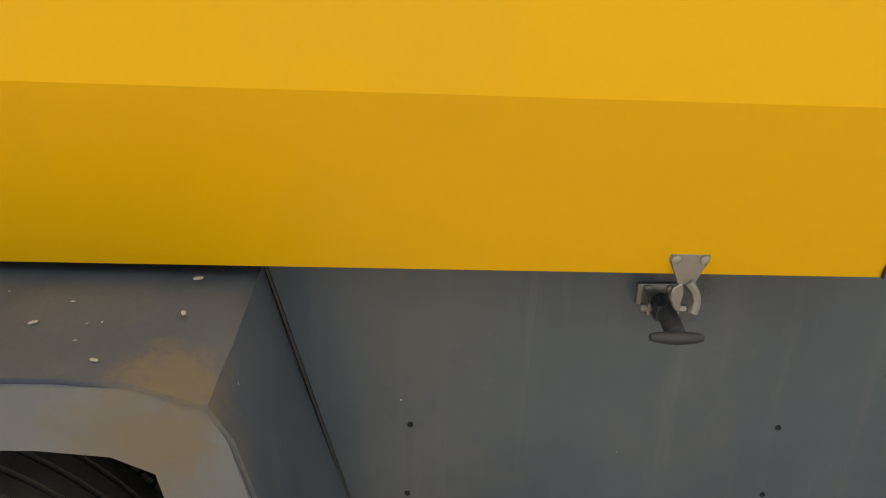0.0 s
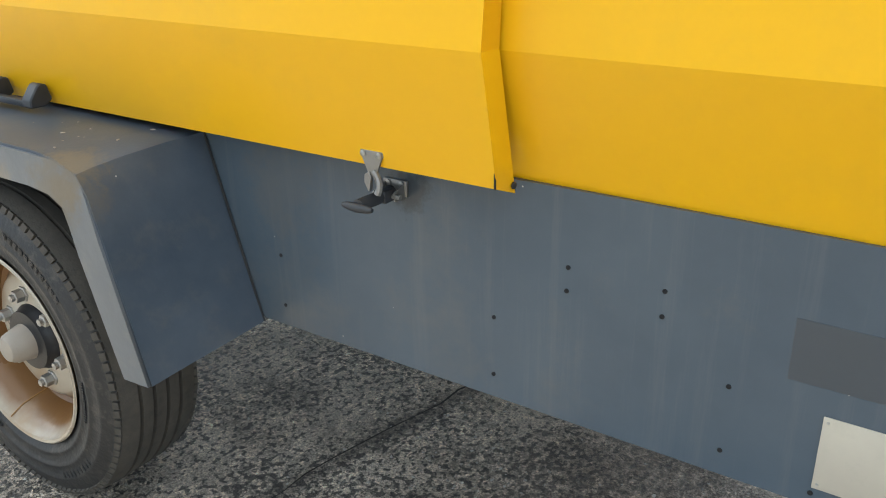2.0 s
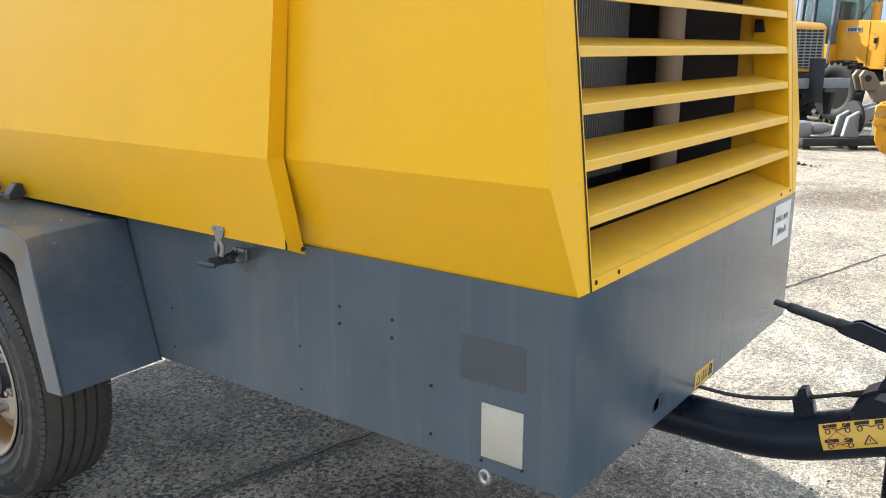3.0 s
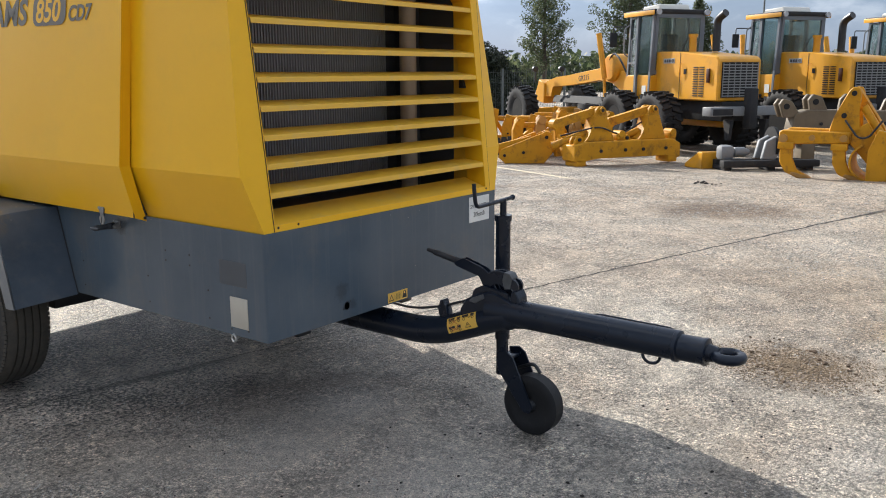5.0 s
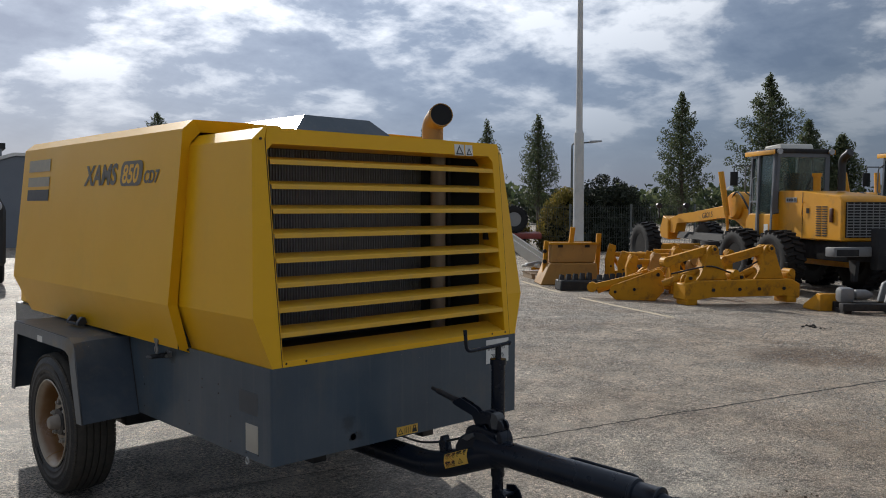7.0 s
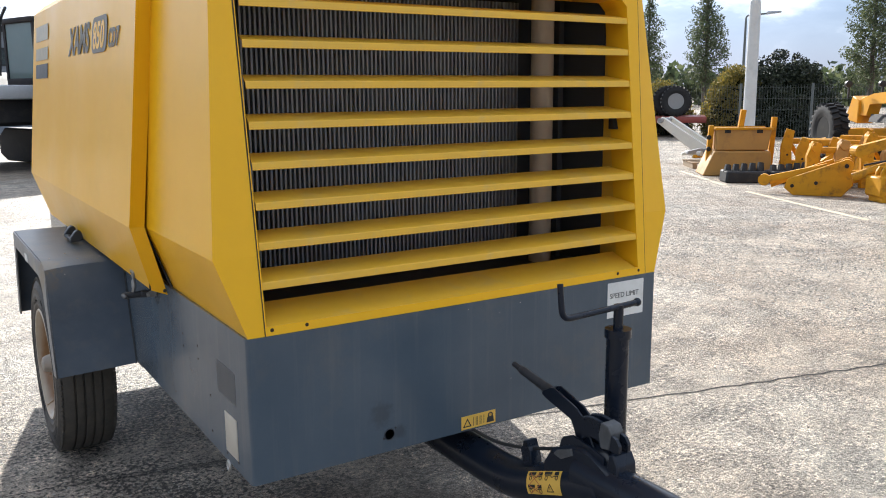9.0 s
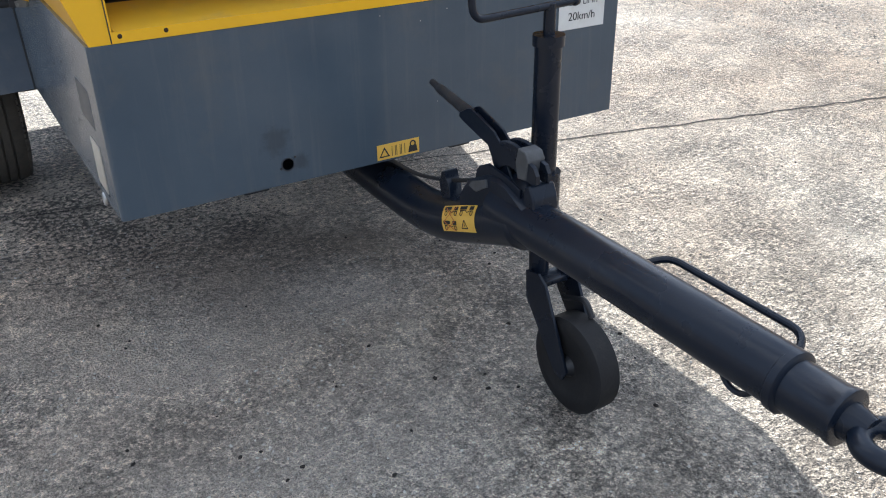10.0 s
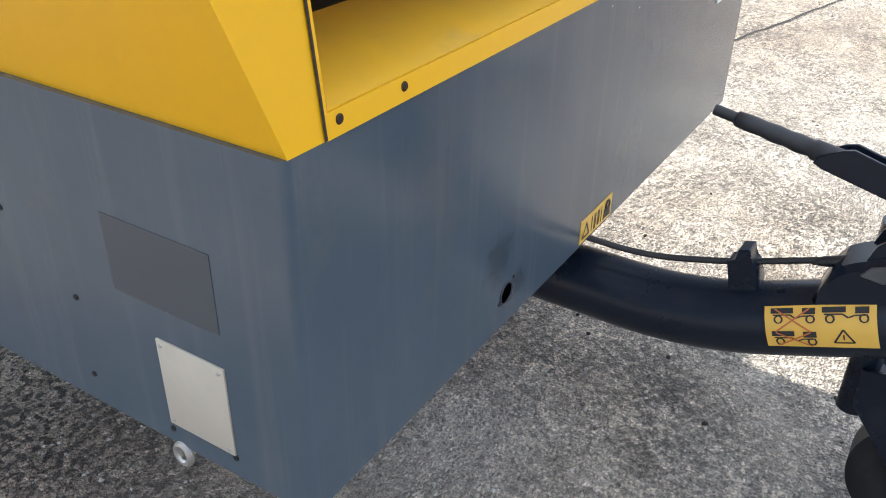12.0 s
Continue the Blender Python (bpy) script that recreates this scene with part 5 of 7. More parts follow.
box(bm, (FX - 0.050, FY - 0.040, 0.315), (FX + 0.050, FY + 0.015, 0.330), 0.003)
part("fork", bm, M_BAR, jack, "black sheet steel wheel fork", 30)
bm = lathe(bmesh.new(), [(-0.030, 0.060), (-0.036, 0.090), (-0.038, 0.118), (-0.030, 0.130), (0.030, 0.130), (0.038, 0.118), (0.036, 0.090), (0.030, 0.060)], (FX, FY - 0.135, 0.131), "x", 40)
part("jockey_wheel", bm, M_SOLID_RUBBER, jack, "solid black rubber jockey wheel", 40)
bm = lathe(bmesh.new(), [(-0.046, 0.0), (-0.046, 0.022), (-0.030, 0.030), (-0.028, 0.062), (0.028, 0.062), (0.030, 0.030), (0.046, 0.022), (0.046, 0.0)], (FX, FY - 0.135, 0.131), "x", 24)
part("wheel_centre", bm, M_BLACK, jack)
bm = bmesh.new()
rod(bm, bend([(FX + 0.03, FY - 0.04, 0.265), (FX + 0.03, FY - 0.12, 0.30), (FX + 0.03, FY - 0.15, 0.26)], 0.03, 4), 0.008, 8)
part("lock_hook", bm, M_BLACK, jack)

# ---- yard behind: graders, attachments ----


def at_ground(x, y, rz, dz=0.0):
    return pose(x, y, ground_z(x, y) + dz, 0, 0, rz)


def big_tyre(parent, at, r, w, lugs=24, rim=None):
    wheel = new("wheel")
    wheel.parent = parent
    wheel.matrix_basis = pose(*at)
    prof = [(-w * 0.40, r * 0.50), (-w * 0.50, r * 0.62), (-w * 0.52, r * 0.80), (-w * 0.46, r * 0.93), (w * 0.46, r * 0.93), (w * 0.52, r * 0.80), (w * 0.50, r * 0.62), (w * 0.40, r * 0.50)]
    bm = lathe(bmesh.new(), prof, (0, 0, 0), "y", 36)
    part("tyre", bm, M_SOLID_RUBBER, wheel, "lugged black machine tyre", 35)
    lug = None
    for k in range(lugs):
        for s in (-1, 1):
            t = 2 * math.pi * (k + (0.25 if s > 0 else -0.25)) / lugs
            m = Matrix.Rotation(t, 4, "Y") @ Matrix.Rotation(0.28 * s + (math.pi if s < 0 else 0.0), 4, "Z")
            if lug is None:
                b2 = bmesh.new()
                prism(b2, [(-r * 0.055, r * 0.88), (r * 0.055, r * 0.88), (r * 0.042, r), (-r * 0.042, r)], "y", 0.0, w * 0.52)
                ob = part("lug", b2, M_SOLID_RUBBER, wheel, "", None)
                ob.matrix_basis, lug = m, ob.data
            else:
                shared("lug", lug, wheel, m)
    bm = lathe(bmesh.new(), [(-w * 0.42, r * 0.51), (-w * 0.36, r * 0.47), (-w * 0.18, r * 0.40), (-w * 0.16, r * 0.18), (-w * 0.26, r * 0.15), (-w * 0.26, 0.0)], (0, 0, 0), "y", 30)
    lathe(bm, [(w * 0.42, r * 0.51), (w * 0.36, r * 0.47), (w * 0.18, r * 0.40), (w * 0.16, r * 0.18), (w * 0.26, r * 0.15), (w * 0.26, 0.0)], (0, 0, 0), "y", 30)
    part("rim", bm, rim or M_MACHINE, wheel)
    return wheel


def pane(parent, pts, t=0.008):
    bm = bmesh.new()
    n_ = (Vector(pts[1]) - Vector(pts[0])).cross(Vector(pts[2]) - Vector(pts[0])).normalized() * t
    rows_faces(bm, [[Vector(p) for p in pts], [Vector(p) + n_ for p in pts]])
    return part("window_pane", bm, M_GLASS, parent, "dark tinted glass", None)


def grader(label):
    g = thing("motor_grader", label, "grader", "parked graders")
    # engine bonnet with louvres and radiator screen
    bm = bmesh.new()
    prism(bm, [(-2.35, 1.18), (0.10, 1.18), (0.10, 2.36), (-0.75, 2.34), (-2.25, 2.20), (-2.35, 2.12)], "y", -0.56, 0.56, 0.03)
    bonnet = part("engine_bonnet", bm, M_MACHINE, g, "yellow engine bonnet", 25)
    for s in (-1, 1):
        for r_ in range(2):
            for k in range(13):
                bm = bmesh.new()
                x0 = -1.86 + r_ * 0.22
                box(bm, (x0, s * 0.562, 1.28 + k * 0.055), (x0 + 0.17, s * 0.572, 1.305 + k * 0.055))
                part("louvre", bm, M_DARK, bonnet, "", None)
        bm = bmesh.new()
        box(bm, (-2.08, s * 0.56, 1.60), (-1.98, s * 0.60, 1.92), 0.01)
        part("tail_light", bm, surface("dark_red_lens", (0.06, 0.02, 0.012), (0.09, 0.03, 0.015), 5, 0.3), bonnet, "dark red lamp")
        bm = bmesh.new()
        box(bm, (-1.20, s * 0.561, 1.80), (-1.10, s * 0.572, 1.92))
        part("door_latch", bm, M_BLACK, bonnet)
        bm = bmesh.new()
        box(bm, (-0.72, s * 0.561, 2.06), (-0.28, s * 0.568, 2.18))
        part("logo_plate", bm, M_SILVER, bonnet, "pale maker plate")
        part("logo_mark", lathe(bmesh.new(), [(-0.006, 0.048), (0.006, 0.048)], (-0.65, s * 0.570, 2.12), "y", 16), M_INK, bonnet)
        for k in range(3):
            bm = bmesh.new()
            box(bm, (-0.57 + k * 0.09, s * 0.567, 2.085), (-0.505 + k * 0.09, s * 0.574, 2.155))
            part("logo_mark", bm, M_INK, bonnet)
        # door on the bonnet's flank: hinge strips and grab handle
        bm = bmesh.new()
        rod(bm, bend([(-1.02, s * 0.565, 2.05), (-1.02, s * 0.61, 2.05), (-0.98, s * 0.61, 1.75), (-0.98, s * 0.565, 1.75)], 0.02, 3), 0.010, 8)
        part("grab_handle", bm, M_MACHINE, bonnet)
        bm = bmesh.new()
        box(bm, (-0.95, s * 0.560, 1.19), (-0.938, s * 0.566, 2.30))
        part("panel_seam", bm, M_INK, bonnet)
    bm = bmesh.new()
    box(bm, (-2.375, -0.47, 1.26), (-2.345, 0.47, 2.06))
    part("radiator_screen", bm, M_DARK, bonnet, "dark radiator screen")
    for k in range(12):
        bm = bmesh.new()
        box(bm, (-2.40, -0.46, 1.285 + k * 0.064), (-2.372, 0.46, 1.310 + k * 0.064))
        part("screen_bar", bm, M_GREYMET, bonnet)
    for k in range(7):
        bm = bmesh.new()
        box(bm, (-2.39, -0.45 + k * 0.15 - 0.006, 1.27), (-2.374, -0.45 + k * 0.15 + 0.006, 2.05))
        part("screen_bar", bm, M_GREYMET, bonnet)
    bm = bmesh.new()
    rod(bm, [(-0.45, -0.10, 2.33), (-0.45, -0.10, 2.72)], 0.085, 16)
    rod(bm, [(-0.45, -0.10, 2.70), (-0.45, -0.10, 2.78)], 0.11, 16)
    part("air_intake", bm, M_MACHINE, g, "yellow air intake stub")
    bm = bmesh.new()
    rod(bm, bend([(-0.95, -0.34, 2.25), (-0.95, -0.34, 2.95), (-1.22, -0.34, 3.08)], 0.14, 5), 0.085, 14)
    part("exhaust", bm, M_BLACK, g, "black curved exhaust stack")
    # rear frame and hitch
    bm = bmesh.new()
    part("rear_beam", box(bmesh.new(), (-2.55, -0.95, 0.88), (-2.25, 0.95, 1.07), 0.02), M_SUSP, g, "grey rear cross beam")
    box(bm, (-2.2, -0.40, 0.75), (2.0, 0.40, 1.17), 0.02)
    box(bm, (-2.72, -0.10, 0.62), (-2.5, 0.10, 1.45), 0.02)
    prism(bm, [(-2.62, 0.80), (-2.38, 0.80), (-2.46, 0.38), (-2.56, 0.38)], "y", 0.42, 0.50)
    prism(bm, [(-2.62, 0.80), (-2.38, 0.80), (-2.46, 0.38), (-2.56, 0.38)], "y", -0.50, -0.42)
    part("rear_frame", bm, M_CHASSIS, g, "dark grey rear frame and hitch")
    bm = bmesh.new()
    box(bm, (-2.56, 0.40, 0.90), (-2.552, 0.90, 1.03))
    part("rear_plate", bm, M_CHASSIS, g)
    # tandem cases and wheels
    for s in (-1, 1):
        bm = bmesh.new()
        box(bm, (-0.95, s * 0.62, 0.52), (0.95, s * 0.82, 0.86), 0.05)
        part("tandem_case", bm, M_MACHINE, g)
        for x in (-0.77, 0.77):
            big_tyre(g, (x, s * 1.05, 0.69), 0.69, 0.46, rim=M_WHEELDISC)
        big_tyre(g, (6.2, s * 1.02, 0.72), 0.72, 0.42, rim=M_WHEELDISC)
    # cab: floor, posts, roof, panes
    bm = bmesh.new()
    prism(bm, [(0.02, 1.15), (1.55, 1.15), (1.55, 1.62), (1.35, 1.75), (0.02, 1.75)], "y", -0.72, 0.72, 0.02)
    part("cab_body", bm, M_MACHINE, g, "yellow cab base")
    for p, q in (((0.10, 0.70), (0.02, 0.66)), ((0.10, -0.70), (0.02, -0.66)), ((0.80, 0.74), (0.80, 0.70)), ((0.80, -0.74), (0.80, -0.70)), ((1.52, 0.62), (1.40, 0.60)), ((1.52, -0.62), (1.40, -0.60))):
        bm = bmesh.new()
        rod(bm, [(p[0], p[1], 1.18), (q[0], q[1], 3.22)], 0.062, 4)
        part("cab_post", bm, M_CABGREY, g, "blue-grey cab post", None)
    bm = bmesh.new()
    box(bm, (-0.10, -0.76, 3.20), (1.52, 0.76, 3.31), 0.03)
    roof = part("cab_roof", bm, M_CHASSIS, g, "dark cab roof")
    bm = bmesh.new()
    prism(bm, [(0.22, 3.31), (1.25, 3.31), (1.18, 3.42), (0.30, 3.45)], "y", -0.42, 0.42, 0.03)
    part("roof_unit", bm, M_CREAM, roof, "cream air conditioner housing")
    for s in (-1, 1):
        bm = bmesh.new()
        lathe(bm, [(-0.02, 0.0), (-0.03, 0.07), (0.06, 0.05), (0.07, 0.0)], (-0.13, s * 0.66, 3.24), "x", 14)
        part("work_lamp", bm, M_SILVER, roof, "round work lamp")
        pane(g, [(0.14, s * 0.69, 1.80), (0.76, s * 0.73, 1.80), (0.76, s * 0.69, 3.16), (0.08, s * 0.655, 3.16)])
        pane(g, [(0.84, s * 0.73, 1.25), (1.46, s * 0.64, 1.25), (1.36, s * 0.60, 3.16), (0.84, s * 0.69, 3.16)])
        bm = bmesh.new()
        rod(bm, bend([(1.45, s * 0.66, 2.2), (1.40, s * 0.82, 2.3), (1.38, s * 0.82, 2.9), (1.38, s * 0.66, 3.0)], 0.05, 4), 0.018, 8)
        part("grab_rail", bm, M_GREYMET, g)
        bm = bmesh.new()
        rod(bm, bend([(1.45, s * 0.62, 2.95), (1.55, s * 1.05, 2.95), (1.55, s * 1.05, 2.75)], 0.04, 3), 0.014, 8)
        box(bm, (1.53, s * 1.05 - 0.10, 2.45), (1.57, s * 1.05 + 0.10, 2.80), 0.01)
        part("mirror", bm, M_BLACK, g, "black cab mirror")
    for s in (-1, 1):
        bm = bmesh.new()
        for a, b2 in (((0.86, 1.22), (1.44, 1.22)), ((0.86, 2.05), (1.40, 2.05)), ((0.86, 3.14), (1.34, 3.14))):
            rod(bm, [(a[0], s * 0.735, a[1]), (b2[0], s * (0.70 - 0.03 * (b2[1] - 1.2)), b2[1])], 0.032, 4)
        rod(bm, [(0.87, s * 0.74, 1.2), (0.87, s * 0.70, 3.16)], 0.035, 4)
        part("door_frame", bm, M_CABGREY, g, "blue-grey cab door frame", None)
        bm = bmesh.new()
        rod(bm, bend([(0.92, s * 0.76, 1.95), (0.92, s * 0.83, 2.0), (0.95, s * 0.83, 2.6), (0.95, s * 0.74, 2.66)], 0.04, 4), 0.014, 8)
        part("grab_rail", bm, M_SILVER, g, "pale door grab rail")
        bm = bmesh.new()
        box(bm, (0.25, s * 0.722, 1.28), (0.47, s * 0.728, 1.50))
        part("side_label", bm, M_WHITE, g, "square white label")
    bm = bmesh.new()
    rod(bm, [(0.02, 0.1, 1.9), (0.0, -0.25, 2.6)], 0.010, 6)
    rod(bm, [(-0.02, -0.10, 2.45), (-0.03, -0.38, 2.78)], 0.008, 6)
    part("rear_wiper", bm, M_BLACK, g)
    for s in (-1, 1):
        bm = bmesh.new()
        box(bm, (-0.12, s * 0.765, 3.17), (1.54, s * 0.775, 3.28), 0.003)
        part("roof_trim", bm, M_MACHINE, roof, "yellow roof edge trim")
    bm = bmesh.new()
    for z0 in (1.82, 3.16):
        box(bm, (-0.06 if z0 > 2 else 0.02, -0.66, z0 - 0.05), (0.04 if z0 > 2 else 0.10, 0.66, z0 + 0.05))
    for y0 in (-0.63, 0.63):
        rod(bm, [(0.06, y0, 1.80), (-0.01, y0 * 0.97, 3.18)], 0.05, 4)
    part("rear_window_frame", bm, M_CABGREY, g, "blue-grey rear window frame", None)
    pane(g, [(0.05, 0.62, 1.85), (0.05, -0.62, 1.85), (-0.02, -0.60, 3.14), (-0.02, 0.60, 3.14)])
    pane(g, [(1.52, -0.56, 1.75), (1.52, 0.56, 1.75), (1.42, 0.54, 3.14), (1.42, -0.54, 3.14)])
    bm = bmesh.new()
    box(bm, (0.45, -0.25, 1.75), (0.95, 0.25, 2.15), 0.05)
    box(bm, (0.42, -0.24, 2.1), (0.54, 0.24, 2.75), 0.05)
    part("driver_seat", bm, M_PLASTIC, g, "dark driver seat")
    # gooseneck frame, circle, blade
    bm = bmesh.new()
    prism(bm, [(1.08, 1.30), (1.08, 1.62), (2.2, 1.84), (3.2, 1.92), (4.9, 1.74), (5.7, 1.68), (6.35, 1.56), (6.5, 1.10), (6.0, 1.10), (5.9, 1.42), (4.8, 1.46), (3.2, 1.60), (2.6, 1.56), (2.0, 1.25)], "y", -0.16, 0.16, 0.02)
    neck = part("gooseneck_frame", bm, M_MACHINE, g, "yellow arched main frame")
    m_ = Matrix(((-1, 0, 0, 0), (0, 0, 1, 0), (0, 1, 0, 0), (0, 0, 0, 1)))
    words("lettering", "GR215", 0.21, Matrix.Translation((4.35, 0.163, 1.56)) @ Matrix.Rotation(radians(6), 4, "Y") @ m_, M_INK, neck, 0.004)
    for s in (-1, 1):
        bm = bmesh.new()
        rod(bm, [(2.55, s * 0.42, 1.65), (2.75, s * 0.50, 2.80)], 0.075, 12)
        rod(bm, [(2.50, s * 0.40, 0.9), (2.56, s * 0.42, 1.66)], 0.04, 10)
        part("lift_cylinder", bm, M_MACHINE, g, "yellow blade lift cylinder")
        bm = bmesh.new()
        rod(bm, bend([(1.6, s * 0.3, 1.7), (1.9, s * 0.4, 2.2), (2.4, s * 0.3, 2.3), (2.7, s * 0.25, 1.9)], 0.25, 6), 0.025, 8)
        part("hydraulic_hose", bm, M_BLACK, g, "black hydraulic hose")
    bm = bmesh.new()
    lathe(bm, [(-0.30, 0.30), (-0.22, 0.36), (0.22, 0.36), (0.30, 0.30)], (2.55, 0.0, 1.92), "y", 24)
    part("saddle", bm, M_MACHINE, g, "round yellow lift saddle")
    bm = bmesh.new()
    lathe(bm, [(0.0, 0.72), (0.12, 0.72), (0.12, 0.55), (0.0, 0.55)], (3.2, 0.0, 0.85), "z", 36)
    prism(bm, [(-0.16, 0.95), (0.16, 0.95), (0.10, 1.15), (-0.10, 1.15)], "x", 3.0, 5.9, 0.01)
    part("blade_circle", bm, M_CHASSIS, g, "dark blade turning circle")
    bm = bmesh.new()
    prof = [(0.0, 0.12), (-0.10, 0.30), (-0.11, 0.50), (-0.03, 0.72), (-0.01, 0.72), (-0.08, 0.50), (-0.07, 0.30), (0.02, 0.12)]
    rows_faces(bm, [[(3.2 + x + 0.25 * k, -1.85 * k, z) for x, z in prof] for k in (1, -1)])
    part("moldboard", bm, M_BLACK, g, "curved dark grading blade")
    bm = bmesh.new()
    box(bm, (6.05, -0.85, 0.52), (6.35, 0.85, 0.78), 0.03)
    prism(bm, [(6.35, 0.9), (6.35, 1.5), (6.70, 1.62), (6.95, 1.15), (6.80, 0.95)], "y", -0.22, 0.22, 0.02)
    part("front_axle", bm, M_MACHINE, g, "yellow front axle and push plate")
    for s in (-1, 1):
        bm = bmesh.new()
        box(bm, (6.45, s * 0.45 - 0.02, 1.55), (6.50, s * 0.45 + 0.02, 1.86))
        br = part("headlamp_bracket", bm, M_BLACK, g)
        part("headlamp", lathe(bmesh.new(), [(-0.05, 0.0), (-0.04, 0.09), (0.05, 0.09), (0.07, 0.0)], (6.5, s * 0.45, 1.92), "x", 14), M_BLACK, br)
    # short cab and low bonnet
    cab_kinds = {"cab_post", "cab_body", "cab_roof", "roof_unit", "window_pane", "door_frame", "grab_rail", "mirror", "roof_trim", "driver_seat", "side_label", "rear_window_frame", "rear_wiper", "work_lamp"}
    low_kinds = {"engine_bonnet", "louvre", "tail_light", "door_latch", "logo_plate", "logo_mark", "panel_seam", "grab_handle", "radiator_screen", "screen_bar", "air_intake"}
    for ob in g.children_recursive:
        kind_ = ob.name.split(".")[0]
        if kind_ in cab_kinds:
            for v in ob.data.vertices:
                v.co.x, v.co.z = (v.co.x * 0.74 if v.co.x > 0 else v.co.x), 1.18 + (v.co.z - 1.18) * 0.96
        elif kind_ in low_kinds:
            for v in ob.data.vertices:
                v.co.x, v.co.z = (v.co.x * 0.94 if v.co.x < 0 else v.co.x), 1.18 + (v.co.z - 1.18) * 0.92
    return g


GRZ = math.degrees(math.atan2(0.85, 0.53))
g1 = grader("yellow motor grader with dark cab parked on concrete")
g1.matrix_basis = at_ground(17.58, 5.62, GRZ, 0.0)
for k, (lab, adv) in enumerate((("yellow motor grader beside the first, blade lowered", -0.15), ("yellow motor grader at the end of the row", 0.2))):
    off = 3.5 + 4.3 * k
    p = Vector((17.58 + 0.848 * off + 0.53 * adv, 5.62 - 0.53 * off + 0.848 * adv, 0))
    g2 = copy_thing(g1, at_ground(p.x, p.y, GRZ))
    tagged(g2, lab)


def attachment(name, label, x, y, rz, group="grader attachments on the ground"):
    ob = thing(name, label, "attachment", group)
    ob.matrix_basis = at_ground(x, y, rz)
    return ob


def pin(bm, c, axis, r, half, seg=14):
    return lathe(bm, [(-half, r), (half, r)], c, axis, seg)


# beam with two towers and push arms
at2 = attachment("push_frame", "yellow steel push frame with two tapered towers", 12.25, 5.20, math.degrees(math.atan2(-1.08, 2.0)))
bm = bmesh.new()
prism(bm, [(-0.22, 0.10), (-0.10, 0.06), (0.30, 0.16), (1.95, 0.16), (2.15, 0.06), (2.25, 0.10), (2.25, 0.36), (2.05, 0.46), (0.05, 0.46), (-0.22, 0.40)], "y", -0.05, 0.40, 0.02)
part("beam", bm, M_MACHINE_OLD, at2, "worn yellow cross beam")
for x in (-0.08, 2.05):
    bm = bmesh.new()
    box(bm, (x - 0.10, -0.05, 0.0), (x + 0.12, 0.35, 0.14), 0.02)
    part("foot", bm, M_MACHINE_OLD, at2)
for x in (0.40, 1.62):
    bm = bmesh.new()
    prism(bm, [(x - 0.36, 0.46), (x + 0.32, 0.46), (x + 0.20, 0.72), (x + 0.13, 0.94), (x - 0.13, 0.94), (x - 0.18, 0.72), (x - 0.26, 0.56)], "y", 0.02, 0.32, 0.012)
    part("tower", bm, M_MACHINE_OLD, at2, "tapered yellow tower with flared foot")
    for y in (0.03, 0.24):
        bm = bmesh.new()
        prism(bm, [(x - 0.13, 0.93), (x + 0.13, 0.93), (x + 0.11, 1.05), (x + 0.05, 1.11), (x - 0.05, 1.11), (x - 0.11, 1.05)], "y", y, y + 0.07, 0.008)
        part("tower_ear", bm, M_MACHINE_OLD, at2)
    bm = bmesh.new()
    rod(bm, [(x - 0.72, 0.50, 0.78), (x, 0.18, 1.03)], [0.115, 0.105], 4)
    pin(bm, (x - 0.72, 0.50, 0.78), "y", 0.10, 0.09)
    part("link_arm", bm, M_MACHINE_OLD, at2, "yellow link arm", None)
    bm = bmesh.new()
    rod(bm, [(x - 0.75, 0.55, 0.35), (x - 0.2, 0.22, 0.62)], 0.075, 14)
    rod(bm, [(x - 0.2, 0.22, 0.62), (x, 0.10, 0.72)], 0.04, 12)
    part("ram", bm, M_MACHINE_OLD, at2, "yellow hydraulic ram")
    bm = bmesh.new()
    box(bm, (x + 0.36, 0.0, 0.46), (x + 0.56, 0.22, 0.58), 0.03)
    pin(bm, (x + 0.46, 0.1, 0.58), "y", 0.07, 0.12)
    part("lug", bm, M_MACHINE_OLD, at2)

for x in (0.40, 1.62):
    for y in (0.0, 0.36):
        part("pin_boss", pin(bmesh.new(), (x, y, 1.04), "y", 0.06, 0.02, 20), M_MACHINE_OLD, at2)
        part("pin_head", pin(bmesh.new(), (x, y, 1.04), "y", 0.032, 0.03, 12), M_CHASSIS, at2)
for x in (-0.06, 1.02, 2.10):
    for y in (0.06, 0.20):
        bm = bmesh.new()
        prism(bm, [(x - 0.11, 0.40), (x + 0.11, 0.40), (x + 0.10, 0.48), (x + 0.05, 0.56), (x - 0.05, 0.56), (x - 0.10, 0.48)], "y", y, y + 0.05, 0.008)
        part("hinge_lug", bm, M_MACHINE_OLD, at2, "worn yellow hinge lug")
    part("hinge_pin", pin(bmesh.new(), (x, 0.155, 0.50), "y", 0.032, 0.13), M_CHASSIS, at2)
for x in (0.36, 0.92, 1.34, 1.88):
    part("bolt", pin(bmesh.new(), (x, -0.055, 0.28), "y", 0.035, 0.016, 6), M_CHASSIS, at2)
bm = bmesh.new()
rod(bm, bend([(-0.2, 0.5, 0.55), (0.3, -0.05, 0.75), (0.9, 0.1, 0.55), (1.5, 0.2, 0.8)], 0.2, 5), 0.016, 8)
part("hydraulic_hose", bm, M_BLACK, at2, "black hydraulic hose")

# low wedge bracket
at1 = attachment("lifting_bracket", "low worn yellow lifting bracket with open forks", 12.20, 6.55, -58)
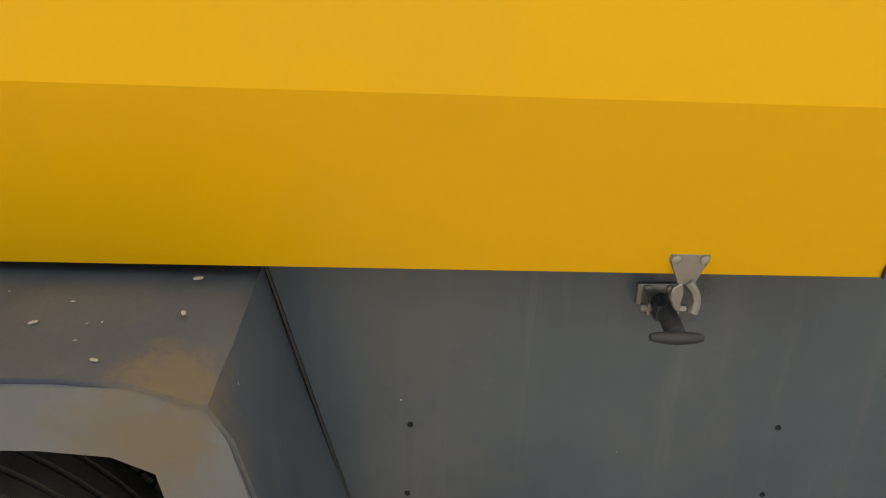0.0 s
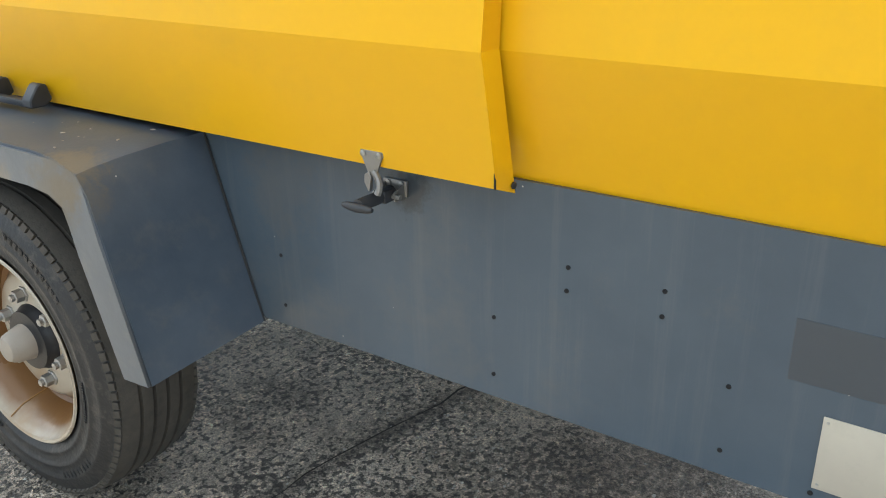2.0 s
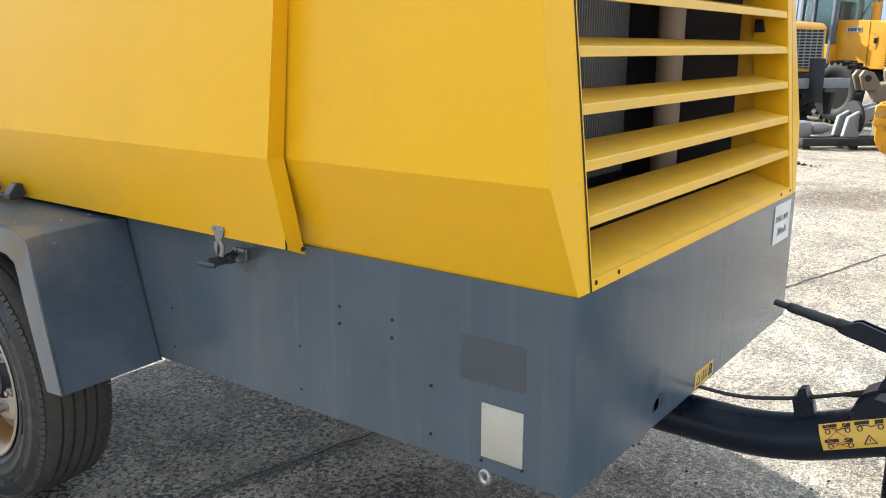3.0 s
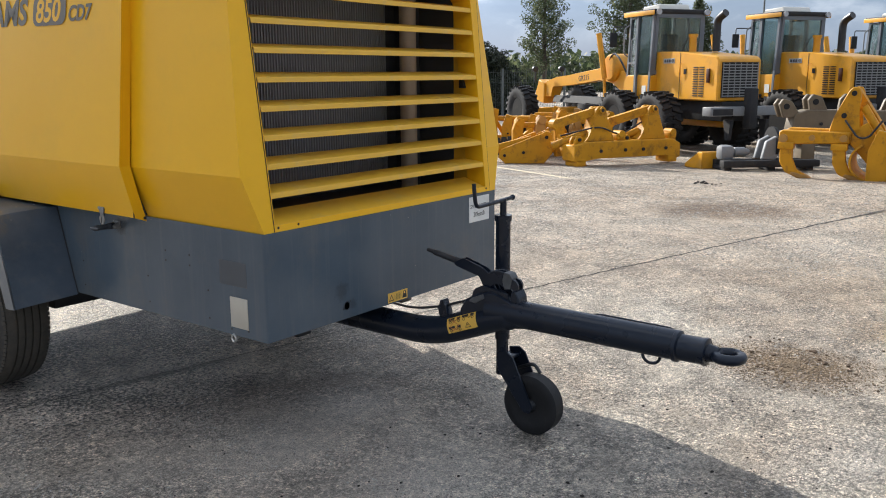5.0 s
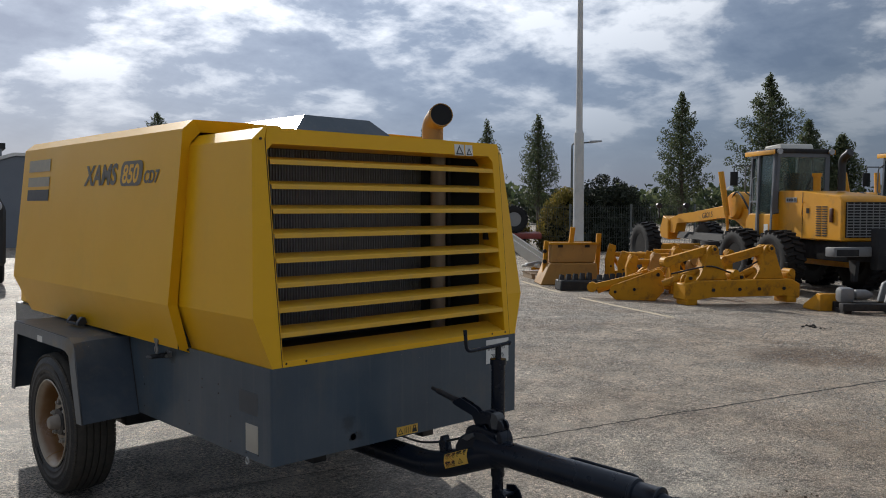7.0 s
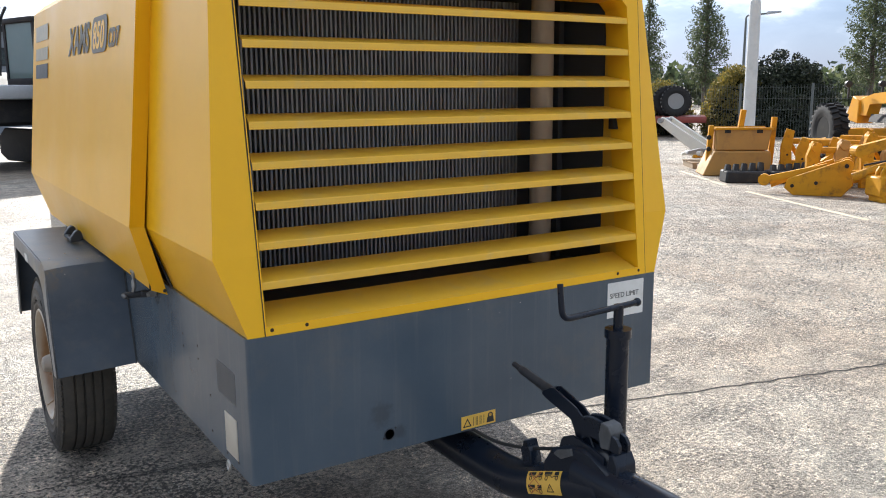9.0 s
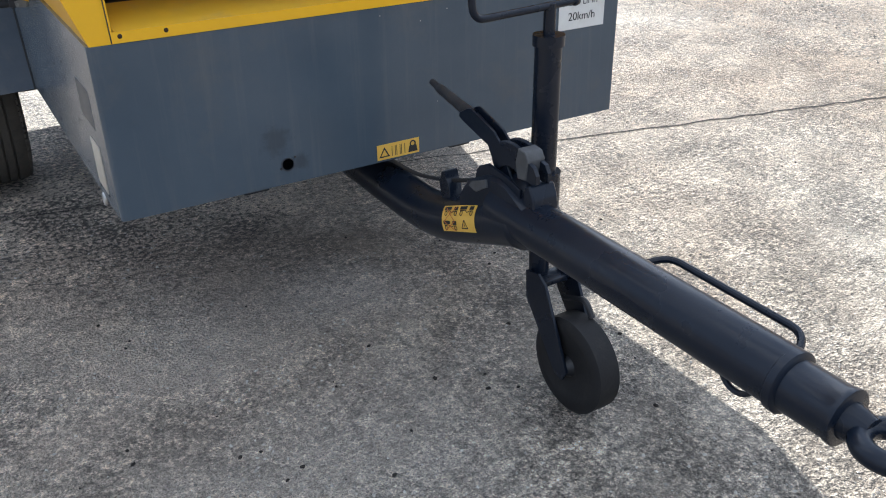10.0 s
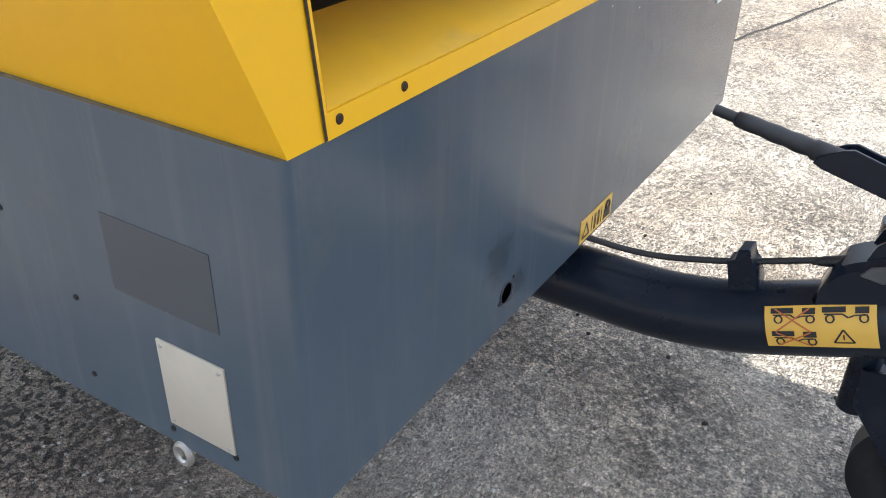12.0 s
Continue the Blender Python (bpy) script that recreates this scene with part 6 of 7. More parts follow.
for y in (0.0, 0.42):
    bm = bmesh.new()
    prism(bm, [(-0.45, 0.12), (-0.30, 0.0), (0.45, 0.0), (0.62, 0.20), (0.55, 0.58), (0.42, 0.60), (-0.40, 0.28)], "y", y, y + 0.08, 0.01)
    pin(bm, (0.5, y + 0.04, 0.52), "y", 0.11, 0.06)
    part("side_plate", bm, M_MACHINE_OLD, at1, "worn yellow side plate")
for y in (-0.012, 0.50):
    for x, z, r_ in ((0.5, 0.52, 0.035), (-0.32, 0.16, 0.03), (0.05, 0.22, 0.03)):
        part("bore", pin(bmesh.new(), (x, y, z), "y", r_, 0.012, 16), M_DARK, at1)
bm = bmesh.new()
box(bm, (-0.2, 0.06, 0.05), (0.4, 0.44, 0.12), 0.01)
part("floor_plate", bm, M_MACHINE_OLD, at1)
bm = rod(bmesh.new(), [(-0.78, 0.10, 0.24), (0.2, 0.15, 0.50)], [0.075, 0.06], 4)
part("fork_arm", pin(bm, (-0.78, 0.1, 0.24), "y", 0.10, 0.07), M_MACHINE_OLD, at1, "worn yellow arm", None)
part("fork_arm", rod(bmesh.new(), [(-0.70, 0.45, 0.14), (0.3, 0.40, 0.56)], [0.09, 0.07], 4), M_MACHINE_OLD, at1, "worn yellow arm", None)

# second pile behind: upright frames
rngp = random.Random(11)
for k, (x, y, rz, s) in enumerate(((13.9, 7.2, -35, 0.82), (14.8, 7.9, -62, 0.9), (15.5, 6.8, -20, 0.85), (15.6, 8.9, -48, 0.85), (16.6, 8.3, -75, 0.9))):
    a3 = attachment("coupler_frame", ("worn yellow coupler frame stood upright", "ochre coupler frame lying on concrete")[k % 2], x, y, rz)
    bm = bmesh.new()
    box(bm, (-0.75 * s, -0.08, 0.10), (0.75 * s, 0.12, 0.32), 0.02)
    box(bm, (-0.60 * s, -0.06, 0.78 * s), (0.62 * s, 0.08, 0.92 * s), 0.02)
    part("cross_bar", bm, M_MACHINE_OLD, a3)
    for q in (-0.62, 0.0, 0.58):
        bm = bmesh.new()
        h = 0.66 + 0.36 * rngp.random()
        prism(bm, [(q * s - 0.10, 0.0), (q * s + 0.14, 0.0), (q * s + 0.10, 0.55), (q * s + 0.14, h), (q * s - 0.02, h + 0.05), (q * s - 0.12, 0.6)], "y", -0.14, -0.03, 0.01)
        pin(bm, (q * s + 0.04, -0.08, h - 0.06), "y", 0.09, 0.09)
        for z in (0.22, 0.44):
            part("bore", pin(bmesh.new(), (q * s + 0.02, -0.142, z), "y", 0.022, 0.008, 12), M_DARK, a3)
        part("upright_plate", bm, M_MACHINE_OLD if (k + int(q * 4)) % 3 else M_MACHINE_BROWN, a3, "yellow upright plate")
        bm = bmesh.new()
        rod(bm, [(q * s + 0.02, -0.10, h - 0.18), (q * s + 0.30 - 0.2 * q, 0.28, 0.14)], 0.045, 10)
        part("strut", bm, M_MACHINE_OLD, a3, "thin yellow strut")
    bm = bmesh.new()
    rod(bm, [(-0.5 * s, -0.4, 0.12), (0.3 * s, 0.1, 0.75)], [0.09, 0.08], 4)
    rod(bm, [(0.5 * s, -0.5, 0.10), (0.55 * s, 0.05, 0.60)], 0.06, 12)
    part("brace", bm, M_MACHINE_OLD, a3, "", None)

# large ripper with curved shanks
rp = attachment("ripper", "large yellow three-shank ripper resting on its teeth", 12.05, 1.60, -84)
for y in (-0.06, 0.62):
    bm = bmesh.new()
    prism(bm, [(0.0, 0.62), (0.06, 0.60), (1.15, 0.64), (1.15, 0.84), (0.06, 0.86), (0.0, 0.83)], "y", y, y + 0.14, 0.02)
    part("side_beam", bm, M_MACHINE_OLD, rp, "yellow ripper side beam")
for x in (0.10, 0.60, 1.05):
    part("cross_tube", box(bmesh.new(), (x - 0.07, 0.05, 0.62), (x + 0.07, 0.65, 0.78), 0.01), M_MACHINE_OLD, rp)
for x, y in ((0.06, -0.02), (0.92, -0.02)):
    bm = bmesh.new()
    prism(bm, [(x - 0.03, 0.62), (x + 0.17, 0.62), (x + 0.17, 0.34), (x + 0.24, 0.16), (x + 0.44, 0.06), (x + 0.46, 0.0), (x + 0.30, 0.0), (x + 0.08, 0.10), (x - 0.02, 0.28)], "y", y - 0.06, y + 0.06, 0.015)
    part("shank", bm, M_MACHINE_OLD, rp, "curved worn ripper shank", 30)
for y in (0.02, 0.50):
    bm = bmesh.new()
    prism(bm, [(0.78, 0.80), (0.86, 1.00), (1.06, 1.40), (1.13, 1.47), (1.22, 1.46), (1.26, 1.38), (1.24, 1.05), (1.30, 0.80)], "y", y, y + 0.09, 0.012)
    part("hanger_plate", bm, M_MACHINE_OLD, rp, "tall yellow hanger plate", 30)
    bm = bmesh.new()
    prism(bm, [(1.15, 0.86), (1.40, 0.92), (1.68, 0.50), (1.86, 0.30), (1.84, 0.04), (1.62, 0.02), (1.40, 0.36), (1.15, 0.62)], "y", y, y + 0.07, 0.012)
    part("lower_plate", bm, M_MACHINE_OLD, rp, "worn yellow lower plate", 30)
bm = bmesh.new()
rod(bm, [(1.16, 0.30, 1.40), (1.62, 0.32, 0.82)], 0.095, 4)
part("lift_link", bm, M_MACHINE_OLD, rp, "square yellow lift link", None)
bm = bmesh.new()
rod(bm, [(1.30, 0.12, 1.16), (1.72, 0.14, 0.60)], 0.07, 14)
rod(bm, [(1.66, 0.14, 0.68), (1.95, 0.15, 0.30)], 0.04, 12)
part("ram", bm, M_MACHINE_OLD, rp, "yellow hydraulic ram")
bm = bmesh.new()
prism(bm, [(1.45, 0.0), (1.80, 0.0), (1.85, 0.85), (1.58, 0.90), (1.45, 0.55)], "y", -0.22, -0.10, 0.015)
part("end_plate", bm, M_MACHINE_OLD, rp)
bm = bmesh.new()
rod(bm, bend([(1.05, -0.04, 0.95), (1.35, -0.12, 0.70), (1.62, -0.08, 0.95)], 0.15, 5), 0.018, 8)
part("hydraulic_hose", bm, M_BLACK, rp, "black hydraulic hose")
for y in (-0.075, 0.77):
    for x, z, r_ in ((0.08, 0.71, 0.075), (0.55, 0.73, 0.05), (1.05, 0.73, 0.06)):
        part("pin_head", pin(bmesh.new(), (x, y, z), "y", r_, 0.022, 16), M_MACHINE_BROWN, rp)
for x, y in ((0.06, -0.02), (0.92, -0.02)):
    bm = bmesh.new()
    prism(bm, [(x + 0.20, 0.115), (x + 0.46, 0.055), (x + 0.52, 0.0), (x + 0.34, 0.0), (x + 0.16, 0.07)], "y", y - 0.075, y + 0.075, 0.01)
    part("tooth", bm, M_MACHINE_BROWN, rp, "worn rusty ripper tooth")
    bm = bmesh.new()
    box(bm, (x - 0.06, y - 0.085, 0.52), (x + 0.20, y + 0.085, 0.64), 0.012)
    part("shank_pocket", bm, M_MACHINE_OLD, rp)
for y in (0.0, 0.60):
    for x, z in ((1.15, 1.37), (1.02, 1.02), (1.60, 0.36)):
        part("bore", pin(bmesh.new(), (x, y, z), "y", 0.042, 0.03, 14), M_DARK, rp)
bm = bmesh.new()
rings = [[(1.50 + 0.34 * math.cos(t), y, 0.34 + 0.34 * math.sin(t)) for t in np.linspace(radians(120), radians(300), 12)] for y in (-0.15, 0.72)]
rows_faces(bm, rings, False)
thicken(part("curved_plate", bm, M_MACHINE_OLD, rp, "curved worn yellow guard plate", 40), 0.03)
for ob in rp.children_recursive:
    for v in ob.data.vertices:
        v.co.x, v.co.z = v.co.x * 0.90, v.co.z * (0.88 if v.co.z < 0.9 else 0.97)
rp2 = attachment("ripper", "yellow ripper frame with box end plate", 12.6, -0.75, -84)
bm = bmesh.new()
prism(bm, [(-0.3, 0.0), (0.35, 0.0), (0.35, 0.95), (-0.1, 0.95), (-0.3, 0.6)], "x", -0.05, 0.05, 0.012)
prism(bm, [(-0.3, 0.0), (0.35, 0.0), (0.35, 0.95), (-0.1, 0.95), (-0.3, 0.6)], "x", 0.75, 0.85, 0.012)
part("end_plate", bm, M_MACHINE_OLD, rp2)
bm = bmesh.new()
box(bm, (-0.1, 0.0, 0.55), (1.8, 0.3, 0.85), 0.02)
box(bm, (-0.1, -0.1, 0.05), (1.8, 0.2, 0.25), 0.02)
part("tool_beam", bm, M_MACHINE_OLD, rp2)

# small wedge blade and grey parts
wb = attachment("wedge_blade", "small bright yellow wedge blade", 13.15, 3.45, -35)
bm = bmesh.new()
prism(bm, [(-0.25, 0.0), (0.30, 0.0), (0.27, 0.08), (-0.14, 0.31), (-0.26, 0.31)], "x", 0.05, 0.55, 0.01)
part("blade", bm, M_MACHINE, wb, "bright yellow wedge plate")
gp = attachment("suspension_unit", "grey cast suspension unit on a low steel frame", 12.85, 2.80, -48)
bm = bmesh.new()
box(bm, (0.0, -0.15, 0.06), (1.75, 0.05, 0.18), 0.01)
box(bm, (0.05, 0.35, 0.06), (1.65, 0.50, 0.16), 0.01)
for x in (0.1, 0.9, 1.6):
    box(bm, (x - 0.06, -0.1, 0.0), (x + 0.06, 0.45, 0.07))
part("low_frame", bm, M_CHASSIS, gp, "dark low steel frame")
bm = bmesh.new()
prism(bm, [(0.75, 0.18), (1.0, 0.16), (1.12, 0.45), (1.45, 0.62), (1.42, 0.72), (1.05, 0.62), (0.82, 0.5)], "y", 0.0, 0.10, 0.015)
prism(bm, [(0.75, 0.18), (1.0, 0.16), (1.12, 0.45), (1.45, 0.62), (1.42, 0.72), (1.05, 0.62), (0.82, 0.5)], "y", 0.28, 0.38, 0.015)
rod(bm, [(0.9, 0.2, 0.40), (1.6, 0.15, 0.60)], 0.05, 10)
part("cast_arm", bm, M_SUSP, gp, "pale grey cast arms")
bm = bmesh.new()
box(bm, (0.04, 0.10, 0.16), (0.30, 0.38, 0.43), 0.07)
lathe(bm, [(-0.12, 0.05), (-0.08, 0.09), (0.10, 0.09), (0.20, 0.04)], (0.42, 0.25, 0.30), "x", 20)
part("gear_housing", bm, M_SUSP, gp, "rounded grey housing")
bm = bmesh.new()
lathe(bm, [(-0.03, 0.16), (-0.025, 0.29), (0.025, 0.29), (0.03, 0.16)], (1.02, 0.22, 0.46), "x", 26)
part("upright_wheel", bm, M_SOLID_RUBBER, gp, "black upright wheel")
oc = attachment("coupler_beam", "olive grey steel coupler beam with square lugs leaning on blocks", 14.35, 2.05, -50)
bm = bmesh.new()
prism(bm, [(0.0, 0.66), (0.12, 0.42), (2.3, 0.62), (2.3, 1.02), (0.30, 1.06), (0.05, 0.98)], "y", 0.0, 0.34, 0.02)
part("beam", bm, M_GREENMET, oc, "olive grey box beam")
for x in (0.35, 1.85):
    part("block", box(bmesh.new(), (x - 0.13, 0.0, 0.0), (x + 0.13, 0.32, 0.60 if x > 1 else 0.50), 0.02), M_GREENMET, oc)
for x, z, k in ((0.02, 0.92, 0.30), (0.52, 1.00, 0.20), (1.15, 1.00, 0.0), (1.95, 0.98, -0.15)):
    for y in (0.02, 0.24):
        bm = bmesh.new()
        prism(bm, [(x - 0.17, z), (x + 0.17, z), (x + 0.12 - k * 0.5, z + 0.30), (x - 0.04 - k * 0.5, z + 0.34), (x - 0.14 - k * 0.4, z + 0.24)], "y", y, y + 0.08, 0.01)
        part("lug", bm, M_GREENMET, oc)
        part("bore", pin(bmesh.new(), (x - 0.01 - k * 0.4, y + 0.04, z + 0.20), "y", 0.055, 0.052, 14), M_DARK, oc)
bm = bmesh.new()
rod(bm, [(-0.75, -0.3, 0.15), (0.2, 0.1, 0.70)], [0.10, 0.12], 4)
part("drag_arm", bm, M_GREENMET, oc, "", None)
part("plate", box(bmesh.new(), (1.30, -0.012, 0.72), (1.62, 0.0, 0.86), 0.003), M_MACHINE_BROWN, oc, "rusty patch plate")
for x in (0.55, 0.85, 1.75, 2.1):
    part("bolt", pin(bmesh.new(), (x, -0.01, 0.80), "y", 0.03, 0.016, 8), M_CHASSIS, oc)

# tapered ballast box with a row of dark pads in front
bx = attachment("ballast_box", "tapered ochre steel ballast box with raised rim", 14.35, 9.75, -38)
bm = bmesh.new()
prism(bm, [(-0.78, 0.0), (0.66, 0.0), (0.60, 0.52), (-0.56, 0.52)], "y", -0.1, 0.75, 0.02)
part("lower_box", bm, M_MACHINE_BROWN, bx, "tapered rusty ochre lower box")
bm = bmesh.new()
prism(bm, [(-0.50, 0.53), (0.56, 0.53), (0.64, 1.00), (-0.50, 1.00)], "y", 0.0, 0.65, 0.02)
part("upper_box", bm, M_MACHINE_BROWN, bx, "ochre upper box")
bm = bmesh.new()
for a_, b2 in (((-0.52, -0.03, 0.97), (0.66, 0.0, 1.02)), ((-0.52, 0.65, 0.97), (0.66, 0.68, 1.02)), ((-0.54, -0.03, 0.97), (-0.51, 0.68, 1.02))):
    box(bm, a_, b2, 0.004)
part("rim", bm, M_MACHINE_OLD, bx, "thin raised rim")
for x in (-0.28, 0.38):
    bm = bmesh.new()
    box(bm, (x - 0.06, -0.012, 0.90), (x + 0.06, 0.0, 0.97))
    part("pocket", bm, M_DARK, bx)
for x, y, h_ in ((0.06, 0.4, 1.38), (-0.62, 0.3, 1.05), (0.74, 0.5, 1.22)):
    part("stake", rod(bmesh.new(), [(x, y, 0.0 if abs(x) > 0.6 else 0.9), (x + 0.05, y - 0.04, h_)], 0.075, 4), M_MACHINE_OLD, bx, "", None)
for x, z, r_ in ((-0.62, 0.55, 0.05), (-0.62, 0.80, 0.05)):
    part("bore", pin(bmesh.new(), (x, 0.2, z), "y", r_, 0.02, 12), M_DARK, bx)
pad_ = attachment("track_pad", "dark rubber track pad with studs on concrete", 13.35, 8.85, -35, "dark pads by the box")
bm = bmesh.new()
prism(bm, [(-0.42, 0.0), (0.42, 0.0), (0.40, 0.22), (-0.40, 0.24)], "y", -0.25, 0.25, 0.03)
part("block", bm, M_CHASSIS, pad_, "dark rubber block")
for x in (-0.33, -0.17, -0.01, 0.15, 0.31):
    part("stud", rod(bmesh.new(), [(x, -0.02, 0.2), (x + 0.02, 0.02, 0.40 + 0.1 * math.sin(40 * x))], [0.085, 0.06], 8), M_CHASSIS, pad_, "", None)
copy_thing(pad_, at_ground(14.00, 8.30, -28))

# pale arms and beams further back
pa = attachment("loader_arm", "cream white lift arms lying on the ground", 16.9, 13.0, -70)
for y in (0.0, 0.55):
    bm = bmesh.new()
    prism(bm, [(-1.25, 0.95), (-1.1, 1.10), (0.2, 0.30), (0.9, 0.18), (0.9, 0.02), (0.0, 0.05)], "y", y, y + 0.12, 0.015)
    part("arm_plate", bm, M_CREAM, pa, "cream arm plate")
bm = bmesh.new()
box(bm, (-0.1, 0.0, 0.06), (0.3, 0.7, 0.2), 0.02)
part("cross_tube", bm, M_GREYMET, pa)
bm = bmesh.new()
pin(bm, (-1.12, 0.32, 1.0), "y", 0.07, 0.42)
part("pivot_pin", bm, M_GREYMET, pa)
cb = attachment("loaded_pallet", "wooden pallet loaded with cream and yellow machine parts", 15.6, 11.4, -35)
M_WOOD = surface("weathered_pallet_wood", (0.34, 0.25, 0.15), (0.26, 0.19, 0.12), 5, 0.8, bump=0.3, bscale=40)
for y in (-0.42, -0.14, 0.14, 0.42):
    part("board", box(bmesh.new(), (-0.70, y - 0.06, 0.12), (0.70, y + 0.06, 0.145), 0.004), M_WOOD, cb, "", None)
for x in (-0.62, 0.0, 0.62):
    part("bearer", box(bmesh.new(), (x - 0.05, -0.48, 0.0), (x + 0.05, 0.48, 0.12), 0.004), M_WOOD, cb, "", None)
rngl = random.Random(17)
for k in range(11):
    x, y = rngl.uniform(-0.55, 0.5), rngl.uniform(-0.4, 0.35)
    z = 0.15 + 0.05 * (k % 4)
    turn = Matrix.Translation((x, y, z)) @ Matrix.Rotation(rngl.uniform(-0.7, 0.7), 4, "Z")
    bm = bmesh.new()
    if k % 3:
        prism(bm, [(-0.30, 0.0), (0.28, 0.02), (0.26, 0.09), (0.05, 0.14), (-0.28, 0.07)], "y", -0.05, 0.05, 0.01)
    else:
        pin(bm, (0.0, 0.0, 0.06), "y", 0.06, 0.25)
    bmesh.ops.transform(bm, matrix=turn, verts=list(bm.verts))
    part("machine_part", bm, (M_CREAM, M_MACHINE_OLD, M_CREAM, M_GREYMET)[k % 4], cb, ("cream cast part", "yellow cast part", "cream cast part", "grey cast part")[k % 4])

# low trailer with dark machine far behind
lt = thing("low_trailer", "dark machine with big tyres on a red low trailer", "trailer")
lt.matrix_basis = at_ground(25.0, 21.5, -48)
bm = bmesh.new()
box(bm, (-3.5, -1.2, 0.55), (1.3, 1.2, 0.78), 0.03)
part("trailer_bed", bm, surface("dull_red_paint", (0.24, 0.04, 0.03), (0.2, 0.04, 0.03), 2, 0.5), lt, "dull red trailer bed")
for x in (-2.4, -1.3, 0.3):
    big_tyre(lt, (x, -1.0, 0.38), 0.38, 0.3, 18, rim=M_GREYMET)
big_tyre(lt, (0.16, -0.95, 1.36), 0.58, 0.42, rim=M_GREYMET)
big_tyre(lt, (-0.14, -0.45, 1.36), 0.58, 0.42, rim=M_GREYMET)
bm = bmesh.new()
prism(bm, [(-3.0, 0.8), (-0.9, 0.8), (-0.8, 1.2), (-1.1, 1.8), (-2.9, 1.9)], "y", -0.6, 0.8, 0.05)
part("machine_body", bm, M_CHASSIS, lt, "dark machine body")

def teal_pane(parent, pts):
    ob = pane(parent, pts)
    ob.data.materials[0] = M_TEAL
    return ob


# excavator and dark truck beyond the compressor's tail
exc = thing("excavator", "dark excavator with orange boom parked in the yard", "excavator")
exc.matrix_basis = at_ground(1.1, 19.5, -70)
for s in (-1, 1):
    bm = bmesh.new()
    prism(bm, [(-1.9, 0.15), (-1.6, 0.0), (1.6, 0.0), (1.9, 0.15), (1.9, 0.6), (1.6, 0.8), (-1.6, 0.8), (-1.9, 0.6)], "y", s * 1.25 - 0.28, s * 1.25 + 0.28, 0.04)
    part("track", bm, M_CHASSIS, exc, "dark crawler track")
bm = bmesh.new()
prism(bm, [(-2.3, 0.95), (1.6, 0.95), (1.6, 1.7), (0.2, 1.75), (-0.4, 2.1), (-2.3, 2.1)], "y", -1.3, 1.3, 0.08)
part("upper_body", bm, M_CHASSIS, exc, "dark upper body")
part("pale_panel", box(bmesh.new(), (1.3, -1.36, 1.50), (1.9, 1.2, 1.80), 0.06), M_SILVER, exc, "pale grey panel")
bm = bmesh.new()
box(bm, (0.2, 0.3, 1.7), (1.55, 1.3, 1.95), 0.04)
box(bm, (0.15, 0.25, 3.12), (1.6, 1.35, 3.24), 0.04)
for cx, cy in ((0.25, 0.35), (1.50, 0.35), (0.25, 1.25), (1.50, 1.25)):
    rod(bm, [(cx, cy, 1.9), (cx, cy, 3.15)], 0.06, 4)
part("cab", bm, M_CHASSIS, exc, "dark cab frame")
teal_pane(exc, [(1.51, 0.40, 1.95), (1.51, 1.20, 1.95), (1.51, 1.20, 3.12), (1.51, 0.40, 3.12)])
teal_pane(exc, [(0.24, 0.40, 1.95), (0.24, 1.20, 1.95), (0.24, 1.20, 3.12), (0.24, 0.40, 3.12)])
teal_pane(exc, [(0.30, 1.26, 1.95), (1.45, 1.26, 1.95), (1.45, 1.26, 3.12), (0.30, 1.26, 3.12)])
teal_pane(exc, [(0.30, 0.34, 1.95), (1.45, 0.34, 1.95), (1.45, 0.34, 3.12), (0.30, 0.34, 3.12)])
bm = bmesh.new()
rod(bm, bend([(0.7, -0.95, 1.6), (0.9, -1.1, 2.7), (1.6, -1.25, 3.1)], 0.5, 6), 0.24, 12)
part("boom", bm, M_ORANGE, exc, "faded orange boom")
for q in (0.0, 0.12, 0.24):
    part("hose", rod(bmesh.new(), bend([(1.2, -0.55 + q, 2.0), (1.5, -0.6 + q, 3.1), (2.2, -0.8 + q, 3.3)], 0.5, 5), 0.03, 8), M_BLACK, exc, "black rubber hose")

# dark truck beyond the compressor's tail
trk = thing("truck", "black truck with pale bumper parked in the yard", "truck")
trk.matrix_basis = at_ground(2.80, 16.4, -14)
bm = bmesh.new()
prism(bm, [(-0.95, 0.42), (0.75, 0.42), (0.78, 1.62), (0.62, 1.95), (-0.95, 1.95)], "y", 0.0, 4.2, 0.06)
part("body", bm, M_INK, trk, "black truck body")
part("bumper", box(bmesh.new(), (-0.98, -0.16, 1.58), (0.70, 0.02, 1.78), 0.07), M_SILVER, trk, "pale rounded bumper")
part("roof", box(bmesh.new(), (-0.95, 0.1, 1.96), (0.50, 3.9, 2.14), 0.05), M_CREAM, trk, "cream roof")
part("air_intake", box(bmesh.new(), (-0.85, 0.8, 2.14), (-0.05, 1.5, 2.46), 0.04), M_INK, trk)
for y in (0.7, 3.3):
    for x in (-0.72, 0.58):
        bm = lathe(bmesh.new(), [(-0.14, 0.22), (-0.15, 0.40), (-0.11, 0.46), (0.11, 0.46), (0.15, 0.40), (0.14, 0.22)], (x, y, 0.46), "x", 28)
        part("tyre", bm, M_SOLID_RUBBER, trk, "black tyre", 35)

# far hall
hall = thing("industrial_hall", "grey flat-roofed industrial hall with window band", "building")
hall.matrix_basis = at_ground(7.35, 47.0, -12)
bm = bmesh.new()
box(bm, (-17, -6, 0), (4.2, 6, 4.55))
part("wall", bm, M_FACADE, hall, "grey clad walls")
bm = bmesh.new()
box(bm, (-17.15, -6.15, 4.55), (4.35, 6.15, 4.82))
part("roof_edge", bm, M_CHASSIS, hall)
